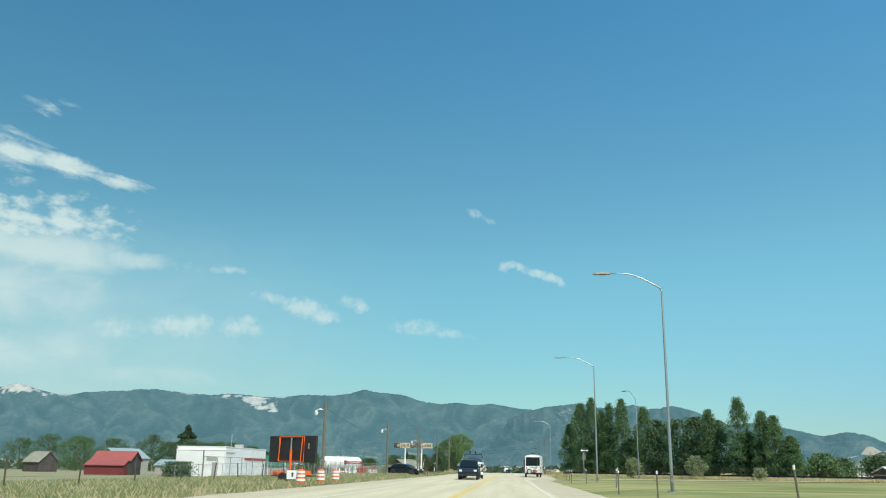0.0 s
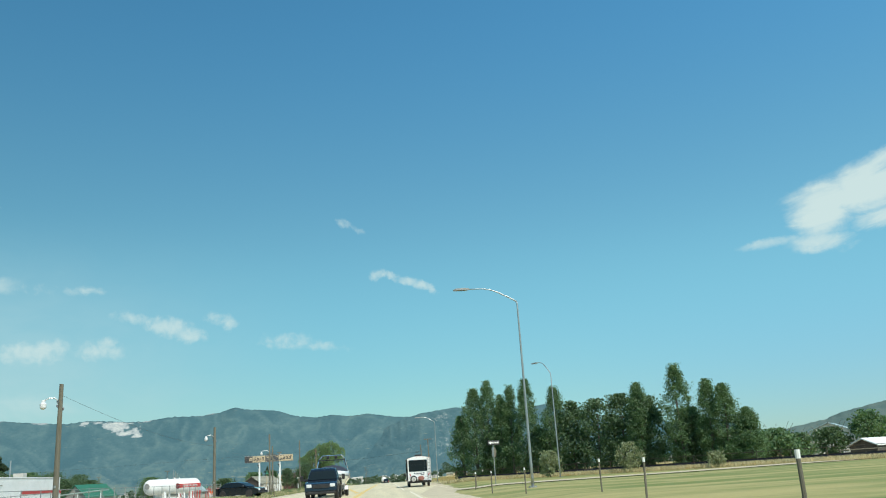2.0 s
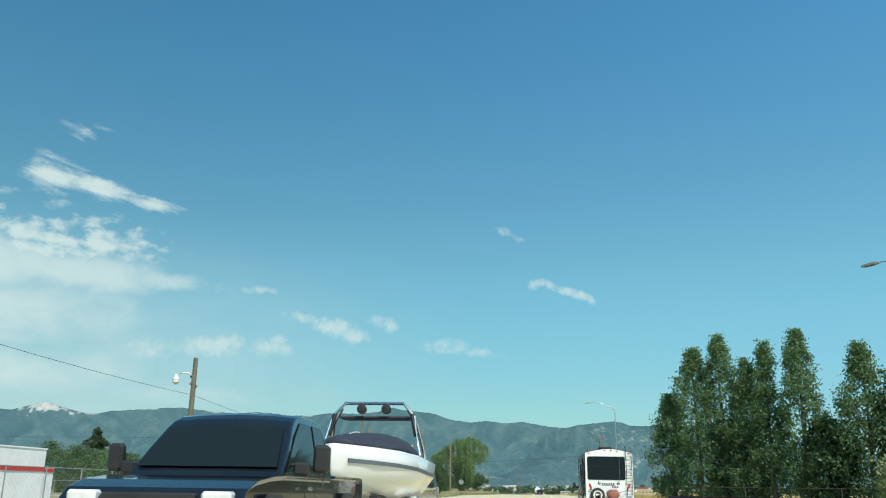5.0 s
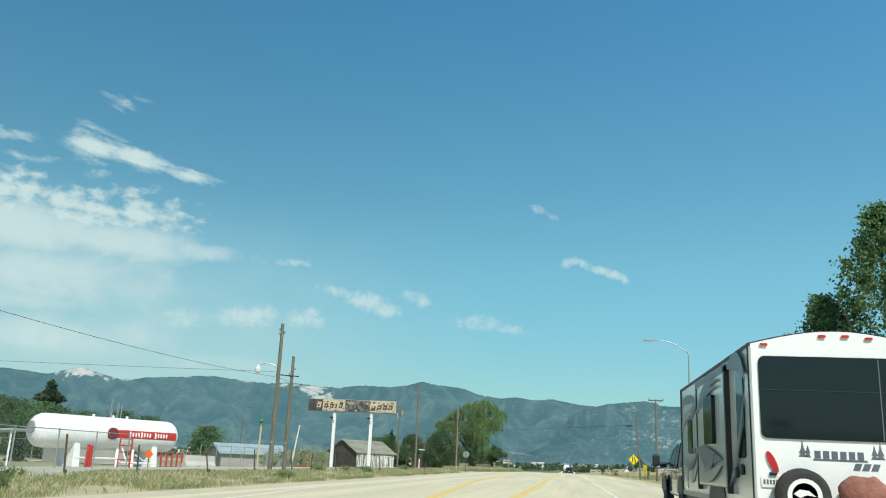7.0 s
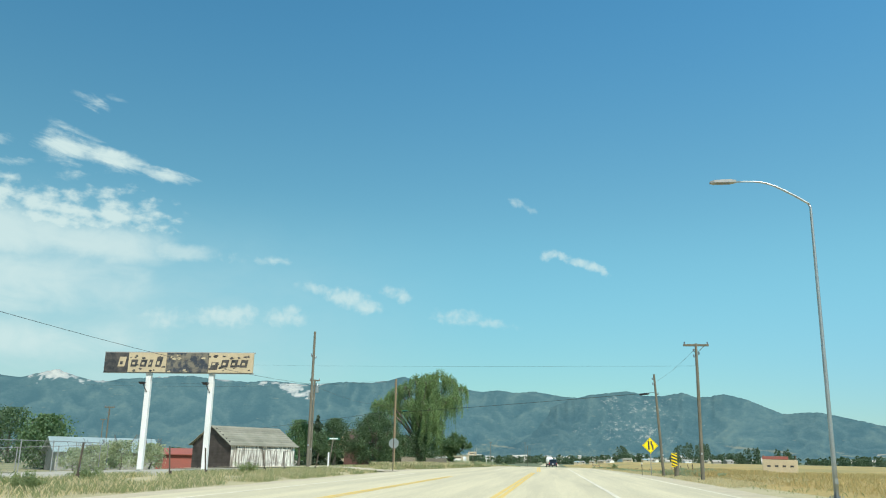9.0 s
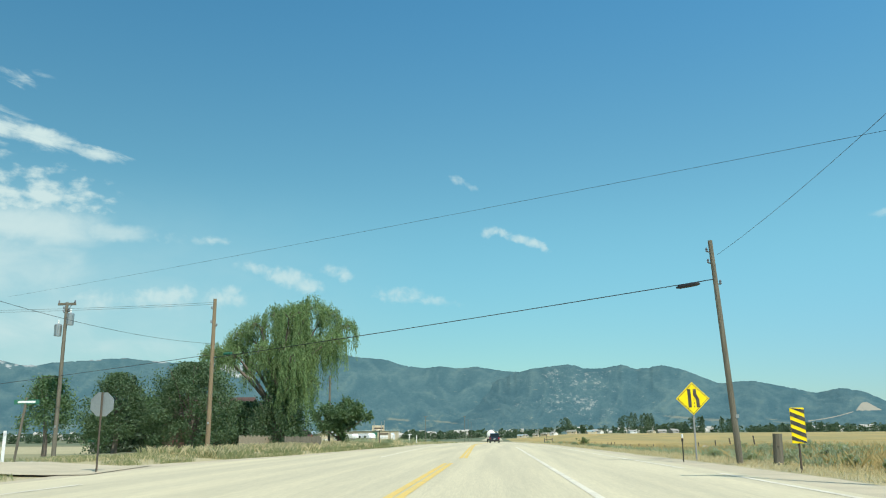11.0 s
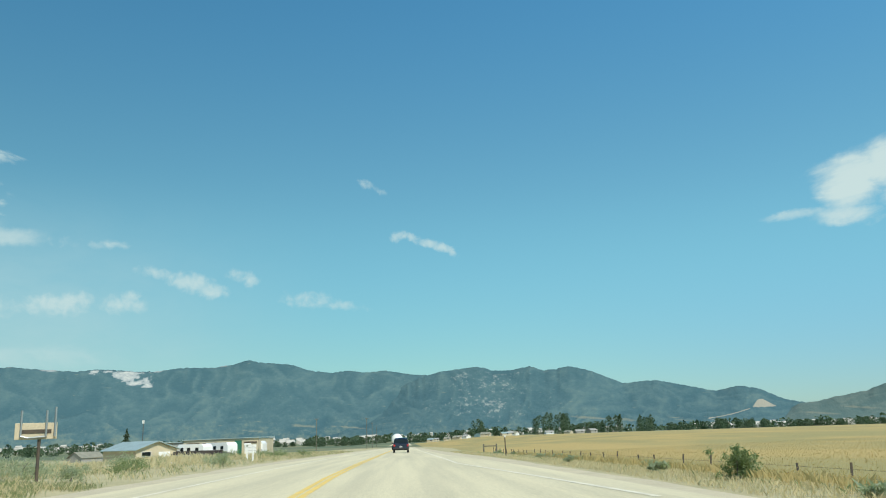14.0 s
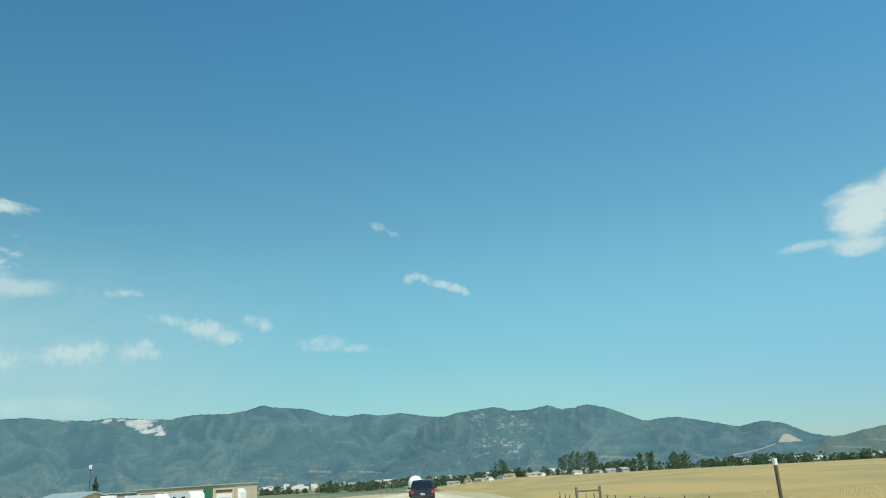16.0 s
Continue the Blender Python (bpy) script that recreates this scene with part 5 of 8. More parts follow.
def utility_pole(x, y, top, label, lean=(0, 0), lamp=0, crossarm=0.0, new_wood=False, r=0.15, base=None, lamp_at=0.86):
    z0 = ground_at(x, y) if base is None else base
    t = thing("utility_pole", (x, y, z0), label, "utility pole", "utility poles along the road")
    h = top - z0
    w = M["newwood"] if new_wood else M["wood"]
    part("pole", Shape().tube([(lean[0] * k, lean[1] * k, h * k) for k in (0, 0.25, 0.5, 0.75, 1)], [r, r * 0.93, r * 0.86, r * 0.78, r * 0.7], 12), w, t)
    for k in range(3):
        a = rng.uniform(0.78, 0.97)
        part("insulator", Shape().lathe([(0.012, 0), (0.045, 0.02), (0.03, 0.07), (0.05, 0.09), (0.02, 0.15)], (lean[0] * a + (0.16 if k % 2 else -0.16), lean[1] * a, h * a), "z", 8), M["slate"], t)
        part("bracket", Shape().tube([(lean[0] * a, lean[1] * a, h * a), (lean[0] * a + (0.16 if k % 2 else -0.16), lean[1] * a, h * a)], 0.02, 6), M["post"], t)
    if lamp:
        z = h * lamp_at
        arm = part("lamp_arm", Shape().tube([(0, 0, z), (lamp * 0.35, -0.1, z + 0.22), (lamp * 0.7, -0.2, z + 0.22), (lamp, -0.3, z + 0.08)], 0.03, 8), M["steel"], t)
        part("lamp_head", Shape().lathe([(0.03, 0.14), (0.09, 0.1), (0.11, 0.0), (0.17, -0.08), (0.16, -0.26), (0.08, -0.34), (0.01, -0.36)], (lamp, -0.3, z), "z", 14), M["clearlamp"], arm, "pale glass yard lamp")
    if crossarm:
        z = h - 0.1
        part("crossarm", Shape().box(-crossarm / 2, -0.06, z - 0.06, crossarm / 2, 0.06, z + 0.07, 0.01), w, t)
        for xx in (-0.45, 0.45):
            part("insulator", Shape().lathe([(0.012, 0), (0.045, 0.03), (0.03, 0.08), (0.05, 0.1), (0.02, 0.16)], (xx * crossarm, 0, z + 0.06), "z", 8), M["slate"], t)
        part("brace", Shape().tube([(0, -0.06, z - 0.5), (crossarm * 0.32, -0.07, z - 0.05)], 0.015, 5), M["post"], t)
    part("tag", Shape().box(-0.05, -r - 0.012, 1.5, 0.05, -r + 0.01, 1.62), M["steel"], t)
    return t


utility_pole(-16.7, 76.2, 6.85, "weathered wooden pole with a yard lamp", lamp=-0.75)
utility_pole(-16.4, 114.7, 6.85, "weathered wooden pole with a yard lamp", lamp=-0.75)
utility_pole(-16.5, 154.3, 8.2, "tall weathered wooden pole with a street lamp arm", lamp=-1.1, r=0.13, lamp_at=0.69)
bar_pole = utility_pole(-16.35, 156.2, 6.6, "weathered wooden pole with a short steel arm", r=0.12)
part("arm", Shape().tube([(-0.95, -0.1, 5.4), (0.45, -0.1, 5.32)], 0.035, 8), M["post"], bar_pole, "thin steel arm")
utility_pole(-17.0, 201.3, 9.4, "tall wooden pole above the roadside grass", r=0.115)
tfp = utility_pole(-24.0, 226.3, 8.3, "weathered wooden pole carrying two grey transformers", crossarm=1.0, r=0.12)
for dx_, dz_ in ((-0.34, 6.4), (0.3, 7.0)):
    can = part("transformer", Shape().lathe([(0.02, 0.0), (0.19, 0.02), (0.2, 0.62), (0.14, 0.68), (0.02, 0.7)], (dx_, -0.08, dz_ - ground_at(-24, 226.3)), "z", 12), M["steel"], tfp, "grey transformer can")
    part("bushing", Shape().lathe([(0.03, 0.0), (0.05, 0.06), (0.03, 0.1), (0.04, 0.16), (0.01, 0.22)], (dx_, -0.08, dz_ + 0.7 - ground_at(-24, 226.3)), "z", 8), M["white"], can)
utility_pole(-15.95, 227.2, 8.5, "tan wooden pole in front of the willow", new_wood=True, r=0.135)
utility_pole(8.1, 197.0, 8.05, "weathered wooden pole with a flat crossarm", crossarm=1.5, r=0.115)
utility_pole(7.55, 210.5, 7.5, "leaning brown wooden pole carrying a black cable", lean=(-0.42, 0.0), r=0.11)
utility_pole(-15.0, 256.0, 6.15, "wooden pole behind the roadside tree", r=0.115)
for x, y, h in ((-24, 470, 8.0), (-12.5, 520, 9.0), (-14, 610, 9), (-15, 700, 9), (-51.4, 237.3, 7.2), (-88, 302, 8.2), (-30, 268, 6.0)):
    utility_pole(x, y, h - 1.2, "distant wooden utility pole", crossarm=1.2, r=0.1)
runs = [(-16.7, 76.2), (-16.4, 114.7), (-16.5, 154.3), (-17.0, 201.3), (-15.95, 227.2), (-15.0, 256.0)]
tops = [6.3, 5.1, 5.2, 5.75, 6.0, 5.4]
for (a, za), (b, zb) in zip(zip(runs, tops), list(zip(runs, tops))[1:]):
    wire("overhead_wire", (*a, za), (*b, zb), 0.5, 0.008, "thin dark wire strung between wooden poles", group="overhead wires")
wire("overhead_wire", (-16.5, 154.3, 5.5), (-70, 120, 4.0), 0.4, 0.008, "thin dark wire strung from a wooden pole", group="overhead wires")
cable = wire("overhead_cable", (7.15, 210.5, 6.14), (-15.95, 227.2, 5.22), 0.06, 0.017, "thick black cable strung across the road")
part("splice_case", Shape().tube([(6.05, 211.3, 6.0), (6.15, 211.22, 6.01), (6.65, 210.86, 6.05), (6.75, 210.79, 6.05)], [0.03, 0.07, 0.07, 0.03], 10), M["black"], cable, "black splice case on the cable")
part("splice_case", Shape().tube([(-14.6, 226.3, 5.36), (-15.1, 226.6, 5.36)], 0.07, 8), M["green"], cable)
wire("overhead_wire", (7.35, 210.5, 7.0), (8.1, 197.0, 7.8), 0.15, 0.006, "thin dark wire strung between wooden poles", group="overhead wires")
wire("overhead_wire", (8.1, 197.0, 6.7), (-37.1, 242.2, 11.4), 0.1, 0.005, "thin dark wire strung across the road", group="overhead wires")
wire("overhead_wire", (-15.95, 227.2, 8.3), (-44, 222, 7.6), 0.3, 0.007, "thin dark wire strung from a wooden pole", group="overhead wires")
wire("overhead_wire", (-15.95, 227.2, 8.2), (-44, 219, 7.0), 0.3, 0.007, "thin dark wire strung from a wooden pole", group="overhead wires")
wire("overhead_wire", (-15.95, 227.2, 5.4), (-33.5, 222.0, 2.6), 0.05, 0.014, "black cable strung from a wooden pole", group="overhead wires")

# ---------------------------------------------------------------- things on the oncoming side
def steel_post(x, y, h=1.15, lean=0.0, cap=False, group="fence posts"):
    z = ground_at(x, y)
    t = thing("fence_post", (x, y, z), "weathered steel fence post in dry grass" if not cap else "wooden boundary post with a pale top", "post", group)
    if cap:
        part("shaft", Shape().tube([(0, 0, 0), (lean, 0, h * 0.9)], 0.03, 8), M["wood"], t)
        part("cap", Shape().tube([(lean, 0, h * 0.9), (lean, 0, h)], 0.034, 8), M["white"], t)
    else:
        part("shaft", Shape().loft([[(-0.03 + lean * k, -0.02, h * k), (0.03 + lean * k, -0.02, h * k), (0.03 + lean * k, 0.0, h * k), (0.005 + lean * k, 0.03, h * k), (-0.005 + lean * k, 0.03, h * k), (-0.03 + lean * k, 0.0, h * k)] for k in (0, 0.5, 1)]), M["post"], t)
        part("spade", Shape().box(-0.06, 0.02, 0.05, 0.06, 0.03, 0.22), M["post"], t)
    return t


for k in range(13):
    steel_post(-17.0 + rng.uniform(-0.2, 0.2), 18 + 5.1 * k, 1.1, rng.uniform(-0.12, 0.12))
for k in range(15):
    steel_post(-15.4 + rng.uniform(-0.25, 0.25), 122 + 5.4 * k + rng.uniform(-1, 1), rng.uniform(1.0, 1.3), rng.uniform(-0.2, 0.2))
for z in (0.5, 0.95):
    wire("fence_wire", (-17.0, 18, ground_at(-17, 18) + z), (-17.0, 80, ground_at(-17, 80) + z), 0.05, 0.004, "rusty strand of fence wire", M["post"], "fence wires")


def chain_fence(x0, y0, x1, y1, h, label, step=3.0, fabric=0.3, metal="lampgrey"):
    """Posts, a top rail and a lattice of wires."""
    n = max(1, round(math.hypot(x1 - x0, y1 - y0) / step))
    t = thing("chain_link_fence", (x0, y0, ground_at(x0, y0)), label, "fence", "chain-link fences")
    o = Vector((x0, y0, ground_at(x0, y0)))
    at = lambda k, z: Vector((x0 + (x1 - x0) * k, y0 + (y1 - y0) * k, ground_at(x0 + (x1 - x0) * k, y0 + (y1 - y0) * k) + z)) - o
    for k in range(n + 1):
        p = part("post", Shape().tube([at(k / n, 0), at(k / n, h)], 0.032, 7), M[metal], t)
    part("top_rail", Shape().tube([at(k / n, h - 0.04) for k in range(n + 1)], 0.022, 6), M[metal], t)
    s, L = Shape(), math.hypot(x1 - x0, y1 - y0)
    m = int(L / fabric)
    for k in range(m):
        for d in (-1, 1):
            a, b = k / m, min(1, max(0, k / m + d * h / L))
            p, q = at(a, 0.05), at(b, 0.05 + (h - 0.1) * min(1, abs(b - a) * L / h))
            w = Vector((0, 0, 0.0035))
            s.add([p - w, q - w, q + w, p + w], [(0, 1, 2, 3)])
    tagged(part("wire_mesh", s, M[metal], t, "grey chain-link mesh"), kind="stuff")
    return t


chain_fence(-22.5, 62, -22.5, 150, 1.7, "grey chain-link fence round the yard")
chain_fence(-40.5, 95, -24, 95, 1.6, "grey chain-link fence beside the white building")
chain_fence(-28.5, 172, -28.5, 196, 1.7, "grey chain-link fence beyond the tank yard")
chain_fence(-46, 196, -29, 196, 1.6, "grey chain-link fence in front of the metal-roofed shed")
chain_fence(-46, 150, -40, 172, 2.1, "tall chain-link enclosure behind the tank")

for x, y in ((-11.75, 48.0), (-11.8, 53.4), (-11.75, 57.8)):
    d = thing("traffic_drum", (x, y, ground_at(x, y)), "orange and white striped plastic traffic drum", "traffic drum", "traffic drums")
    part("barrel", Shape().lathe([(0.24, 0.06), (0.27, 0.08), (0.27, 0.26), (0.255, 0.27), (0.255, 0.46), (0.24, 0.47), (0.24, 0.66), (0.225, 0.67), (0.225, 0.86), (0.18, 0.93), (0.05, 0.94)], (0, 0, 0), "z", 18), M["orange"], d)
    for r, z in ((0.272, 0.30), (0.257, 0.52), (0.24, 0.72)):
        part("band", Shape().lathe([(r, z), (r, z + 0.13), (r - 0.02, z + 0.13), (r - 0.02, z)], (0, 0, 0), "z", 18), M["white"], d)
    part("base_ring", Shape().lathe([(0.2, 0), (0.36, 0), (0.36, 0.05), (0.25, 0.09)], (0, 0, 0), "z", 18), M["rubber"], d)
    part("handle", Shape().tube([(-0.09, 0, 0.92), (-0.08, 0, 1.03), (0.08, 0, 1.03), (0.09, 0, 0.92)], 0.02, 6), M["orange"], d)

mb = thing("message_board", (-13.4, 52.2, ground_at(-13.4, 52.2)), "black portable message board on an orange trailer", "message board", turn=-27)
pan = part("panel", Shape().box(-1.9, 0.0, 1.22, 1.9, 0.16, 2.82, 0.03), M["black"], mb, "black display panel seen from behind")
for x0, x1 in ((-1.05, -0.8), (0.75, 0.95)):
    part("frame", Shape().tube([(x0, -0.06, 1.3), ((x0 + x1) / 2, -0.06, 2.75)], 0.035, 6), M["orange"], pan)
part("frame", Shape().tube([(-1.0, -0.07, 2.75), (1.0, -0.07, 2.75), (1.0, -0.07, 1.28), (-1.0, -0.07, 1.28), (-1.0, -0.07, 2.75)], 0.035, 6), M["orange"], pan, "orange tube frame")
part("label", Shape().box(1.3, -0.015, 2.05, 1.36, 0.0, 2.35), M["cream"], pan)
part("mast", Shape().tube([(0, -0.1, 0.5), (0, -0.1, 2.0)], 0.085, 10), M["orange"], mb)
part("mast_top", Shape().tube([(0, -0.1, 2.0), (0, -0.1, 2.68)], 0.05, 8), M["steel"], mb)
part("trailer_frame", Shape().box(-1.1, -0.6, 0.38, 1.2, 0.6, 0.46, 0.02).tube([(1.1, 0, 0.44), (2.0, 0, 0.44)], 0.04, 6), M["post"], mb)
part("battery_box", Shape().box(0.85, -0.35, 0.46, 1.35, 0.35, 0.74, 0.03), M["orange"], mb)
part("battery_box", Shape().box(-1.15, -0.35, 0.46, -0.8, 0.35, 0.68, 0.03), M["orange"], mb)
for s in (-1, 1):
    part("tyre", Shape().lathe([(0.18, -0.09), (0.3, -0.09), (0.31, 0.09), (0.18, 0.09)], (0, s * 0.72, 0.31), "y", 16), M["rubber"], mb)
ws = thing("small_sign", (-12.7, 49.9, ground_at(-12.7, 49.9)), "small white notice on a low stand", "sign")
part("panel", Shape().box(-0.35, -0.02, 0.3, 0.35, 0.02, 0.8, 0.01), M["white"], ws)
part("mark", Shape().prism([(-0.05, 0.45), (0.05, 0.45), (0.05, 0.6), (0.1, 0.6), (0, 0.7), (-0.1, 0.6), (-0.05, 0.6)], -0.03, -0.019, "xz"), M["letter"], ws)
for xx in (-0.25, 0.25):
    part("leg", Shape().tube([(xx, 0.03, 0), (xx, 0.03, 0.5)], 0.02, 6), M["post"], ws)


def gable_house(name, at, turn, w, d, eave, ridge, wall, roof, label, category="building", over=0.3, doors=(), windows=(), roof_label=""):
    """A gabled building: the ridge runs along its local x; the front faces local -y."""
    t = thing(name, at, label, category, turn=turn)
    hw, hd = w / 2, d / 2
    part("wall", Shape().loft([[(x, -hd, -0.2), (x, -hd, eave), (x, 0, ridge), (x, hd, eave), (x, hd, -0.2)] for x in (-hw, hw)]), M[wall], t)
    k = (ridge - eave) / hd
    for s in (-1, 1):
        a, b = (s * (hd + over), eave - over * k + 0.05), (0, ridge + 0.05)
        part("roof", Shape().loft([[(x, a[0], a[1]), (x, b[0], b[1]), (x, b[0], b[1] + 0.12), (x, a[0], a[1] + 0.1)] for x in (-hw - over, hw + over)]), M[roof], t, roof_label)
    for side, u, z, ww, hh, m in doors:
        if side == "front":
            dr = part("door", Shape().box(u - ww / 2, -hd - 0.05, z, u + ww / 2, -hd + 0.02, z + hh, 0.01), M[m], t)
        else:
            sx_ = -1 if side == "left" else 1
            dr = part("door", Shape().box(min(sx_ * hw, sx_ * (hw + 0.05)) - 0.01, u - ww / 2, z, max(sx_ * hw, sx_ * (hw + 0.05)) + 0.01, u + ww / 2, z + hh, 0.01), M[m], t)
    for side, u, z, ww, hh in windows:
        if side == "front":
            wd = part("window", Shape().box(u - ww / 2, -hd - 0.06, z, u + ww / 2, -hd + 0.02, z + hh), M["white"], t)
            part("pane", Shape().box(u - ww / 2 + 0.06, -hd - 0.075, z + 0.06, u + ww / 2 - 0.06, -hd - 0.055, z + hh - 0.06), M["glass"], wd)
        else:
            sx_ = -1 if side == "left" else 1
            wd = part("window", Shape().box(sx_ * hw - 0.06, u - ww / 2, z, sx_ * hw + 0.06, u + ww / 2, z + hh), M["white"], t)
            part("pane", Shape().box(sx_ * (hw + 0.06) - 0.012, u - ww / 2 + 0.06, z + 0.06, sx_ * (hw + 0.06) + 0.012, u + ww / 2 - 0.06, z + hh - 0.06), M["glass"], wd)
    return t


def flat_building(name, at, turn, w, d, h, wall, label, trims=()):
    t = thing(name, at, label, "building", turn=turn)
    part("wall", Shape().box(-w / 2, -d / 2, -0.3, w / 2, d / 2, h, 0.02), M[wall], t)
    part("parapet", Shape().box(-w / 2 - 0.06, -d / 2 - 0.06, h, w / 2 + 0.06, d / 2 + 0.06, h + 0.12, 0.02), M[wall], t)
    for nm, x0, z0, x1, z1, m in trims:
        part(nm, Shape().box(x0, -d / 2 - 0.07, z0, x1, -d / 2 + 0.02, z1), M[m], t)
    return t


zb = ground_at(-46, 135)
wbld = flat_building("white_building", (-45.6, 134.85, zb), 90, 20.9, 7.4, 3.68 - zb, "white", "low white rendered commercial building with a red stripe",
                     [("stripe", -1.2, 1.9 - zb, 10.4, 2.22 - zb, "red"), ("recess", -10.2, 2.85 - zb, -6.3, 2.97 - zb, "block"), ("base", -10.4, -0.3, 10.4, 0.35, "block")])
part("roof_unit", Shape().box(6.6, -0.6, 3.8 - zb, 7.8, 0.6, 4.5 - zb, 0.04), M["concrete"], wbld)
part("chimney", Shape().tube([(9.0, 2.0, 3.7 - zb), (9.0, 2.0, 6.2 - zb)], 0.09, 10), M["steel"], wbld)
flat_building("white_store", (-45.6, 127.0, zb), 0, 7.3, 6.0, 3.2 - zb, "white", "low white store front with a brown downpipe", [("downpipe", 0.45, 0, 0.6, 3.2 - zb, "wood"), ("window", 1.0, 1.75 - zb, 2.6, 2.3 - zb, "block"), ("door", 1.9, -0.1, 2.6, 1.5 - zb, "block"), ("base", -3.6, -0.3, 0.4, 0.35, "block")])
flat_building("white_annex", (-45.9, 147.0, zb), 90, 2.9, 6.0, 2.2 - zb, "white", "lower white annex with a red band", [("stripe", -1.4, 1.86 - zb, 1.4, 2.18 - zb, "red")])
barn = gable_house("red_barn", (-78, 166, ground_at(-78, 166)), 4, 7.6, 6.0, 2.7, 4.4, "darkwood", "redroof", "dark red barn with a red metal roof", "barn", doors=(("front", -2, 0, 2.4, 2.2, "redroof"),))
part("lean_to_roof", Shape().loft([[(x, -3.7, 2.75), (x, -6.4, 1.75), (x, -6.4, 1.83), (x, -3.7, 2.85)] for x in (-3.9, 3.9)]), M["redroof"], barn)
part("lean_to_wall", Shape().box(-3.75, -6.1, -0.2, 3.75, -3.8, 1.8), M["barnred"], barn)
gable_house("grey_barn", (-88, 190, ground_at(-88, 190)), 70, 9, 7, 3.4, 5.4, "block", "roofmetal", "grey barn with a pale roof behind the red one", "barn")
gable_house("long_shed", (-66, 170, ground_at(-66, 170)), 0, 9, 6, 1.9, 2.9, "block", "roofmetal", "low shed with a pale metal roof", "shed")
gable_house("old_hut", (-113, 200, ground_at(-113, 200)), -25, 6, 5, 2.4, 4.6, "darkwood", "shingle", "old wooden hut with a pale shingle roof", "hut")
gable_house("green_house", (-58, 205, ground_at(-58, 205)), 60, 7, 6, 2.2, 4.4, "block", "green", "house with a pale green metal roof", "house")

# ---------------------------------------------------------------- the gas yard, the sign and the houses
tz = ground_at(-32.5, 165)
tank = thing("storage_tank", (-32.5, 165.2, tz), "large white storage tank with a red band on concrete saddles", "tank", turn=62.0)
R, HL, AX = 1.12, 5.6, 1.92 - tz
cap = [(R * math.sin(a), -HL + R * 0.8 - R * 0.8 * math.cos(a)) for a in (radians(d) for d in (3, 20, 40, 60, 78, 90))]
prof = cap + [(r, -h) for r, h in reversed(cap)]
shell = part("shell", Shape().lathe(prof, (0, 0, AX), "x", 40), M["white"], tank, "glossy white steel shell", soft=True)
arc = [radians(d) for d in range(-14, 15, 4)]
part("band", Shape().loft([[(x, -(R + 0.008) * math.cos(a), AX + (R + 0.008) * math.sin(a) + 0.02) for a in arc] + [(x, -(R - 0.02) * math.cos(a), AX + (R - 0.02) * math.sin(a) + 0.02) for a in reversed(arc)] for x in (-0.6, 4.95)]), M["red"], shell, "red painted band")
for k in range(14):
    if k == 8:
        continue
    u = 1.05 + 0.23 * k
    hh = 0.17 if k in (0, 4, 9) else 0.12
    part("bar", Shape().loft([[(u + o, -(R + 0.016) * math.cos(a), AX + (R + 0.016) * math.sin(a) + 0.02) for a in (-hh, 0, hh)] for o in (0.0, 0.13)], caps=False, closed=False), M["white"], shell)
part("manway", Shape().lathe([(0.05, -0.14), (0.36, -0.13), (0.40, -0.10), (0.40, 0.05)], (-0.25, -R * 0.97, AX + 0.02), "y", 20), M["barnred"], tank, "round bolted manway cover")
part("end_mark", Shape().lathe([(0.42, -HL - 0.02), (0.42, -HL + 0.1), (0.30, -HL + 0.1), (0.30, -HL - 0.03)], (0, -0.15, AX + 0.15), "x", 18), M["silver_decal"], tank)
for x in (-2.6, 3.4):
    part("saddle", Shape().loft([[(x - 0.25, -1.0, 0), (x + 0.25, -1.0, 0), (x + 0.25, 1.0, 0), (x - 0.25, 1.0, 0)], [(x - 0.2, -0.85, AX - 0.62), (x + 0.2, -0.85, AX - 0.62), (x + 0.2, 0.85, AX - 0.62), (x - 0.2, 0.85, AX - 0.62)]]), M["white"], tank)
for x, y0 in ((-1.6, -0.9), (0.4, -1.0), (1.6, -0.95)):
    part("leg", Shape().tube([(x, y0, 0), (x + 0.25, -0.5, AX - 0.8)], 0.12, 8), M["white"], tank)
for k, x in enumerate((0.05, 0.22, 0.55, 0.72, 0.88)):
    part("vent_pipe", Shape().tube([(x, 0.1 * (k % 2), AX + R - 0.05), (x, 0.1 * (k % 2), AX + R + 1.35 - 0.12 * k)], 0.035, 8), M["steel"], tank)
for x in (-1.2, 0.3, 1.4):
    part("valve", Shape().lathe([(0.02, 0), (0.1, 0.02), (0.1, 0.14), (0.02, 0.2)], (x, 0, AX + R - 0.03), "z", 10), M["white"], tank)
part("pipework", Shape().tube([(-3, -1.5, 0.6), (0, -1.5, 0.6), (0.4, -1.5, 0.35), (3.2, -1.5, 0.35)], 0.06, 8).tube([(0.9, -1.4, 0.35), (0.9, -0.7, AX - 0.95)], 0.05, 8).tube([(1.5, -1.4, 0.9), (2.2, -1.5, 0.5), (2.8, -1.4, 0.9)], 0.04, 8), M["white"], tank)
for k in range(12):
    x, y = -25.6 - 0.55 * k + rng.uniform(-0.1, 0.1), 151.5 + 1.05 * k
    if k > 4:
        x, y = -34.4 + 0.2 * (k - 5), 176.6 + 0.55 * (k - 5)
    b = thing("bollard", (x, y, ground_at(x, y)), "red painted steel guard post in the gas yard", "bollard", "red guard posts")
    part("pipe", Shape().tube([(0, 0, 0), (rng.uniform(-0.05, 0.05), 0, 1.15)], 0.075, 10), M["red"], b)
    part("dome", Shape().lathe([(0.078, 1.12), (0.06, 1.18), (0.02, 1.2)], (0, 0, 0), "z", 10), M["red"], b)
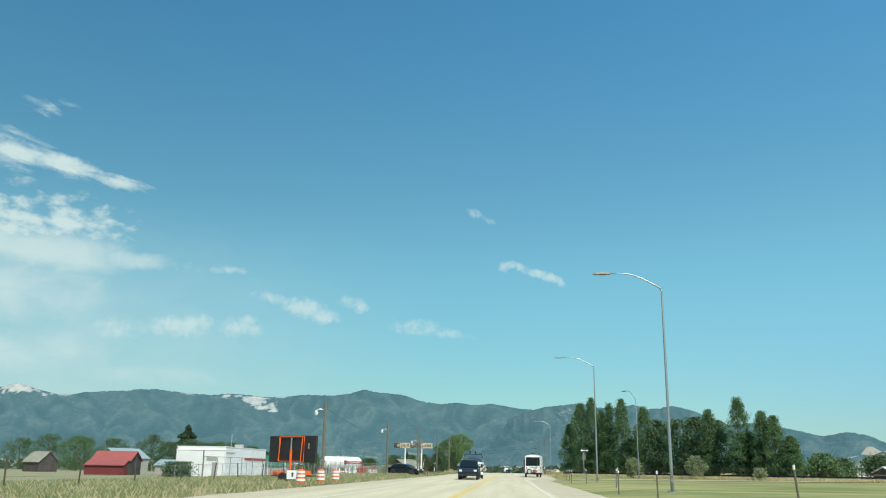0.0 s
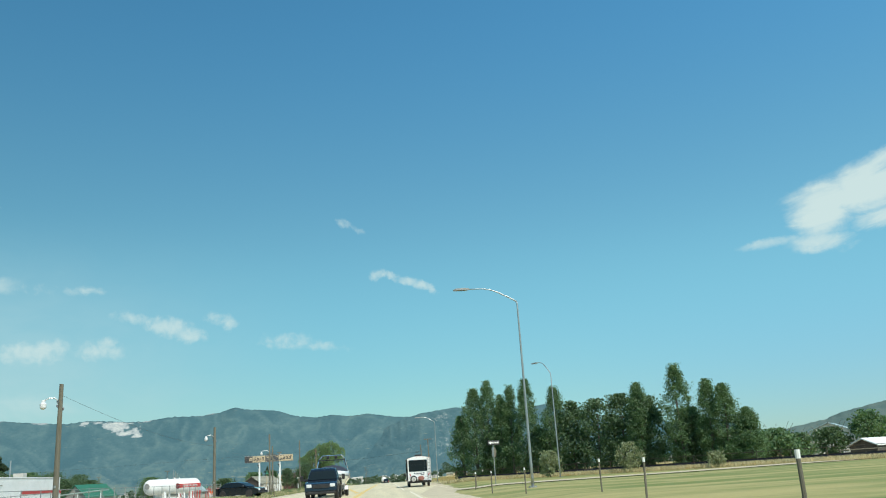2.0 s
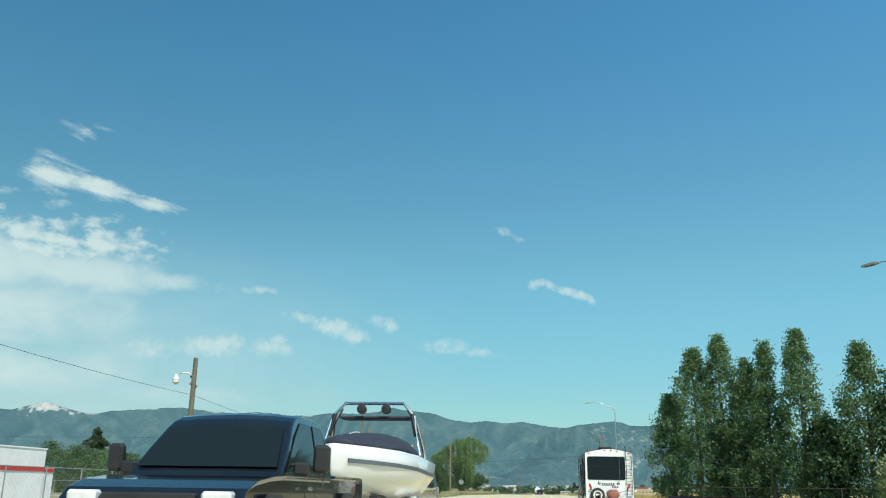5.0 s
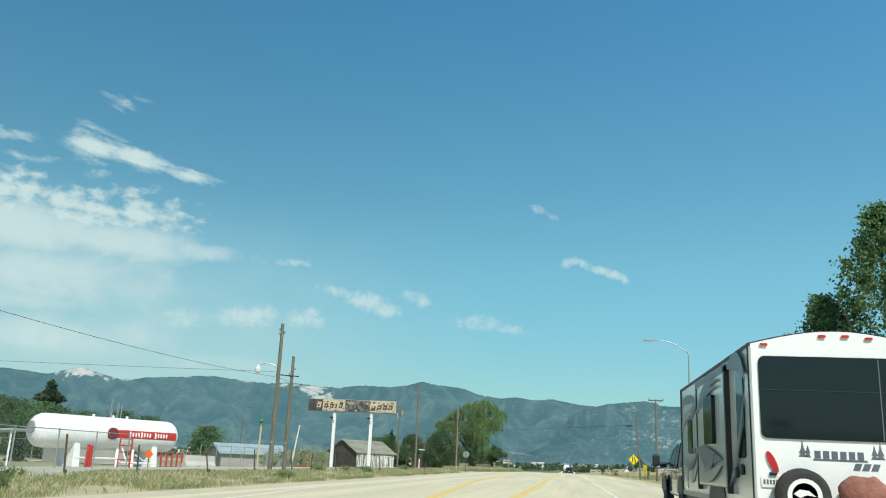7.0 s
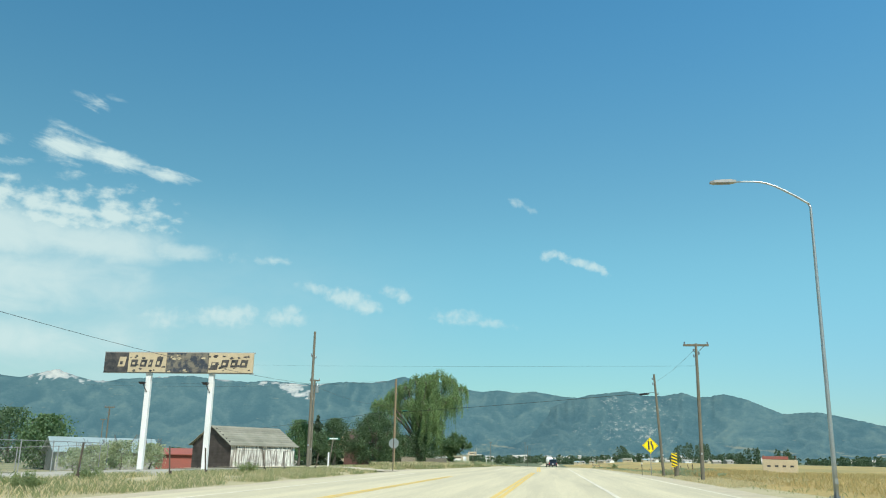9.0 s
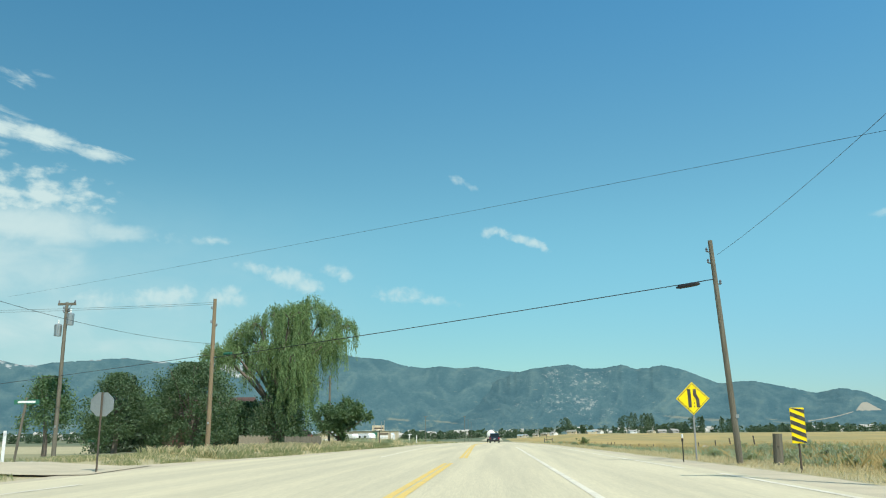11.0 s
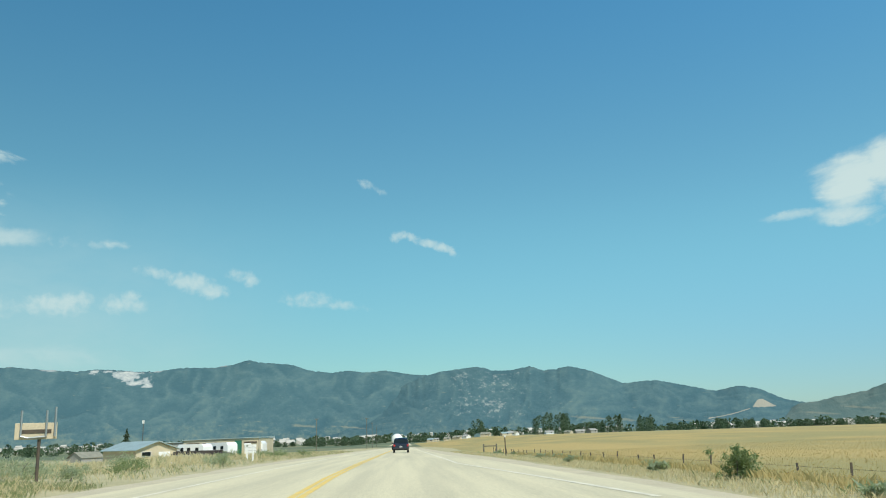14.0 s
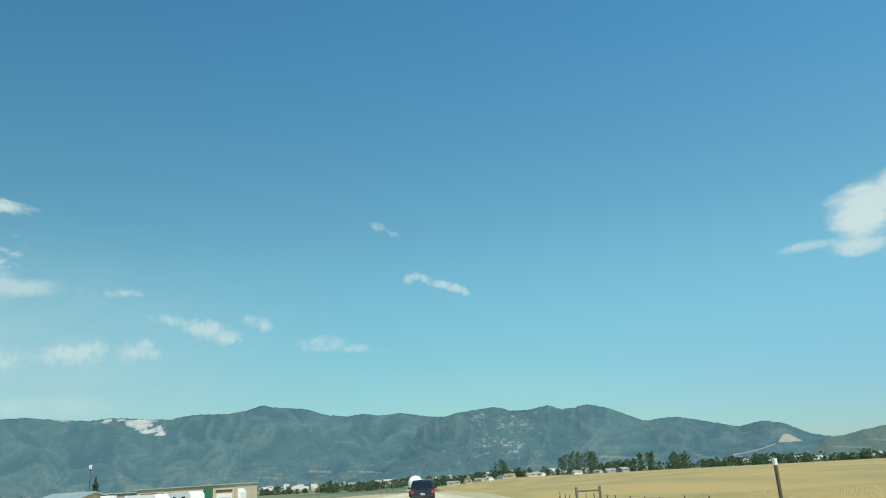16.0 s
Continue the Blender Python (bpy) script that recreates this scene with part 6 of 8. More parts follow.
for k in range(9):
    x, y = -38.5 - 0.9 * k, 152 + 1.3 * k
    b = thing("bollard", (x, y, ground_at(x, y)), "red painted steel guard post in the gas yard", "bollard", "red guard posts")
    part("pipe", Shape().tube([(0, 0, 0), (0, 0, 1.2)], 0.09, 8), M["red"], b)
    part("dome", Shape().lathe([(0.092, 1.17), (0.06, 1.24), (0.02, 1.26)], (0, 0, 0), "z", 8), M["red"], b)
lad = thing("loading_stand", (-24.4, 153.2, ground_at(-24, 153)), "red pipe loading stand beside the tank", "pipe stand")
part("frame", Shape().tube([(-0.35, 0, 0), (-0.35, 0, 1.5), (0.35, 0, 1.5), (0.35, 0, 0)], 0.05, 8), M["red"], lad)
for z in (0.4, 0.8, 1.15):
    part("rung", Shape().tube([(-0.35, 0, z), (0.35, 0, z)], 0.03, 6), M["red"], lad)
jb = thing("concrete_barrier", (-27.0, 168.6, ground_at(-27, 168.6)), "pale concrete barrier guarding the tank", "barrier", turn=62)
part("block", Shape().prism([(-0.3, 0), (-0.3, 0.15), (-0.12, 0.4), (-0.08, 0.82), (0.08, 0.82), (0.12, 0.4), (0.3, 0.15), (0.3, 0)], -1.3, 1.3), M["concrete"], jb)
part("lifting_slot", Shape().box(-0.4, -0.31, 0.0, -0.1, 0.31, 0.08), M["block"], jb)
pl = thing("placard", (-25.2, 157.5, ground_at(-25, 157)), "orange diamond warning placard on a short stake", "sign")
part("board", Shape().prism([(-0.28, 0.75), (0, 0.47), (0.28, 0.75), (0, 1.03)], -0.02, 0.0, "xz"), M["orange"], pl)
part("stake", Shape().tube([(0, 0.02, 0), (0, 0.02, 0.6)], 0.025, 6), M["post"], pl)
gp = thing("lamp_post", (-16.75, 153.0, ground_at(-16.75, 153)), "thin cream post with a green enamel lamp", "lamp post")
part("post", Shape().tube([(0, 0, 0), (0.03, 0, 2.55)], 0.05, 8), M["cream"], gp)
part("shade", Shape().lathe([(0.03, 3.05), (0.06, 2.95), (0.1, 2.75), (0.22, 2.66), (0.24, 2.6), (0.1, 2.62), (0.05, 2.5)], (0.03, 0, 0), "z", 14), M["green"], gp, "green enamel shade")
wp = thing("white_rod", (-15.6, 155.6, ground_at(-15.6, 155.6)), "leaning white plastic conduit on a pole", "conduit")
part("tube", Shape().tube([(-0.2, 0, 0), (0.15, 0, 2.5)], 0.035, 8), M["white"], wp)
part("cap", Shape().tube([(0.15, 0, 2.5), (0.16, 0, 2.56)], 0.045, 8), M["white"], wp)
hf = thing("gate_frame", (-11.35, 117.9, ground_at(-11.35, 117.9)), "weathered wooden H-shaped fence brace", "fence brace", turn=80)
for xx in (-0.5, 0.5):
    part("post", Shape().tube([(xx, 0, 0), (xx * 0.9, 0, 0.85)], 0.05, 9), M["wood"], hf)
part("rail", Shape().tube([(-0.5, 0, 0.55), (0.5, 0, 0.52)], 0.035, 8), M["wood"], hf)
cn = thing("canopy", (-49.0, 175, ground_at(-49.0, 175)), "open shelter with a sagging pale metal roof", "shelter")
part("roof", Shape().sheet([(-4.5, -1.5, 2.5), (3.4, -1.5, 3.0), (3.4, 2.0, 3.0), (-4.5, 2.0, 2.5)], 0.14, (0, 0, 1)), M["roofmetal"], cn)
for xx, zz in ((-4.2, 2.5), (3.1, 3.0), (-0.5, 2.75)):
    part("post", Shape().tube([(xx, -1.2, 0), (xx, -1.2, zz)], 0.08, 8), M["white"], cn)

# the tall roadside sign
sg = thing("pole_sign", (-21.35, 189.6, ground_at(-21.3, 189.6)), "tall peeling panel sign on two white posts", "sign", turn=1.5)
gz0 = ground_at(-21.3, 189.6)
for x in (-1.75, 1.9):
    post = part("post", Shape().box(x - 0.14, 0.05, 0, x + 0.14, 0.33, 5.4 - gz0, 0.02), M["white"], sg)
    part("floodlight", Shape().loft([[(x - 0.28, -0.32, 4.62), (x - 0.06, -0.32, 4.62), (x - 0.06, -0.12, 4.62), (x - 0.28, -0.12, 4.62)], [(x - 0.34, -0.42, 4.74), (x - 0.02, -0.42, 4.74), (x - 0.02, -0.06, 4.74), (x - 0.34, -0.06, 4.74)]]), M["black"], post)
    part("bracket", Shape().tube([(x, 0.05, 4.2), (x - 0.15, -0.2, 4.65)], 0.025, 6), M["black"], post)
z0, z1 = 5.36 - gz0, 6.45 - gz0
for x0, x1, m in ((-4.35, -2.95, "letter"), (-2.94, -0.72, "cream"), (-0.70, 1.72, "darkpanel"), (1.74, 4.3, "cream")):
    part("panel", Shape().box(x0, -0.1, z0, x1, 0.05, z1, 0.01), M[m], sg)
part("frame", Shape().box(-4.4, -0.05, z0 - 0.05, 4.35, 0.09, z0 - 0.002).box(-4.4, -0.05, z1 + 0.002, 4.35, 0.09, z1 + 0.05), M["silver_decal"], sg)


def slanted(x, z, w, h):
    return [(x, z), (x + w, z), (x + w + h * 0.2, z + h), (x + h * 0.2, z + h)]


for x, m, w, h in ((-3.55, "cream", 0.4, 0.55), (-2.8, "letter", 0.36, 0.4), (-2.25, "letter", 0.36, 0.4), (-1.75, "letter", 0.2, 0.4), (-1.35, "letter", 0.34, 0.56), (1.85, "letter", 0.40, 0.42), (2.45, "letter", 0.40, 0.42), (3.0, "letter", 0.38, 0.42), (3.55, "letter", 0.40, 0.42)):
    part("bar", Shape().prism(slanted(x, z0 + 0.3 - (0.14 if x == 1.85 else 0), w, h), -0.112, -0.098, "xz"), M[m], sg)
    part("bar", Shape().prism(slanted(x + w * 0.28, z0 + 0.42, w * 0.42, h * 0.32), -0.118, -0.110, "xz"), M["cream" if m == "letter" else "letter"], sg)
for k in range(46):
    x, z = rng.choice([rng.uniform(-2.9, -0.8), rng.uniform(-0.65, 1.6), rng.uniform(1.8, 4.1)]), z0 + rng.choice([rng.uniform(0.02, 0.25), rng.uniform(0.8, 1.02), rng.uniform(0.1, 1.0)])
    m = "letter" if not -0.7 < x < 1.72 else rng.choice(["cream", "letter"])
    r = rng.uniform(0.04, 0.13)
    pts = [(x + r * rng.uniform(0.5, 1.6) * math.cos(a), min(z1 - 0.01, max(z0 + 0.01, z + r * rng.uniform(0.3, 0.9) * math.sin(a)))) for a in (2 * math.pi * j / 7 for j in range(7))]
    part("flake", Shape().prism(pts, -0.106, -0.098, "xz"), M[m], sg)

# the old board garage beside the sign
gar = thing("old_garage", (-26.0, 213.5, -0.32), "old board garage with peeling white front and shingle roof", "garage", turn=60)
# local x along the white front, local -y towards the road
W2, D2, EV, RD = 3.35, 2.4, 2.02, 3.42
part("frame", Shape().loft([[(x, -D2 + 0.03, -0.5), (x, -D2 + 0.03, EV), (x, 0, RD), (x, D2 - 0.03, EV), (x, D2 - 0.03, -0.5)] for x in (-W2 + 0.03, W2 - 0.03)]), M["darkwood"], gar)
for s in (-1, 1):
    k = (RD - EV) / D2
    for r in range(9):
        a, b = r / 9, (r + 1) / 9 + 0.02
        ya, yb = s * (D2 + 0.25) * (1 - a), s * (D2 + 0.25) * (1 - min(b, 1))
        za, zb2 = EV - 0.25 * k + (RD - EV + 0.25 * k) * a, EV - 0.25 * k + (RD - EV + 0.25 * k) * min(b, 1)
        part("shingle_course", Shape().loft([[(x, ya, za + 0.05), (x, yb, zb2 + 0.03), (x, yb, zb2 + 0.07), (x, ya, za + 0.10)] for x in (-W2 - 0.25 - rng.uniform(0, 0.06), W2 + 0.25 + rng.uniform(0, 0.06))]), M["shingle"], gar)
nb = 26
for k in range(nb):
    x0 = -W2 + 2 * W2 * k / nb
    part("board", Shape().box(x0 + 0.012, -D2 - 0.03 - rng.uniform(0, 0.012), -0.5 + rng.uniform(0, 0.08), x0 + 2 * W2 / nb - 0.012, -D2 + 0.02, EV - 0.05), M["peeled"], gar)
for k in range(16):
    z = -0.45 + k * 0.25
    half = D2 if z < EV else D2 * (RD - z) / (RD - EV) - 0.1
    if half > 0.2:
        part("board", Shape().box(-W2 - 0.035 - rng.uniform(0, 0.012), -half, z + 0.01, -W2 + 0.02, half, z + 0.24), M["darkwood"], gar)
for x0, x1 in ((-2.9, -0.3), (0.15, 2.9)):
    dr = part("door", Shape().box(x0, -D2 - 0.09, -0.4, x1, -D2 - 0.05, 1.75, 0.01), M["peeled"], gar)
    for a, b, c, d in ((x0, -0.4, x0 + 0.14, 1.75), (x1 - 0.14, -0.4, x1, 1.75), (x0, 1.6, x1, 1.75), (x0, 0.6, x1, 0.74), (x0, -0.4, x1, -0.26)):
        part("batten", Shape().box(a, -D2 - 0.12, b, c, -D2 - 0.085, d), M["peeled"], dr)
gable_house("metal_roof_shed", (-46.0, 226.9, ground_at(-46, 227)), 42, 9.5, 5.2, 1.85, 3.0, "block", "roofmetal", "low stucco shed with a pale metal roof", "shed", over=0.45, roof_label="pale ribbed metal roof")
gable_house("white_cottage", (-45.6, 234.0, ground_at(-45.6, 234)), 75, 2.6, 2.4, 1.4, 2.4, "white", "shingle", "small white gabled cottage", "house", windows=(("left", 0, 0.6, 0.5, 0.6),))
gable_house("red_roof_shed", (-41.5, 236.0, ground_at(-41.5, 236)), 20, 5.4, 3, 1.5, 2.0, "fadedred", "fadedred", "low faded red shed behind sagebrush", "shed")
gable_house("brown_house", (-22.5, 247, ground_at(-22, 247)), 10, 6.0, 6.0, 2.4, 3.75, "brick", "rustroof", "brown-red two-storey house behind the willow", "house", windows=(("front", 2.4, 1.7, 0.55, 0.9), ("front", 0.2, 1.7, 0.7, 0.9), ("right", 0.5, 1.5, 0.7, 1.0)))
oh = gable_house("orange_roof_house", (-26.7, 266, ground_at(-25, 266)), 6, 10.5, 7, 2.4, 3.7, "tan", "tile", "tan house with an orange-tan roof and awnings", "house", over=0.5, doors=(("right", -1.0, 0, 0.9, 1.9, "block"),), windows=(("right", 1.2, 0.8, 1.0, 1.1), ("front", 4.35, 0.8, 0.8, 1.1), ("front", 3.1, 0.8, 0.8, 1.1), ("front", 1.6, 0.8, 0.8, 1.1), ("right", -2.4, 0.8, 0.9, 1.1)))
for u in (4.35, 3.1, 1.6):
    part("awning", Shape().loft([[(u - 0.5, -3.5, 2.0), (u + 0.5, -3.5, 2.0), (u + 0.5, -4.2, 1.55), (u - 0.5, -4.2, 1.55)], [(u - 0.5, -3.5, 2.06), (u + 0.5, -3.5, 2.06), (u + 0.5, -4.2, 1.6), (u - 0.5, -4.2, 1.6)]]), M["darkwood"], oh)
for k in range(26):
    x, y = -20.6 + 0.155 * k, 250.0 + 0.04 * k
    if k == 0:
        pf = thing("board_fence", (-19.7, 250.0, ground_at(-19.7, 250)), "grey weathered board fence in front of the house", "fence")
        part("rail", Shape().box(0, 0.02, 0.3, 4.0, 0.07, 0.38), M["wood"], pf)
        part("rail", Shape().box(0, 0.02, 0.65, 4.0, 0.07, 0.73), M["wood"], pf)
    part("board", Shape().box(0.155 * k, -0.015 + rng.uniform(-0.01, 0.01), 0.02, 0.155 * k + 0.14, 0.015, 0.85 + rng.uniform(-0.06, 0.06)), M["wood"], pf)
pf = thing("board_fence", (-16.5, 234.6, ground_at(-16.5, 234.6)), "pale weathered board fence below the willow", "fence", turn=77)
part("rail", Shape().box(0, 0.02, 0.3, 4.5, 0.07, 0.38), M["newwood"], pf)
for k in range(42):
    part("board", Shape().box(0.107 * k, -0.015, 0.02, 0.107 * k + 0.095, 0.015, 0.85 + rng.uniform(-0.09, 0.09)), M["palewood"], pf)
pf = thing("board_fence", (-14.3, 237.4, ground_at(-14.3, 237.4)), "dark grey board fence below the willow", "fence", turn=48)
part("rail", Shape().box(0, 0.02, 0.3, 3.0, 0.07, 0.38), M["wood"], pf)
for k in range(21):
    part("board", Shape().box(0.143 * k, -0.015, 0.02, 0.143 * k + 0.13, 0.015, 0.8 + rng.uniform(-0.05, 0.05)), M["wood"], pf)
st = thing("stop_sign", (-12.1, 206.4, ground_at(-12.1, 206.4)), "back of an octagonal stop sign on a post", "sign")
part("plate", Shape().prism([(0.38 * math.cos(radians(22.5 + 45 * k)), 2.0 + 0.38 * math.sin(radians(22.5 + 45 * k))) for k in range(8)], -0.01, 0.01, "xz"), M["steel"], st)
part("post", Shape().tube([(0, -0.04, 0), (0, -0.04, 2.35)], 0.03, 8), M["post"], st)
ss = thing("street_name_sign", (-18.6, 213.5, ground_at(-18.6, 213.5)), "green street name sign on a leaning wooden post", "sign")
part("post", Shape().tube([(-0.15, 0, 0), (0.12, 0, 2.4)], 0.05, 8), M["wood"], ss)
blade = part("blade", Shape().box(-0.35, -0.04, 2.15, 0.65, -0.02, 2.33), M["green"], ss)
part("bar", Shape().box(-0.2, -0.05, 2.2, 0.5, -0.038, 2.28), M["white"], blade)
for x, y in ((-11.3, 299.5), (-18.5, 212.3)):
    mk = thing("marker_post", (x, y, ground_at(x, y)), "white plastic roadside marker post", "marker post", "marker posts")
    part("blade", Shape().box(-0.06, -0.02, 0, 0.06, 0.02, 1.15, 0.01), M["white"], mk)
    part("reflector", Shape().box(-0.045, -0.027, 0.95, 0.045, -0.018, 1.08), M["clearlamp"], mk)
tr = thing("trough_sign", (-11.6, 263.0, ground_at(-11.6, 263.0)), "tan roadside sign with upright pipes on one post", "sign", turn=12)
part("post", Shape().tube([(0.1, 0.05, 0), (0.1, 0.05, 1.5)], 0.05, 8), M["post"], tr)
bd = part("board", Shape().box(-0.6, -0.03, 1.32, 0.6, 0.05, 1.82, 0.01), M["tan"], tr)
part("slot", Shape().box(-0.45, -0.045, 1.5, 0.45, -0.028, 1.62), M["post"], bd)
for x, z in ((-0.42, 2.2), (0.3, 2.2), (0.55, 2.3)):
    part("pipe", Shape().tube([(x, -0.06, 1.4), (x, -0.06, z)], 0.035, 8), M["steel"], bd)
part("pipe", Shape().tube([(-0.42, -0.06, 1.42), (-0.2, -0.06, 1.36), (0.3, -0.06, 1.4)], 0.035, 8), M["steel"], bd)

# the workshops further along
bz = -1.35
wk = thing("workshop", (-33.2, 400.6, bz), "long tan metal workshop with white roller doors", "workshop", turn=-4)
part("wall", Shape().box(-7.6, -6, -0.6, 7.4, 6, 3.35, 0.02), M["tan"], wk)
part("roof", Shape().loft([[(-7.8, -6.3, 3.28), (7.6, -6.3, 3.45), (7.6, 6.3, 3.55), (-7.8, 6.3, 3.35)], [(-7.8, -6.3, 3.4), (7.6, -6.3, 3.58), (7.6, 6.3, 3.7), (-7.8, 6.3, 3.5)]]), M["roofmetal"], wk)
wing = part("wing", Shape().box(-14.6, -5.2, -0.6, -7.6, 5.6, 2.95, 0.02), M["block"], wk, "lower grey wing")
part("wing_roof", Shape().box(-14.9, -5.5, 2.95, -7.8, 5.9, 3.1, 0.02), M["roofmetal"], wing)
for x, w, m in ((-5.7, 1.2, "block"), (-2.4, 1.4, "white"), (1.4, 0.95, "white"), (5.6, 1.15, "white")):
    dr = part("roller_door", Shape().box(x - w, -6.08, -0.4, x + w, -5.98, 2.2), M[m], wk)
    for k in range(4):
        part("slat", Shape().box(x - w + 0.02, -6.10, -0.2 + 0.6 * k, x + w - 0.02, -6.075, -0.16 + 0.6 * k), M["block"], dr)
    part("lintel", Shape().box(x - w - 0.1, -6.12, 2.45, x + w + 0.1, -5.97, 2.75), M["post"], wk, "dark slit above a door")
part("leaf", Shape().box(2.6, -6.5, -0.5, 3.9, -5.97, 3.0), M["green"], wk, "tall dark green folding door")
part("downpipe", Shape().tube([(7.3, -6.08, -0.5), (7.3, -6.08, 3.3)], 0.06, 8), M["block"], wk)
wk.scale = (0.94, 0.94, 0.94)
fp = thing("flag_pole", (-51.0, 405.0, ground_at(-51, 405)), "thin dark pole with a white plate at its top", "pole")
part("mast", Shape().tube([(0, 0, 0), (0, 0, 8.2)], 0.07, 8), M["post"], fp)
part("plate", Shape().box(-0.2, -0.06, 7.55, 0.2, 0.0, 8.2, 0.02), M["white"], fp)
gable_house("white_office", (-45.0, 384, -1.3), -38, 9, 8, 1.7, 2.95, "tan", "roofmetal", "low office with a pale blue-grey metal roof", "building", over=0.5, doors=(("right", 1.5, 0, 2.2, 1.3, "white"),), windows=(("right", -2.0, 0.6, 1.8, 0.8),))
gable_house("far_house", (-87, 475, -3.2), 55, 7, 6, 1.6, 3.0, "block", "shingle", "distant grey house with a steep gable", "house")
gable_house("green_roof_barn", (-60, 330, -1.9), 0, 20, 10, 2.1, 4.0, "block", "green", "long barn with a green metal roof", "barn")
for k, (x, y, a) in enumerate(((-36.2, 385, 62), (-32.6, 389, 55), (-39.2, 391, 20), (-29.0, 397, 80))):
    tv = thing("parked_trailer", (x, y, ground_at(x, y)), "white camping trailer parked in the yard", "travel trailer", "parked trailers", a)
    part("body", Shape().prism([(-3, 0.5), (-3, 2.2), (-2.6, 2.7), (2.4, 2.7), (3.0, 1.9), (3.0, 0.5)], -1.15, 1.15), M["rvwhite"], tv)
    for u in (-1.6, 0.2, 1.7):
        part("window", Shape().box(-1.17, u - 0.35, 1.5, 1.17, u + 0.35, 2.1), M["glass"], tv)
    part("stripe", Shape().box(-1.165, -2.9, 1.0, 1.165, 2.9, 1.15), M["slate"], tv)
    for s in (-1, 1):
        wheel(tv, s * 1.0, 0.2, 0.33, 0.33, 0.2, s)


# clutter in front of the workshops
lb = thing("flatbed_trailer", (-24.5, 340.0, ground_at(-24.5, 340)), "dark flatbed trailer piled with scrap lumber", "trailer", turn=64)
part("bed", Shape().box(-1.1, -3.6, 0.55, 1.1, 3.6, 0.72, 0.02), M["darkwood"], lb)
for k in range(9):
    part("plank", Shape().box(-1.0 + 0.2 * k, -3.2 + rng.uniform(0, 0.8), 0.72, -0.84 + 0.2 * k, 2.2 + rng.uniform(0, 1.2), 0.82 + rng.uniform(0, 0.22)), M["darkwood"], lb)
for s_ in (-1, 1):
    for y_ in (-0.6, 0.3):
        wheel(lb, s_ * 1.15, y_, 0.34, 0.34, 0.2, s_)
mbp = thing("mailbox_stand", (-13.0, 306.5, ground_at(-13.0, 306.5)), "white post with a small board across its top", "post")
part("post", Shape().box(-0.07, -0.07, 0, 0.07, 0.07, 1.15, 0.01), M["white"], mbp)
part("board", Shape().box(-0.22, -0.2, 1.15, 0.3, 0.2, 1.3, 0.02), M["white"], mbp)
for x_, y_, c_ in ((-30.2, 402.0, "white"), (-33.4, 401.0, "silverpaint")):
    pc = thing("parked_car", (x_, y_, ground_at(x_, y_)), "small pale car parked before a workshop", "car", "cars by the workshop", 80)
    part("body", Shape().prism([(-2.1, 0.35), (-2.15, 0.85), (-1.2, 0.95), (1.1, 0.95), (2.1, 0.85), (2.15, 0.4)], -0.85, 0.85), M[c_], pc)
    part("cabin", Shape().prism([(-1.7, 0.9), (-1.2, 1.42), (0.4, 1.45), (1.1, 0.92)], -0.74, 0.74), M["glass"], pc)
    for s_ in (-1, 1):
        for w_ in (-1.3, 1.3):
            wheel(pc, s_ * 0.78, w_, 0.32, 0.32, 0.2, s_)

# ---------------------------------------------------------------- things on the lawn and field side
for x, y, h, l in ((7.3, 22.6, 1.15, -0.08), (5.1, 30.5, 1.1, 0), (5.15, 41.6, 1.1, 0), (6.3, 52.0, 1.1, 0.03), (7.6, 61.6, 1.15, 0), (6.0, 68.6, 1.1, 0), (5.3, 75.0, 1.1, 0), (5.7, 87.2, 1.1, 0.02), (6.4, 93.5, 1.1, 0)):
    steel_post(x, y, h, l, True, "boundary posts on the lawn")

# the side road across the lawn
def lane(pts, width, material, lift, name, label, category):
    path = [Vector(p) for p in pts]
    dense = []
    for i in range(len(path) - 1):
        for k in range(8):
            t = k / 8
            p0, p1, p2, p3 = path[max(i - 1, 0)], path[i], path[i + 1], path[min(i + 2, len(path) - 1)]
            dense.append(0.5 * ((2 * p1) + (p2 - p0) * t + (2 * p0 - 5 * p1 + 4 * p2 - p3) * t * t + (3 * p1 - p0 - 3 * p2 + p3) * t ** 3))
    dense.append(path[-1])
    v = []
    for i, p in enumerate(dense):
        d = (dense[min(i + 1, len(dense) - 1)] - dense[max(i - 1, 0)]).normalized()
        n = Vector((-d.y, d.x))
        for k in (-0.5, -0.17, 0.17, 0.5):
            q = p + n * width * k
            v.append((q.x, q.y, ground_at(q.x, q.y) + lift))
    ob = mesh_object(name, v, grid_faces(len(dense), 4), material)
    return tagged(ob, label, category, kind="structure")


lane([(3.0, 93.5), (9, 93.8), (22, 97), (40, 104), (70, 111), (120, 115), (200, 118)], 5.5, M["shoulder"], 0.05, "side_road", "pale side road crossing the lawn", "road")
lane([(-12, 208), (-20, 207), (-40, 206), (-90, 204)], 7.0, M["shoulder"], 0.06, "side_street", "pale gravel side street", "road")

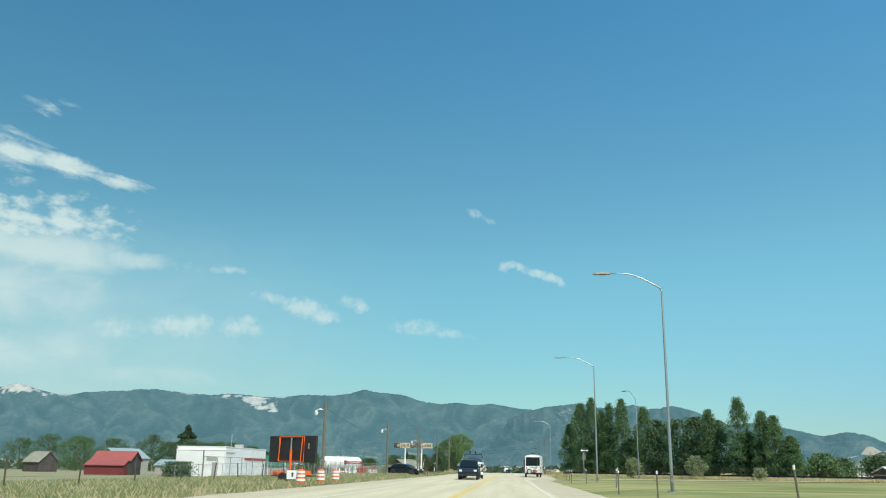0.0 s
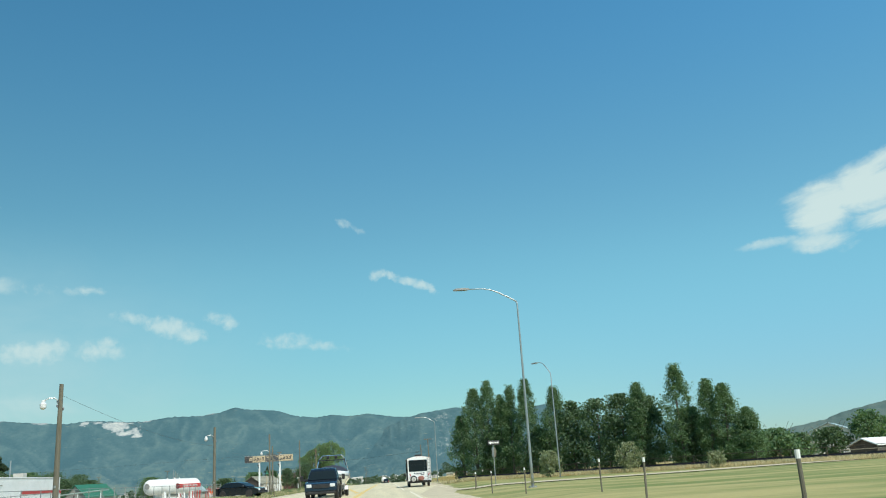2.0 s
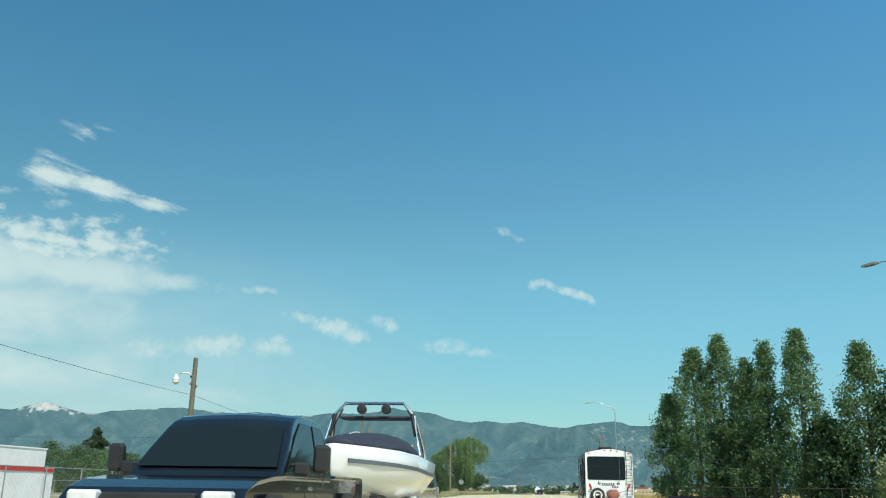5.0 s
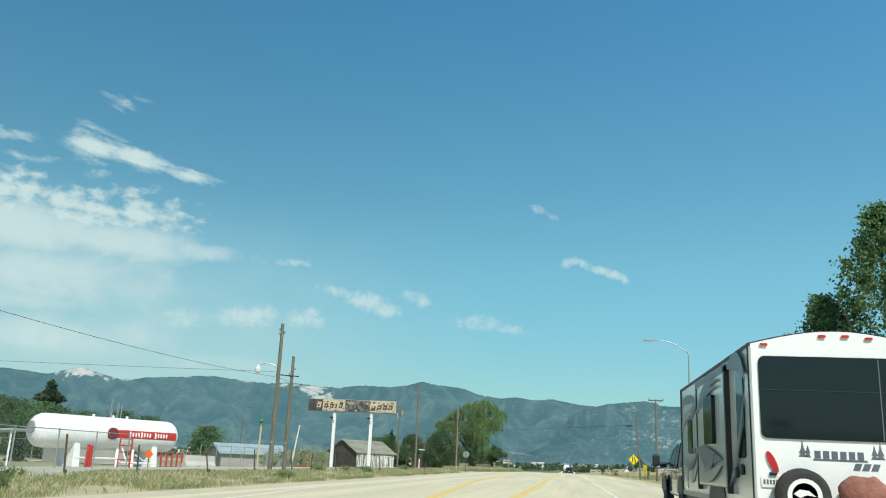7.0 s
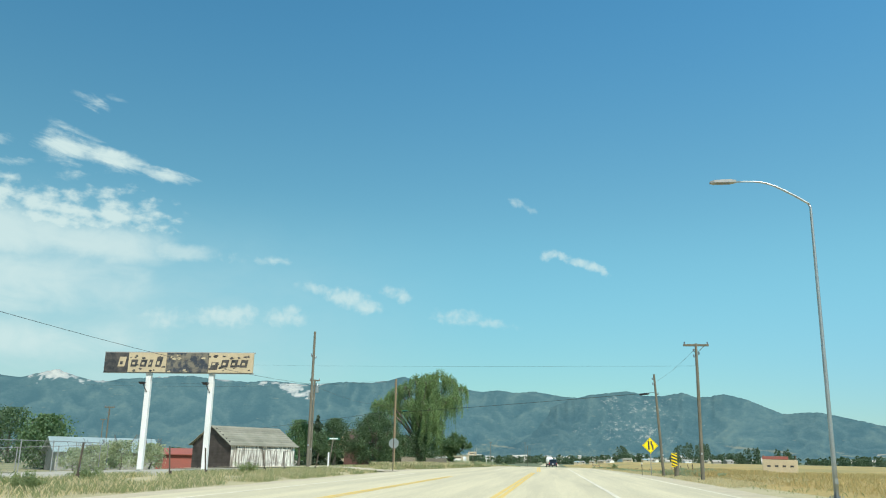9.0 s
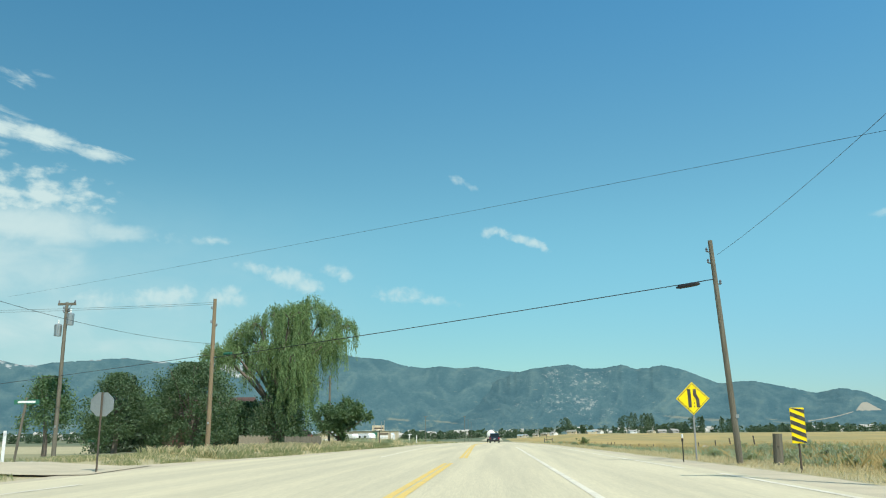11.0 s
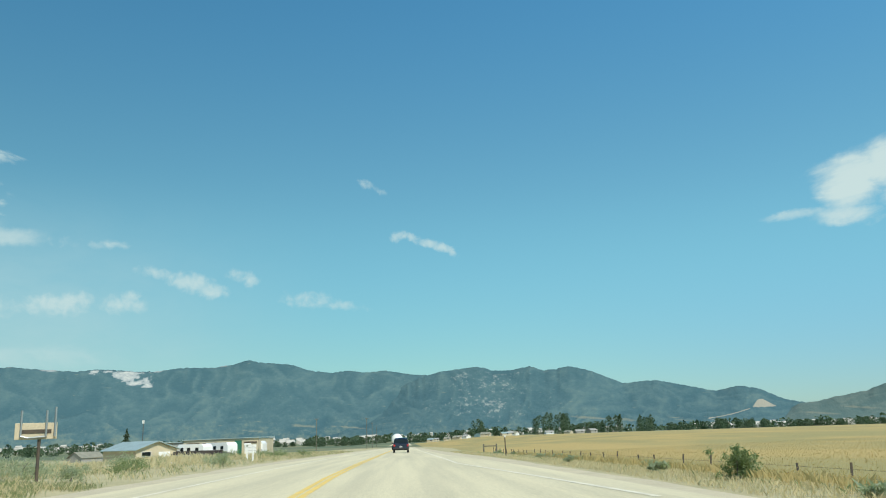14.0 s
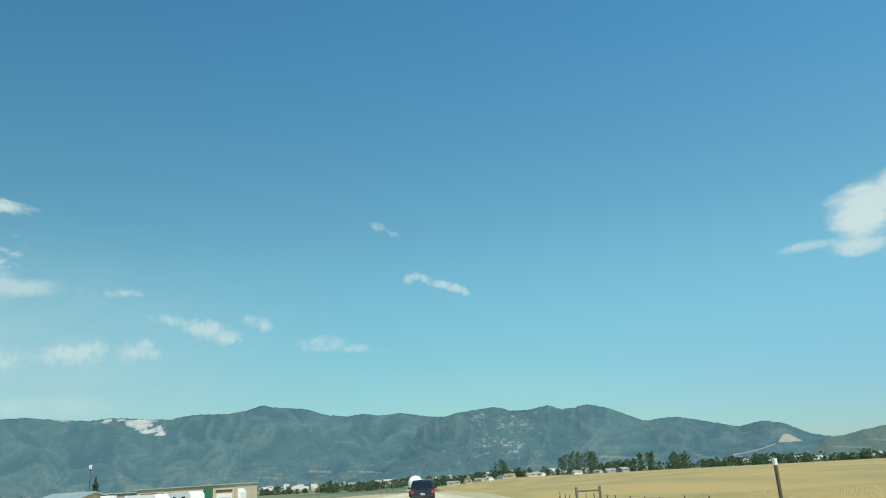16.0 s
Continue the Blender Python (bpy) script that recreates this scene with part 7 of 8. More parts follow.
ow = thing("one_way_sign", (8.3, 97.3, ground_at(8.3, 97.3)), "black and white arrow sign above a stop sign's back", "sign", turn=14)
part("post", Shape().tube([(0, 0.03, 0), (0, 0.03, 3.3)], 0.035, 8), M["steel"], ow)
pn = part("panel", Shape().prism(outline_round(0.95, 0.34, 0.03, 0.05, 3.12), -0.02, 0.0, "xz"), M["letter"], ow, "black panel with a white arrow")
part("arrow", Shape().prism([(-0.38, 3.12), (-0.18, 3.0), (-0.18, 3.07), (0.46, 3.07), (0.46, 3.17), (-0.18, 3.17), (-0.18, 3.24)], -0.028, -0.019, "xz"), M["white"], pn)
words("ONE WAY", 0.085, M["letter"], pn, pose(0.14, -0.03, 3.12, 90, 0, 0), "lettering")
part("stop_plate", Shape().prism([(0.1 + 0.14 * math.cos(radians(22.5 + 45 * k)), 2.42 + 0.42 * math.sin(radians(22.5 + 45 * k))) for k in range(8)], 0.06, 0.075, "xz"), M["wood"], ow, "weathered back of an octagonal plate")
part("stop_plate", Shape().prism([(-0.05 + 0.06 * math.cos(radians(22.5 + 45 * k)), 2.42 + 0.42 * math.sin(radians(22.5 + 45 * k))) for k in range(8)], 0.08, 0.09, "xz"), M["steel"], ow)

lb = thing("led_board", (37.6, 70.0, ground_at(37.6, 70)), "black display board with lit red writing", "display board")
face = part("cabinet", Shape().box(-2.6, 0, 1.85, 2.6, 0.3, 3.72, 0.03), M["black"], lb)
words("3 M.P.H.", 0.52, M["led_red"], face, pose(-0.1, -0.02, 3.36, 90, 0, 0))
words("ON SCALE", 0.46, M["led_red"], face, pose(0.0, -0.02, 2.82, 90, 0, 0))
words("Watch", 0.42, M["led_red"], face, pose(-1.2, -0.02, 2.28, 90, 0, 0))
part("bar", Shape().box(-0.3, -0.02, 2.15, 1.6, 0.0, 2.38), M["led_red"], face)
for xx in (-2.1, -0.2, 2.0):
    part("support", Shape().tube([(xx, 0.2, 0), (xx, 0.2, 4.5)], 0.07, 8), M["steel"], lb)
part("plinth", Shape().box(-2.7, -0.4, 0.05, 3.2, 0.6, 0.85, 0.04), M["concrete"], lb)
sig = thing("signal_lamp", (36.4, 69.2, ground_at(36.4, 69.2)), "green signal lamp on a short post", "signal")
part("post", Shape().tube([(0, 0, 0), (0, 0, 1.5)], 0.06, 8), M["white"], sig)
part("housing", Shape().box(-0.2, -0.05, 1.3, 0.2, 0.25, 1.75, 0.03), M["black"], sig)
part("lens", Shape().lathe([(0.01, -0.09), (0.13, -0.07), (0.14, 0)], (0, 0, 1.52), "y", 14), M["led_green"], sig)
part("case", Shape().box(0.35, -0.1, 0.4, 0.75, 0.2, 1.3, 0.03), M["white"], sig)

chain_fence(8.6, 139.5, 46.0, 98.6, 1.25, "dark low fence in front of the poplars", 3.2, 0.35, "post")
wscreen = thing("windbreak", (8.9, 140.4, ground_at(9, 140)), "dark fabric windbreak tied along the fence", "screen", turn=math.degrees(math.atan2(-40.9, 37.4)))
part("fabric", Shape().box(0, -0.02, 0.05, 54.5, 0.02, 0.62), M["canvas"], wscreen)
part("hem", Shape().box(0, -0.03, 0.60, 54.5, 0.03, 0.66), M["black"], wscreen)
gable_house("open_shed", (49.5, 115, ground_at(49, 115)), 25, 4.2, 3.0, 1.15, 1.75, "darkwood", "white", "low dark shed with a white metal roof", "shed", over=0.25)
gable_house("white_barn", (63, 148, ground_at(63, 148)), 55, 8, 9, 2.6, 4.4, "white", "roofmetal", "white barn with a pale metal roof", "barn", doors=(("front", 0, 0, 2.0, 2.2, "block"),))
for k in range(26):
    x0 = 44 + 4.0 * k
    if k == 0:
        rf = thing("rail_fence", (44, 112, ground_at(44, 112)), "dark horizontal rail fence beyond the lawn", "fence")
    part("post", Shape().tube([(4.0 * k, 0.3 * k, 0), (4.0 * k, 0.3 * k, 0.95)], 0.07, 7), M["wood"], rf)
    for z in (0.45, 0.85):
        part("rail", Shape().tube([(4.0 * k, 0.3 * k, z), (4.0 * k + 4.0, 0.3 * k + 0.3, z)], 0.05, 6), M["wood"], rf)

# signs beside the field
dm = thing("lane_ends_sign", (7.1, 214.6, ground_at(7.1, 214.6)), "yellow diamond warning sign with two black bars", "sign", turn=-3)
zc = 2.27 - ground_at(7.1, 214.6)
r = 0.62
plate = part("plate", Shape().prism([(-r, zc), (0, zc - r), (r, zc), (0, zc + r)], -0.02, 0.0, "xz"), M["signyellow"], dm, "bright yellow diamond plate", bevel=0.004)
q = r - 0.045
part("border", Shape().prism([(-q, zc), (0, zc - q), (q, zc), (0, zc + q)], -0.024, -0.019, "xz"), M["letter"], plate)
q = r - 0.075
part("field", Shape().prism([(-q, zc), (0, zc - q), (q, zc), (0, zc + q)], -0.028, -0.023, "xz"), M["signyellow"], plate)
part("bar", Shape().prism([(-0.17, zc - 0.33), (-0.05, zc - 0.33), (-0.07, zc + 0.36), (-0.19, zc + 0.36)], -0.034, -0.027, "xz"), M["letter"], plate)
part("bar", Shape().prism([(0.13, zc - 0.33), (0.25, zc - 0.33), (0.24, zc - 0.02), (0.14, zc + 0.17), (0.14, zc + 0.36), (0.02, zc + 0.36), (0.02, zc + 0.13), (0.12, zc - 0.05)], -0.034, -0.027, "xz"), M["letter"], plate)
for k in range(3):
    part("dash", Shape().box(0.035, -0.034, zc - 0.33 + 0.13 * k, 0.06, -0.027, zc - 0.27 + 0.13 * k), M["letter"], plate)
part("post", Shape().box(-0.03, 0.0, 0, 0.03, 0.05, zc + 0.35, 0.008), M["lampgrey"], dm)
ch = thing("chevron_sign", (7.6, 205.0, ground_at(7.6, 205)), "narrow yellow panel with black slanted stripes", "sign")
cp = part("panel", Shape().box(-0.19, -0.02, 0.75, 0.19, 0.0, 1.68, 0.008), M["signyellow"], ch)
for k in range(5):
    z = 0.68 + 0.21 * k
    part("stripe", Shape().prism([(-0.19, max(0.75, z + 0.16)), (-0.19, min(1.68, z + 0.27)), (0.19, min(1.68, z + 0.11)), (0.19, max(0.75, z))], -0.027, -0.019, "xz"), M["letter"], cp)
part("post", Shape().tube([(0, 0.03, 0), (0, 0.03, 1.6)], 0.03, 8), M["post"], ch)
rb = thing("notice_board", (15.0, 207.0, ground_at(15, 207)), "tan board with a red heading on two posts", "notice board", turn=-6)
bp = part("board", Shape().box(-1.15, -0.02, 0.12, 1.15, 0.03, 1.0, 0.01), M["cream"], rb)
part("heading", Shape().box(-1.15, -0.034, 1.01, 0.55, 0.03, 1.22, 0.01), M["fadedred"], rb)
for k in range(4):
    part("bar", Shape().box(-0.85 + 0.5 * k, -0.032, 0.5, -0.62 + 0.5 * k, -0.018, 0.62), M["letter"], bp)
for xx in (-1.05, 1.05):
    part("post", Shape().tube([(xx, 0.08, 0), (xx, 0.08, 1.3)], 0.05, 8), M["wood"], rb)
mbx = thing("mile_marker", (6.2, 212.7, ground_at(6.2, 212.7)), "slim roadside post with a white tip", "marker post", "marker posts")
part("post", Shape().tube([(0, 0, 0), (0, 0, 0.85)], 0.022, 7), M["post"], mbx)
part("tip", Shape().box(-0.034, -0.03, 0.86, 0.034, 0.03, 1.0, 0.01), M["white"], mbx)
part("band", Shape().box(-0.034, -0.032, 0.74, 0.034, 0.032, 0.85, 0.01), M["black"], mbx)
stump = thing("brace_post", (8.3, 209.0, ground_at(8.3, 209)), "thick dark wooden corner post in sagebrush", "post")
part("timber", Shape().tube([(0, 0, 0), (0.03, 0, 0.95)], [0.15, 0.14], 10), M["wood"], stump)
part("tie", Shape().tube([(-0.16, 0, 0.55), (0.0, -0.16, 0.56), (0.16, 0, 0.55)], 0.012, 5), M["post"], stump)
for k in range(40):
    y = 216 + 3.4 * k
    steel_post(10.6 + 0.02 * k + rng.uniform(-0.15, 0.15), y, rng.uniform(0.5, 0.68), rng.uniform(-0.08, 0.08), False, "field fence posts")
for z in (0.3, 0.5):
    wire("fence_wire", (10.6, 240, ground_at(10.6, 240) + z), (11.2, 330, ground_at(11.2, 330) + z), -0.02, 0.004, "rusty strand of fence wire", M["post"], "fence wires")
gt = thing("fence_brace", (7.8, 316, ground_at(7.8, 316)), "wooden H-shaped fence brace by the field", "fence brace")
for xx in (-0.6, 0.6):
    part("post", Shape().tube([(xx, 0, 0), (xx, 0, 0.95)], 0.07, 8), M["wood"], gt)
part("rail", Shape().tube([(-0.6, 0, 0.75), (0.6, 0, 0.75)], 0.045, 8), M["wood"], gt)
tp = thing("tall_post", (5.9, 287.7, ground_at(5.9, 287.7)), "tall dark steel post with a pale tip", "post")
part("shaft", Shape().tube([(0, 0, 0), (-0.03, 0, 1.15)], 0.035, 7), M["post"], tp)
part("tip", Shape().tube([(-0.03, 0, 1.15), (-0.03, 0, 1.27)], 0.045, 7), M["white"], tp)


def rock(x, y, s):
    sh = Shape()
    rings = []
    for k, (rr, z) in enumerate(((0.8, -0.1), (1.0, 0.25), (0.85, 0.55), (0.4, 0.75))):
        rings.append([(s * rr * math.cos(t) * rng.uniform(0.8, 1.15), s * 0.8 * rr * math.sin(t) * rng.uniform(0.8, 1.15), s * z * rng.uniform(0.85, 1.1)) for t in (2 * math.pi * j / 9 for j in range(9))])
    ob = part("boulder", sh.loft(rings), M["rock"])
    ob.matrix_world = pose(x, y, ground_at(x, y), 0, 0, rng.uniform(0, 360))
    return tagged(ob, "pale tan field boulder in dry grass", "boulder", "boulders in the field")


for k in range(11):
    rock(9.6 + rng.uniform(0, 2.0), 223.0 + rng.uniform(-0.6, 0.9), rng.uniform(0.2, 0.42))
for k in range(5):
    rock(-13.5 - rng.uniform(0, 4), 283 + rng.uniform(-6, 10), rng.uniform(0.2, 0.4))

# ---------------------------------------------------------------- trees
def leaf_mesh(centres, size, normals_up=0.25, seed=1, droop=False, long=1.0, wide=0.42):
    """One small folded blade for each centre."""
    r = np.random.RandomState(seed)
    n = len(centres)
    a = r.normal(size=(n, 3))
    if droop:
        a = np.stack([r.normal(size=n) * 0.25, r.normal(size=n) * 0.25, -np.ones(n)], 1)
    a /= np.linalg.norm(a, axis=1, keepdims=True)
    b = r.normal(size=(n, 3))
    b -= (b * a).sum(1, keepdims=True) * a
    b /= np.linalg.norm(b, axis=1, keepdims=True)
    s = size * r.uniform(0.6, 1.3, (n, 1))
    c = np.cross(a, b)
    v = np.stack([centres - a * s * long * 0.5, centres + b * s * wide + c * s * 0.1, centres + a * s * long * 0.6, centres - b * s * wide + c * s * 0.1], 1).reshape(-1, 3)
    f = np.arange(n * 4).reshape(n, 4)
    return v, f


def quads(name, v, f, material, parent=None, label=""):
    me = bpy.data.meshes.new(name)
    me.vertices.add(len(v))
    me.vertices.foreach_set("co", np.asarray(v, np.float32).ravel())
    k = f.shape[1]
    me.loops.add(f.size)
    me.loops.foreach_set("vertex_index", f.ravel().astype(np.int32))
    me.polygons.add(len(f))
    me.polygons.foreach_set("loop_start", (np.arange(len(f)) * k).astype(np.int32))
    me.update(calc_edges=True)
    me.materials.append(material)
    ob = new(name, me)
    if parent is not None:
        ob.parent = parent
    if label:
        ob["label"] = label
    return ob


def tree(x, y, h, radius, label, leaves, count, profile, base=0.12, size=0.26, seed=1, name="tree", clump=0.55, trunk_r=0.16, group="", z=None, limbs=9, upright=1.3, ragged=0.36):
    """A trunk with limbs and a crown of leaf clumps within a profile of (height, width) fractions."""
    r = np.random.RandomState(seed)
    z0 = ground_at(x, y) if z is None else z
    t = thing(name, (x, y, z0), label, "tree", group)
    sh = Shape().tube([(0.12 * math.sin(3.1 * k + seed), 0.12 * math.cos(2.3 * k + seed), h * 0.93 * k) if k else (0, 0, -0.1) for k in (0, 0.2, 0.4, 0.6, 0.8, 1)], [trunk_r * 1.35, trunk_r, trunk_r * 0.8, trunk_r * 0.55, trunk_r * 0.3, 0.02], 9)
    ks = np.array([p[0] for p in profile])
    ws = np.array([p[1] for p in profile])
    for i in range(limbs):
        k = r.uniform(base, 0.8)
        a = r.uniform(0, 2 * math.pi)
        w = float(np.interp(min(0.97, k + 0.18), ks, ws)) * radius * 0.85
        z_ = h * k
        sh.tube([(0, 0, z_), (w * 0.5 * math.cos(a), w * 0.5 * math.sin(a), z_ + w * 0.45 * upright), (w * math.cos(a), w * math.sin(a), z_ + w * 1.0 * upright)], [trunk_r * 0.4 * (1.1 - k), trunk_r * 0.25 * (1.1 - k), 0.015], 6)
    part("trunk", sh, M["bark"], t, "grey bark trunk with limbs")
    nc = max(12, count // 55)
    cc = []
    while len(cc) < nc:
        k = base + (1 - base) * r.uniform(0, 1) ** 0.85
        w = float(np.interp(k, ks, ws)) * radius
        a = r.uniform(0, 2 * math.pi)
        d = w * math.sqrt(r.uniform(0.15, 1.0)) * (0.82 + ragged * (noise.noise((2.2 * math.cos(a) + seed, 2.2 * math.sin(a), k * 7)) + 0.3))
        cc.append((d * math.cos(a), d * math.sin(a), h * k))
    cc = np.array(cc)
    per = count // nc
    pts = np.repeat(cc, per, 0) + np.clip(r.normal(size=(nc * per, 3)), -1.8, 1.8) * np.repeat(r.uniform(0.35, 1.0, (nc, 1)), per, 0) * clump * np.array([1, 1, 1.05])
    pts = pts[(pts[:, 2] > 0.08) & (pts[:, 2] < h * 1.03)]
    v, f = leaf_mesh(pts, size, seed=seed)
    quads("crown", v, f, M[leaves], t, "crown of many small leaves")
    return t


TALL = [(0.0, 0.35), (0.08, 0.7), (0.25, 1.0), (0.45, 0.92), (0.65, 0.74), (0.82, 0.5), (0.93, 0.25), (1.0, 0.04)]
ROUND = [(0.0, 0.3), (0.15, 0.75), (0.4, 1.0), (0.65, 0.95), (0.85, 0.65), (1.0, 0.12)]
BUSH = [(0.0, 0.75), (0.3, 1.0), (0.6, 0.9), (0.85, 0.6), (1.0, 0.15)]
# the row of poplars beside the side road: place, height, spread
POPLARS = [(11.9, 144.2, 11.6, 2.5), (13.6, 142.6, 12.4, 2.2), (15.0, 140.6, 10.3, 1.5), (16.1, 139.2, 11.3, 1.4), (17.8, 137.3, 11.8, 1.8), (20.8, 134.0, 10.4, 1.9), (10.3, 146.6, 8.3, 1.9),
           (28.6, 125.2, 9.5, 1.6), (31.8, 121.3, 10.9, 2.0), (34.2, 118.8, 8.9, 1.5), (35.3, 117.3, 8.2, 1.6), (36.9, 115.8, 5.6, 1.4)]
for i, (x, y, h, w) in enumerate(POPLARS):
    tree(x, y, h, w, "tall dark green poplar in a row", "poplar", 17000 if i < 2 else 15000, TALL, 0.03, 0.14, 20 + i, "poplar_tree", 0.34, 0.17, "row of poplars", upright=2.2, ragged=0.62)
for i, (x, y, h, w) in enumerate(((22.6, 133.0, 8.4, 2.2), (25.0, 130.2, 8.3, 3.0), (27.4, 128.4, 8.6, 2.8), (29.6, 126.0, 8.0, 2.6), (33.0, 121.8, 6.2, 2.2), (14.4, 142.8, 6.0, 2.0), (19.2, 137.0, 5.6, 2.0))):
    tree(x, y, h, w, "dense dark green broadleaf tree", "darkleaf", 6000, ROUND, 0.05, 0.26, 60 + i, "broadleaf_tree", 0.6, 0.15, "trees behind the lawn")
for i, (x, y, h, w) in enumerate(((17.0, 120.5, 2.7, 1.15), (25.3, 119.6, 3.0, 1.45), (31.5, 112, 1.5, 0.8))):
    tree(x, y, h, w, "rounded silver-green olive bush", "olive", 2600, BUSH, 0.08, 0.16, 80 + i, "olive_bush", 0.28, 0.05, "silvery bushes on the lawn")
for i, (x, y, h, w) in enumerate(((44.5, 126, 3.6, 2.6), (47.5, 128, 3.0, 2.2), (56, 136, 3.6, 2.6), (60, 134, 5.4, 2.4), (65, 138, 4.6, 2.8), (70, 137, 5.0, 2.6), (76, 138, 3.6, 2.6), (86, 142, 2.6, 2.8), (95, 144, 2.8, 3.0), (104, 146, 2.6, 3.0), (115, 150, 2.8, 3.0), (40.5, 128, 2.4, 1.6))):
    tree(x, y, h, w, "loose grey-green tree beyond the lawn", "darkleaf" if i % 3 else "poplar", 3200, ROUND, 0.05, 0.3, 100 + i, "broadleaf_tree", 0.6, 0.14, "trees beyond the lawn")
# far trees on the oncoming side
for i, (x, y, h, w) in enumerate(((-128, 246, 9, 6), (-120, 252, 8.5, 6), (-112, 262, 10, 6.5), (-134, 262, 9, 6), (-93, 262, 7.5, 5), (-88, 266, 8, 5), (-146, 262, 10, 7), (-80, 262, 7, 4.5), (-52.5, 227.6, 4.5, 2.1), (-62, 216, 4.5, 3.0),
                                    (-66, 214, 5, 3), (-72, 220, 6, 4), (-78, 226, 7, 4.5), (-84, 232, 7, 4.5), (-90, 236, 8, 5), (-46.9, 119.0, 1.4, 1.5), (-36, 268, 4.5, 2.6), (-46, 280, 4, 3), (-100, 246, 7.5, 5), (-160, 270, 9, 7))):
    tree(x, y, h + 0.9, w, "dark green broadleaf tree beyond the yards", "darkleaf" if i % 4 else "poplar", 7500, ROUND, 0.03, 0.25, 140 + i, "broadleaf_tree", 0.85, 0.2, "trees beyond the yards")


def conifer(x, y, h, w, seed, count=5200):
    r = np.random.RandomState(seed)
    t = thing("fir_tree", (x, y, ground_at(x, y)), "dark pointed fir tree", "tree", "fir trees")
    part("trunk", Shape().tube([(0, 0, -0.1), (0, 0, h * 0.96)], [0.22, 0.02], 8), M["bark"], t)
    k = 1 - np.sqrt(r.uniform(0, 1, count))
    tier = 0.72 + 0.28 * np.sin(k * 34)
    a = r.uniform(0, 2 * math.pi, count)
    d = w * (1 - k) ** 0.72 * tier * np.sqrt(r.uniform(0.2, 1, count)) * (0.85 + 0.3 * np.sin(a * 5 + seed))
    pts = np.stack([d * np.cos(a), d * np.sin(a), h * (0.05 + 0.95 * k) - 0.22 * d], 1)
    v, f = leaf_mesh(pts, 0.34 * h / 9, seed=seed)
    quads("crown", v, f, M["fir"], t, "dark layered needles")
    return t


conifer(-100.5, 261, 14.4, 9.0, 3, 26000)
conifer(-29.8, 248.9, 6.2, 2.4, 4)
conifer(-28.0, 251, 5.0, 1.9, 5)
conifer(-62, 198, 4.6, 1.4, 6, 2500)
conifer(-78, 480, 9, 2.6, 7, 2500)
def spray_tree(x, y, seed=204):
    """A ragged roadside tree: uneven lobes, each a fan of leafy twigs on its own limb."""
    r = np.random.RandomState(seed)
    t = thing("broadleaf_tree", (x, y, ground_at(x, y)), "ragged dark green roadside tree with a dark trunk", "tree", "roadside trees")
    sh = Shape().tube([(0, 0, -0.1), (0.08, 0, 0.7), (-0.05, 0.05, 1.5), (0.3, 0, 2.6), (0.5, 0, 3.5)], [0.26, 0.2, 0.15, 0.09, 0.03], 9)
    pts = []
    # each lobe: across, along, height, spread
    for dx, dy, z, w in ((0.55, 0.1, 3.45, 0.72), (1.5, -0.4, 3.0, 0.72), (2.3, 0.2, 2.35, 0.6), (0.5, -0.9, 2.6, 0.95), (-1.1, 0.3, 3.0, 0.75), (-1.8, -0.3, 2.4, 0.62), (-1.2, -0.6, 1.5, 0.72), (0.1, 0.9, 2.2, 1.0),
                         (0.0, -0.5, 1.45, 0.8), (0.9, 0.4, 1.75, 0.62), (-0.3, -0.2, 2.5, 0.8), (0.2, 0.1, 0.75, 0.55), (-0.9, 0.8, 2.0, 0.8), (1.4, 0.7, 2.4, 0.7)):
        sh.tube([(0, 0, min(1.2, z * 0.4)), (dx * 0.5, dy * 0.5, z * 0.7), (dx, dy, z)], [0.09, 0.05, 0.015], 6)
        for k in range(int(150 * w)):
            d = r.normal(size=3) + np.array([0.25 * dx, 0.25 * dy, 0.35])
            d /= np.linalg.norm(d)
            reach = w * r.uniform(0.55, 1.3)
            n = int(26 * reach) + 5
            f = r.uniform(0.15, 1.0, n)
            pts.append(np.array([dx, dy, z]) + d * (reach * f)[:, None] + r.normal(size=(n, 3)) * (0.075 * (1.15 - f))[:, None])
    part("trunk", sh, M["bark"], t, "dark bark trunk with limbs")
    pts = np.concatenate(pts)
    v, f = leaf_mesh(pts[pts[:, 2] > 0.1], 0.1, seed=seed, long=1.2)
    quads("crown", v, f, M["poplar"], t, "crown of many small leaves")
    return t


# nearer roadside trees
tree(-18.9, 232.5, 5.2, 2.7, "dense dark green tree behind a pole", "darkleaf", 34000, BUSH, 0.04, 0.105, 201, "broadleaf_tree", 0.36, 0.16, "roadside trees", limbs=14, ragged=0.8)
tree(-22.9, 231.0, 4.6, 1.6, "dense dark green tree behind a pole", "darkleaf", 15000, ROUND, 0.2, 0.10, 202, "broadleaf_tree", 0.32, 0.14, "roadside trees", ragged=0.9)
tree(-26.0, 229.0, 4.4, 1.5, "open feathery green tree beside the house", "poplar", 9000, ROUND, 0.36, 0.11, 203, "broadleaf_tree", 0.4, 0.12, "roadside trees")
spray_tree(-13.7, 253.6)
tree(-18.6, 243.6, 3.3, 2.2, "dark shrub beneath the willow", "darkleaf", 12000, BUSH, 0.03, 0.12, 207, "broadleaf_tree", 0.45, 0.08, "roadside trees", ragged=0.8)
tree(-15.4, 240.2, 3.5, 2.3, "dark shrub around the trunk of the willow", "darkleaf", 14000, BUSH, 0.03, 0.12, 206, "broadleaf_tree", 0.4, 0.08, "roadside trees")
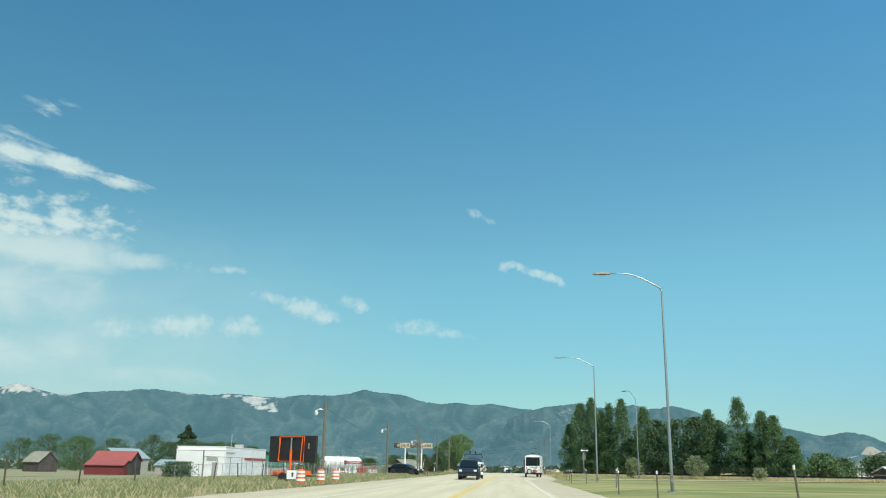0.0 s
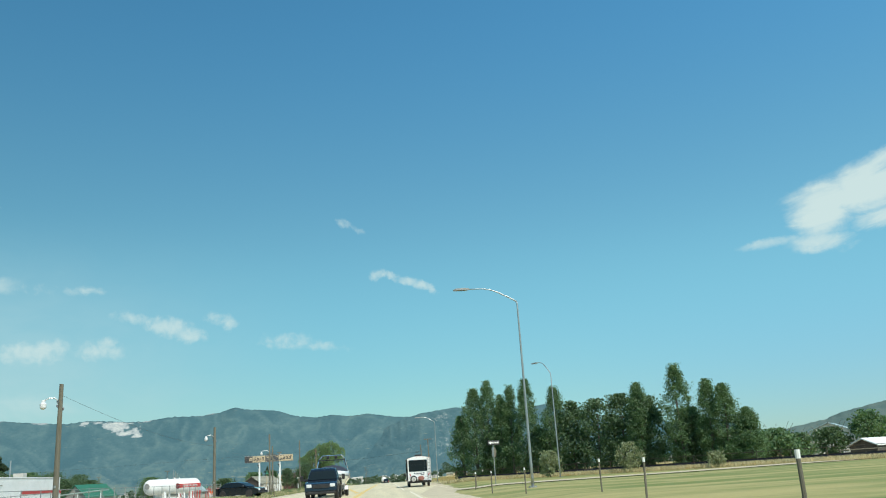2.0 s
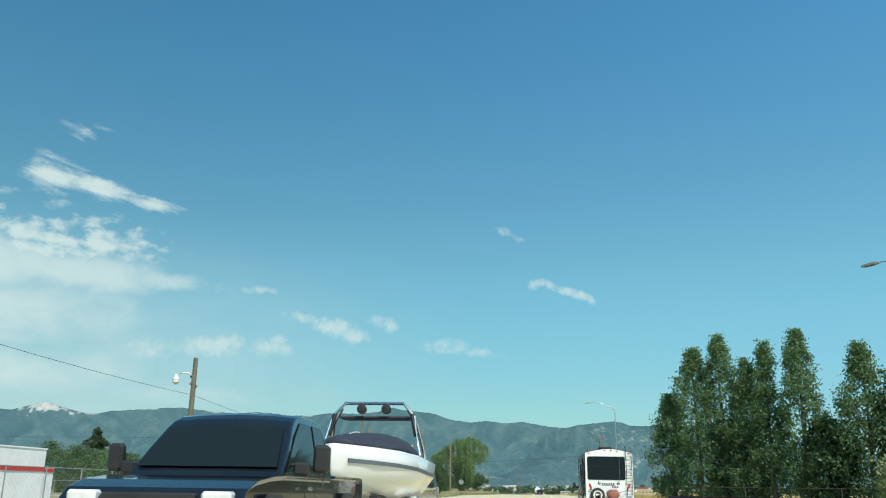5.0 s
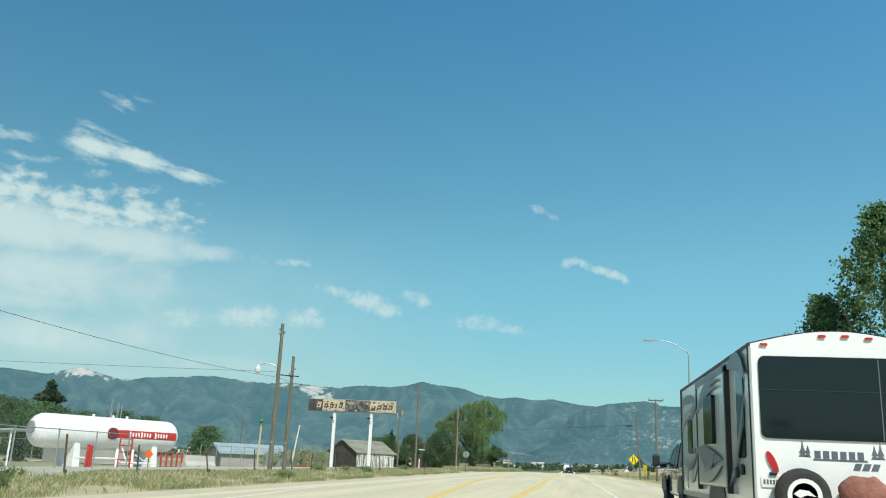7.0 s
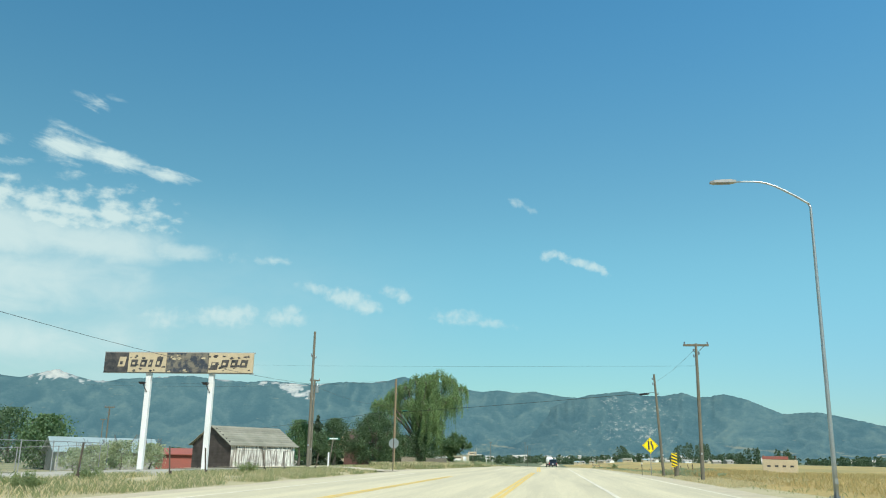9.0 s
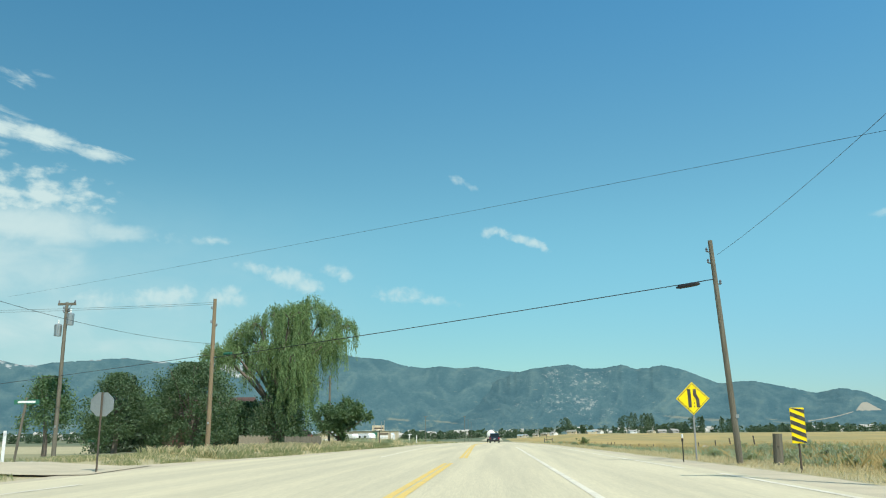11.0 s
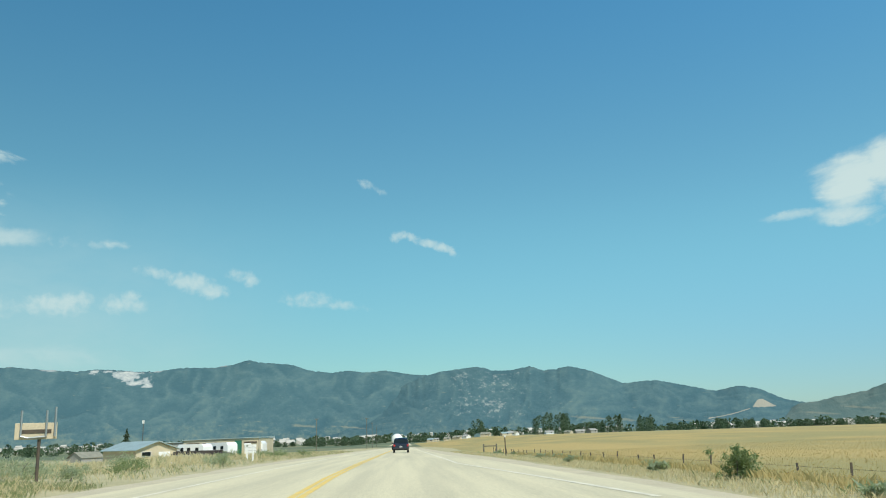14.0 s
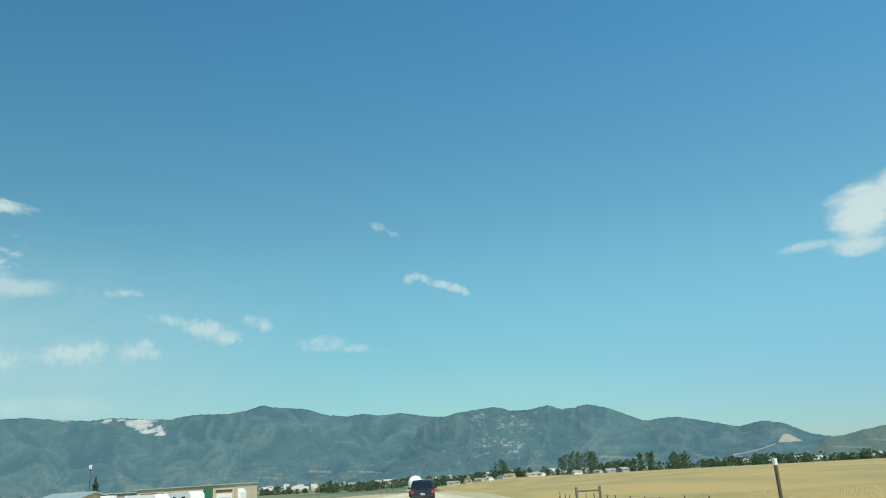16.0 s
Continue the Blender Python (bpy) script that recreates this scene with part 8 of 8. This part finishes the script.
for i, (x, y, h, w) in enumerate(((-26.4, 197.5, 1.6, 1.3), (-28.0, 196.8, 1.8, 1.5), (-31.0, 199, 1.6, 1.4), (-29.6, 198, 1.7, 1.4), (-33.0, 200, 1.5, 1.3))):
    tree(x, y, h, w, "silver-green sagebrush by the fence", "sage", 2600, BUSH, 0.05, 0.11, 220 + i, "sagebrush", 0.26, 0.04, "sagebrush by the fence")


def willow(x, y, seed=9):
    """A weeping willow: arching limbs that end in domes of long hanging strands."""
    r = np.random.RandomState(seed)
    t = thing("willow_tree", (x, y, ground_at(x, y)), "large weeping willow with hanging yellow-green strands", "tree")
    sh = Shape().tube([(0, 0, -0.1), (0.2, 0, 1.6), (0.1, 0.1, 3.2), (0.4, 0.2, 5.0), (0.9, 0.2, 7.2)], [0.55, 0.45, 0.4, 0.28, 0.12], 12)
    # each dome: offset across and along, top, spread, lowest strand
    upper_domes = [(2.2, 0.0, 10.45, 1.35, 5.6), (3.3, 0.9, 9.9, 1.0, 6.0), (0.9, 0.9, 10.2, 1.2, 5.6), (-0.6, 0.2, 9.9, 0.8, 6.4), (-1.5, -0.6, 9.0, 1.1, 5.4), (1.1, -1.6, 9.7, 1.3, 4.2), (0.6, 2.4, 9.0, 1.5, 3.2),
             (-2.8, 0.3, 8.5, 1.1, 5.4), (-3.7, 1.2, 7.7, 0.9, 5.0), (-4.7, -0.4, 7.1, 1.0, 4.6), (-3.2, -1.2, 7.0, 0.8, 4.6), (4.7, 0.2, 8.9, 0.85, 6.0), (4.1, -1.2, 7.8, 0.8, 5.2), (3.0, -0.6, 7.6, 1.1, 3.2)]
    lower_domes = [(1.9, -0.9, 7.6, 1.2, 2.0), (0.4, -0.8, 7.4, 1.2, 0.7), (-0.6, -2.0, 7.2, 0.9, 2.6), (1.5, -2.4, 6.6, 1.0, 1.4), (0.0, 3.0, 7.0, 1.3, 1.5), (2.4, 2.4, 7.6, 1.4, 2.2), (0.2, 0.6, 5.4, 1.2, 0.4), (-1.8, 0.8, 6.6, 1.0, 3.8), (1.4, -1.4, 5.2, 1.1, 0.3), (2.3, -0.8, 5.0, 0.9, 0.8), (1.0, 1.4, 5.0, 1.2, 0.3)]
    pts, puffs = [], []
    for dx, dy, top, w, low in upper_domes + lower_domes:
        b = r.uniform(2.2, 5.0) if top > 7.5 else r.uniform(1.5, 3.5)
        sh.tube([(0.3, 0.15, b), (dx * 0.45, dy * 0.45, b + (top - b) * 0.55), (dx * 0.85, dy * 0.85, top - 0.7), (dx, dy, top - 0.35)], [0.17, 0.11, 0.06, 0.02], 7)
        for k in range(5):
            a = r.uniform(0, 6.28)
            sh.tube([(dx * 0.85, dy * 0.85, top - 0.8), (dx + w * 0.5 * math.cos(a), dy + w * 0.5 * math.sin(a), top - 0.35), (dx + w * 0.9 * math.cos(a), dy + w * 0.9 * math.sin(a), top - 0.9)], [0.05, 0.03, 0.012], 5)
        m = int(420 * w)
        ang, rad = r.uniform(0, 6.28, m), np.sqrt(r.uniform(0, 1, m)) * w
        puffs.append(np.stack([dx + rad * np.cos(ang), dy + rad * np.sin(ang), top - 0.1 - 0.75 * rad * rad / w + r.normal(size=m) * 0.2], 1))
        tufts = [(r.uniform(0, 6.28), math.sqrt(r.uniform(0.02, 1))) for k in range(int(9 * w) + 5)]
        for k in range(int(135 * w)):
            ta, tq = tufts[r.randint(len(tufts))]
            a, q = ta + r.normal() * 0.16 / max(0.3, tq), min(1.1, abs(tq + r.normal() * 0.09))
            edge = w * q * (1.0 + 0.35 * noise.noise((1.7 * math.cos(a) + dx, 1.7 * math.sin(a) + dy, 2)))
            st = top - 0.75 * w * q ** 2 + r.normal() * 0.22
            drop = min(st - low, abs(r.normal(0.8, 0.6)) * (0.45 + 0.6 * q) + 0.2 + (st - low) * 0.3 * q * r.uniform(0, 1.1))
            n = max(6, int(drop * 22))
            f = np.linspace(0, 1, n)
            sway = r.normal(size=2) * 0.12
            ox, oy = dx + edge * math.cos(a), dy + edge * math.sin(a)
            pts.append(np.stack([ox + (sway[0] + 0.12 * math.cos(a)) * f + r.normal(size=n) * 0.045, oy + (sway[1] + 0.12 * math.sin(a)) * f + r.normal(size=n) * 0.045, st - drop * f + r.normal(size=n) * 0.03], 1))
    part("trunk", sh, M["bark"], t, "thick grey bark trunk with arching limbs")
    v, f = leaf_mesh(np.concatenate(pts), 0.092, seed=seed, droop=True, long=1.6, wide=0.21)
    v2, f2 = leaf_mesh(np.concatenate(puffs), 0.12, seed=seed + 1, long=1.5, wide=0.28)
    quads("crown", np.concatenate([v, v2]), np.concatenate([f, f2 + len(v)]), M["willow"], t, "hanging strands of narrow leaves")
    return t


willow(-15.6, 240.5)


def woods(name, label, spots, material, seed, per=150, size=1.5):
    """Far woods: many leaf clumps in uneven crowns, in one mesh."""
    r = np.random.RandomState(seed)
    pts = []
    for x, y, h, w in spots:
        k = r.uniform(0, 1, per)
        d = w * np.interp(k, [0, 0.3, 0.65, 0.9, 1], [0.8, 1, 0.95, 0.6, 0.15]) * np.sqrt(r.uniform(0, 1, per))
        a = r.uniform(0, 2 * math.pi, per)
        pts.append(np.stack([x + d * np.cos(a), y + d * np.sin(a), ground_at(x, y) + h * k], 1))
    v, f = leaf_mesh(np.concatenate(pts), size, seed=seed)
    return tagged(quads(name, v, f, M[material]), label, "woods", kind="stuff")


wr = random.Random(8)
spots = []
for a0, a1, d, n, h0, h1 in ((0.8, 8, 760, 34, 3, 7), (4.6, 5.5, 720, 5, 9, 12), (8.6, 11.2, 740, 26, 10, 15), (11, 13.4, 760, 20, 6, 9), (13.6, 14.6, 740, 8, 9, 12), (15.6, 16.9, 740, 10, 8, 11), (17.5, 34, 800, 85, 2.5, 6), (20.5, 24, 780, 18, 5, 8.5), (-6, 0.5, 800, 40, 4, 8), (-14, -6, 900, 40, 3, 7), (-34, -14, 700, 60, 4, 9), (34, 60, 700, 70, 5, 9), (-60, -34, 700, 60, 5, 9)):
    for k in range(n):
        a = radians(wr.uniform(a0, a1))
        dd = d * wr.uniform(0.95, 1.12)
        tall = 1.0 if h0 < 8 else 0.7
        spots.append((dd * math.sin(a), 240 + dd * math.cos(a), wr.uniform(h0, h1) * (1.0 if h0 < 8 else 1.2) + 1.0, wr.uniform(2.5, 5.5) * tall))
woods("far_woods", "dark tree belts across the valley floor", spots, "farwood", 3, 210, 1.0)
spots = []
for k in range(500):
    a = radians(wr.uniform(-40, 45))
    dd = wr.uniform(900, 2300)
    spots.append((dd * math.sin(a), 240 + dd * math.cos(a), wr.uniform(5, 11), wr.uniform(4, 12)))
woods("valley_woods", "scattered tree clumps across the valley", spots, "farwood", 4, 40, 3.2)
for k in range(14):
    a, dd = radians(wr.uniform(1.5, 15)), wr.uniform(640, 700)
    x, y = dd * math.sin(a), 240 + dd * math.cos(a)
    w_, h_ = wr.uniform(4, 8), wr.uniform(1.4, 2.0)
    gable_house("distant_house", (x, y, ground_at(x, y)), wr.uniform(-40, 40), w_, wr.uniform(6, 8), h_, h_ + wr.uniform(0.8, 1.6), wr.choice(["white", "tan", "tan", "block"]), wr.choice(["roofmetal", "block", "shingle"]), "distant low house among the trees", "house", windows=(("front", 1, 1.0, 1.2, 1.0),))
far = Shape()
for k in range(520):
    a, dd = radians(wr.choice([wr.uniform(-12, 14), wr.uniform(18, 36), wr.uniform(-34, -8)])), wr.uniform(1250, 2250)
    x, y = dd * math.sin(a), 140 + dd * math.cos(a)
    s = wr.uniform(3, 7)
    z = max(0, (dd - 1500) * 0.012) + ground_at(x, y)
    far.loft([[(x - s, y, z - 4), (x + s, y, z - 4), (x + s, y + s, z - 4), (x - s, y + s, z - 4)], [(x - s, y, z + s * 0.6), (x + s, y, z + s * 0.6), (x + s, y + s, z + s * 0.6), (x - s, y + s, z + s * 0.6)], [(x - s, y + s * 0.5, z + s), (x + s, y + s * 0.5, z + s), (x + s, y + s * 0.5, z + s), (x - s, y + s * 0.5, z + s)]])
tagged(mesh_object("far_town", far.v, far.f, M["concrete"]), "scattered pale houses of the far town", "town", kind="stuff")

# ---------------------------------------------------------------- grass and weeds
def blades(name, label, places, heights, material, seed, width=0.02, bend_by=0.35):
    """Upright tapering blades, each a bent strip."""
    r = np.random.RandomState(seed)
    n = len(places)
    x, y = places[:, 0], places[:, 1]
    z = land(x, y)
    a = r.uniform(0, 2 * math.pi, n)
    h = heights * r.uniform(0.55, 1.25, n)
    w = width * r.uniform(0.6, 1.5, n)
    dx, dy = np.cos(a) * w, np.sin(a) * w
    lx, ly = r.normal(size=n) * bend_by * h, r.normal(size=n) * bend_by * h
    v = np.stack([np.stack([x - dx, y - dy, z - 0.02], 1), np.stack([x + dx, y + dy, z - 0.02], 1),
                  np.stack([x + dx * 0.6 + lx * 0.35, y + dy * 0.6 + ly * 0.35, z + h * 0.6], 1), np.stack([x + lx, y + ly, z + h], 1)], 1).reshape(-1, 3)
    return tagged(quads(name, v, np.arange(n * 4).reshape(n, 4), M[material]), label, "grass", kind="stuff")


gr = np.random.RandomState(5)


def band(n, y0, y1, off0, off1, side, tuft=0.0):
    """Places scattered beside the pavement, from off0 to off1 metres out from its edge."""
    y = gr.uniform(y0, y1, n)
    o = off0 + (off1 - off0) * gr.uniform(0, 1, n)
    x = left_edge(y) - o if side < 0 else right_edge(y) + o
    if tuft:
        k = np.array([noise.noise((a * 0.9, b * 0.35, 1)) for a, b in zip(x, y)])
        keep = k > tuft * gr.uniform(-1, 1, n)
        x, y = x[keep], y[keep]
    return np.stack([x, y], 1)


def put_grass(name, label, p, h, material, seed, width=0.02, bend_by=0.35):
    blades(name, label, p, np.full(len(p), h) if np.isscalar(h) else h, material, seed, width, bend_by)


left_gap = lambda p: p[~((p[:, 1] > 203) & (p[:, 1] < 212))]
side_gap = lambda p: p[~((p[:, 1] > 89) & (p[:, 1] < 99))]
put_grass("tall_grass", "tall dry grass along the road edge", left_gap(band(70000, 116, 262, 0.5, 5.0, -1, 0.35)), 0.17, "straw", 1, 0.0022)
put_grass("green_weeds", "green weeds in the roadside grass", left_gap(band(125000, 112, 262, 0.3, 5.5, -1, 0.2)), 0.17, "greenblade", 2, 0.0026)
put_grass("tall_grass", "dry grass in the fenced verge", band(56000, 14, 116, 0.2, 11, -1, 0.5), 0.26, "straw", 3, 0.005)
put_grass("green_weeds", "green weeds in the fenced verge", band(90000, 14, 116, 0.3, 11, -1, 0.2), 0.26, "greenblade", 4, 0.005)
put_grass("tall_grass", "yellow grass beneath the willow", band(9000, 220, 250, 1.0, 5.0, -1, 0.3), 0.42, "straw", 5, 0.004)
put_grass("green_weeds", "rank green weeds beneath the willow", band(22000, 220, 256, 0.8, 5.0, -1, 0.2), 0.36, "greenblade", 14, 0.004)
put_grass("tall_grass", "dry grass beside the far road", band(56000, 258, 400, 0.6, 24, -1, 0.5), 0.22, "straw", 6, 0.005)
put_grass("green_weeds", "green weeds beside the far road", band(20000, 250, 400, 0.6, 12, -1, 0.1), 0.2, "greenblade", 7, 0.004)
put_grass("tall_grass", "high pale straw on the rise before the workshops", (hs := band(26000, 268, 318, 3.0, 20, -1, 0.6)), np.array([0.1 + 0.5 * max(0.0, 0.5 + noise.noise((a * 0.22, b * 0.13, 7))) for a, b in hs]), "straw", 8, 0.005, 0.3)
put_grass("tall_grass", "long dry grass by the fence and poplars", np.stack([(u := gr.uniform(0, 1, 18000)) * 38 + 8 + gr.normal(size=18000) * 0.9, 138.5 - u * 41 + gr.normal(size=18000) * 0.9], 1), 0.4, "straw", 9, 0.011)
put_grass("tall_grass", "pale straw beside the field", band(95000, 185, 330, 0.35, 4.2, 1), 0.11, "straw", 10, 0.0028)
put_grass("green_weeds", "green weeds beside the field", band(9000, 150, 330, 0.9, 4.4, 1, 0.15), 0.14, "greenblade", 11, 0.003)
put_grass("green_weeds", "tall blue-green grass beside the field", band(24000, 206, 250, 1.6, 4.6, 1, 0.6), 0.24, "sage", 15, 0.0028)
put_grass("tall_grass", "tall tan grass beside the field", band(30000, 200, 290, 1.8, 6.0, 1, 0.5), 0.3, "goldblade", 16, 0.0028)
yy_ = 205 + 130 * gr.uniform(0, 1, 100000)
put_grass("field_grass", "ripe golden field grass", np.stack([9.2 + 70 * gr.uniform(0, 1, 100000) ** 2.3, yy_], 1), 0.1, "goldblade", 12, 0.0035)
put_grass("field_grass", "ripe golden field grass", np.stack([9.2 + 20 * gr.uniform(0, 1, 26000) ** 1.4, 152 + 60 * gr.uniform(0, 1, 26000)], 1), 0.2, "goldblade", 13, 0.004)


def shrub(x, y, h, w, seed, leaves="sage", label="low grey-green sagebrush in dry grass"):
    r = np.random.RandomState(seed)
    t = thing("sagebrush", (x, y, ground_at(x, y)), label, "shrub", "roadside shrubs")
    sh = Shape()
    a = r.uniform(0, 6.28)
    sh.tube([(0, 0, -0.03), (w * 0.15 * math.cos(a), w * 0.15 * math.sin(a), h * 0.5), (w * 0.3 * math.cos(a), w * 0.3 * math.sin(a), h * 0.85)], [0.025, 0.016, 0.006], 5)
    part("stem", sh, M["bark"], t)
    n = 1400
    c = r.normal(size=(26, 3)) * np.array([w * 0.42, w * 0.42, h * 0.2]) + np.array([0, 0, h * 0.55])
    pts = np.repeat(c, n // 26, 0) + r.normal(size=(26 * (n // 26), 3)) * np.array([0.12, 0.12, 0.11]) * w
    pts[:, 2] = np.clip(pts[:, 2], 0.02, h * 1.2)
    v, f = leaf_mesh(pts, 0.046, seed=seed, long=1.9, wide=0.25)
    quads("foliage", v, f, M[leaves], t)
    return t


sr = random.Random(6)
for k in range(30):
    y = sr.uniform(200, 300)
    shrub(float(right_edge(y)) + sr.uniform(1.2, 3.6), y, sr.uniform(0.15, 0.3), sr.uniform(0.2, 0.36), 300 + k)
for k in range(8):
    y = sr.uniform(208, 222)
    shrub(float(right_edge(y)) + sr.uniform(1.4, 4.0), y, sr.uniform(0.25, 0.4), sr.uniform(0.35, 0.6), 500 + k)
shrub(6.93, 254.3, 0.66, 0.42, 380, "greenery", "tall green weed clump in dry grass")
shrub(7.05, 254.5, 0.6, 0.38, 381, "greenery", "tall green weed clump in dry grass")
for k in range(22):
    y = sr.uniform(262, 330)
    shrub(float(left_edge(y)) - sr.uniform(1.0, 8.0), y, sr.uniform(0.4, 0.8), sr.uniform(0.6, 1.2), 400 + k, "greenery" if k % 2 else "sage", "low green weed clump in dry grass" if k % 2 else "low grey-green sagebrush in dry grass")
for k in range(9):
    y = sr.uniform(118, 190)
    shrub(float(left_edge(y)) - sr.uniform(1.5, 4.0), y, sr.uniform(0.3, 0.5), sr.uniform(0.4, 0.7), 440 + k, "greenery", "low green weed clump in dry grass")
for x, y, h, w in ((-16.2, 255.3, 1.25, 1.0), (-17.3, 256.4, 1.35, 1.1), (-18.6, 256.8, 1.1, 1.0)):
    shrub(x, y, h, w, int(460 - 3 * x), "greenery", "leafy green bush beside a parked car")
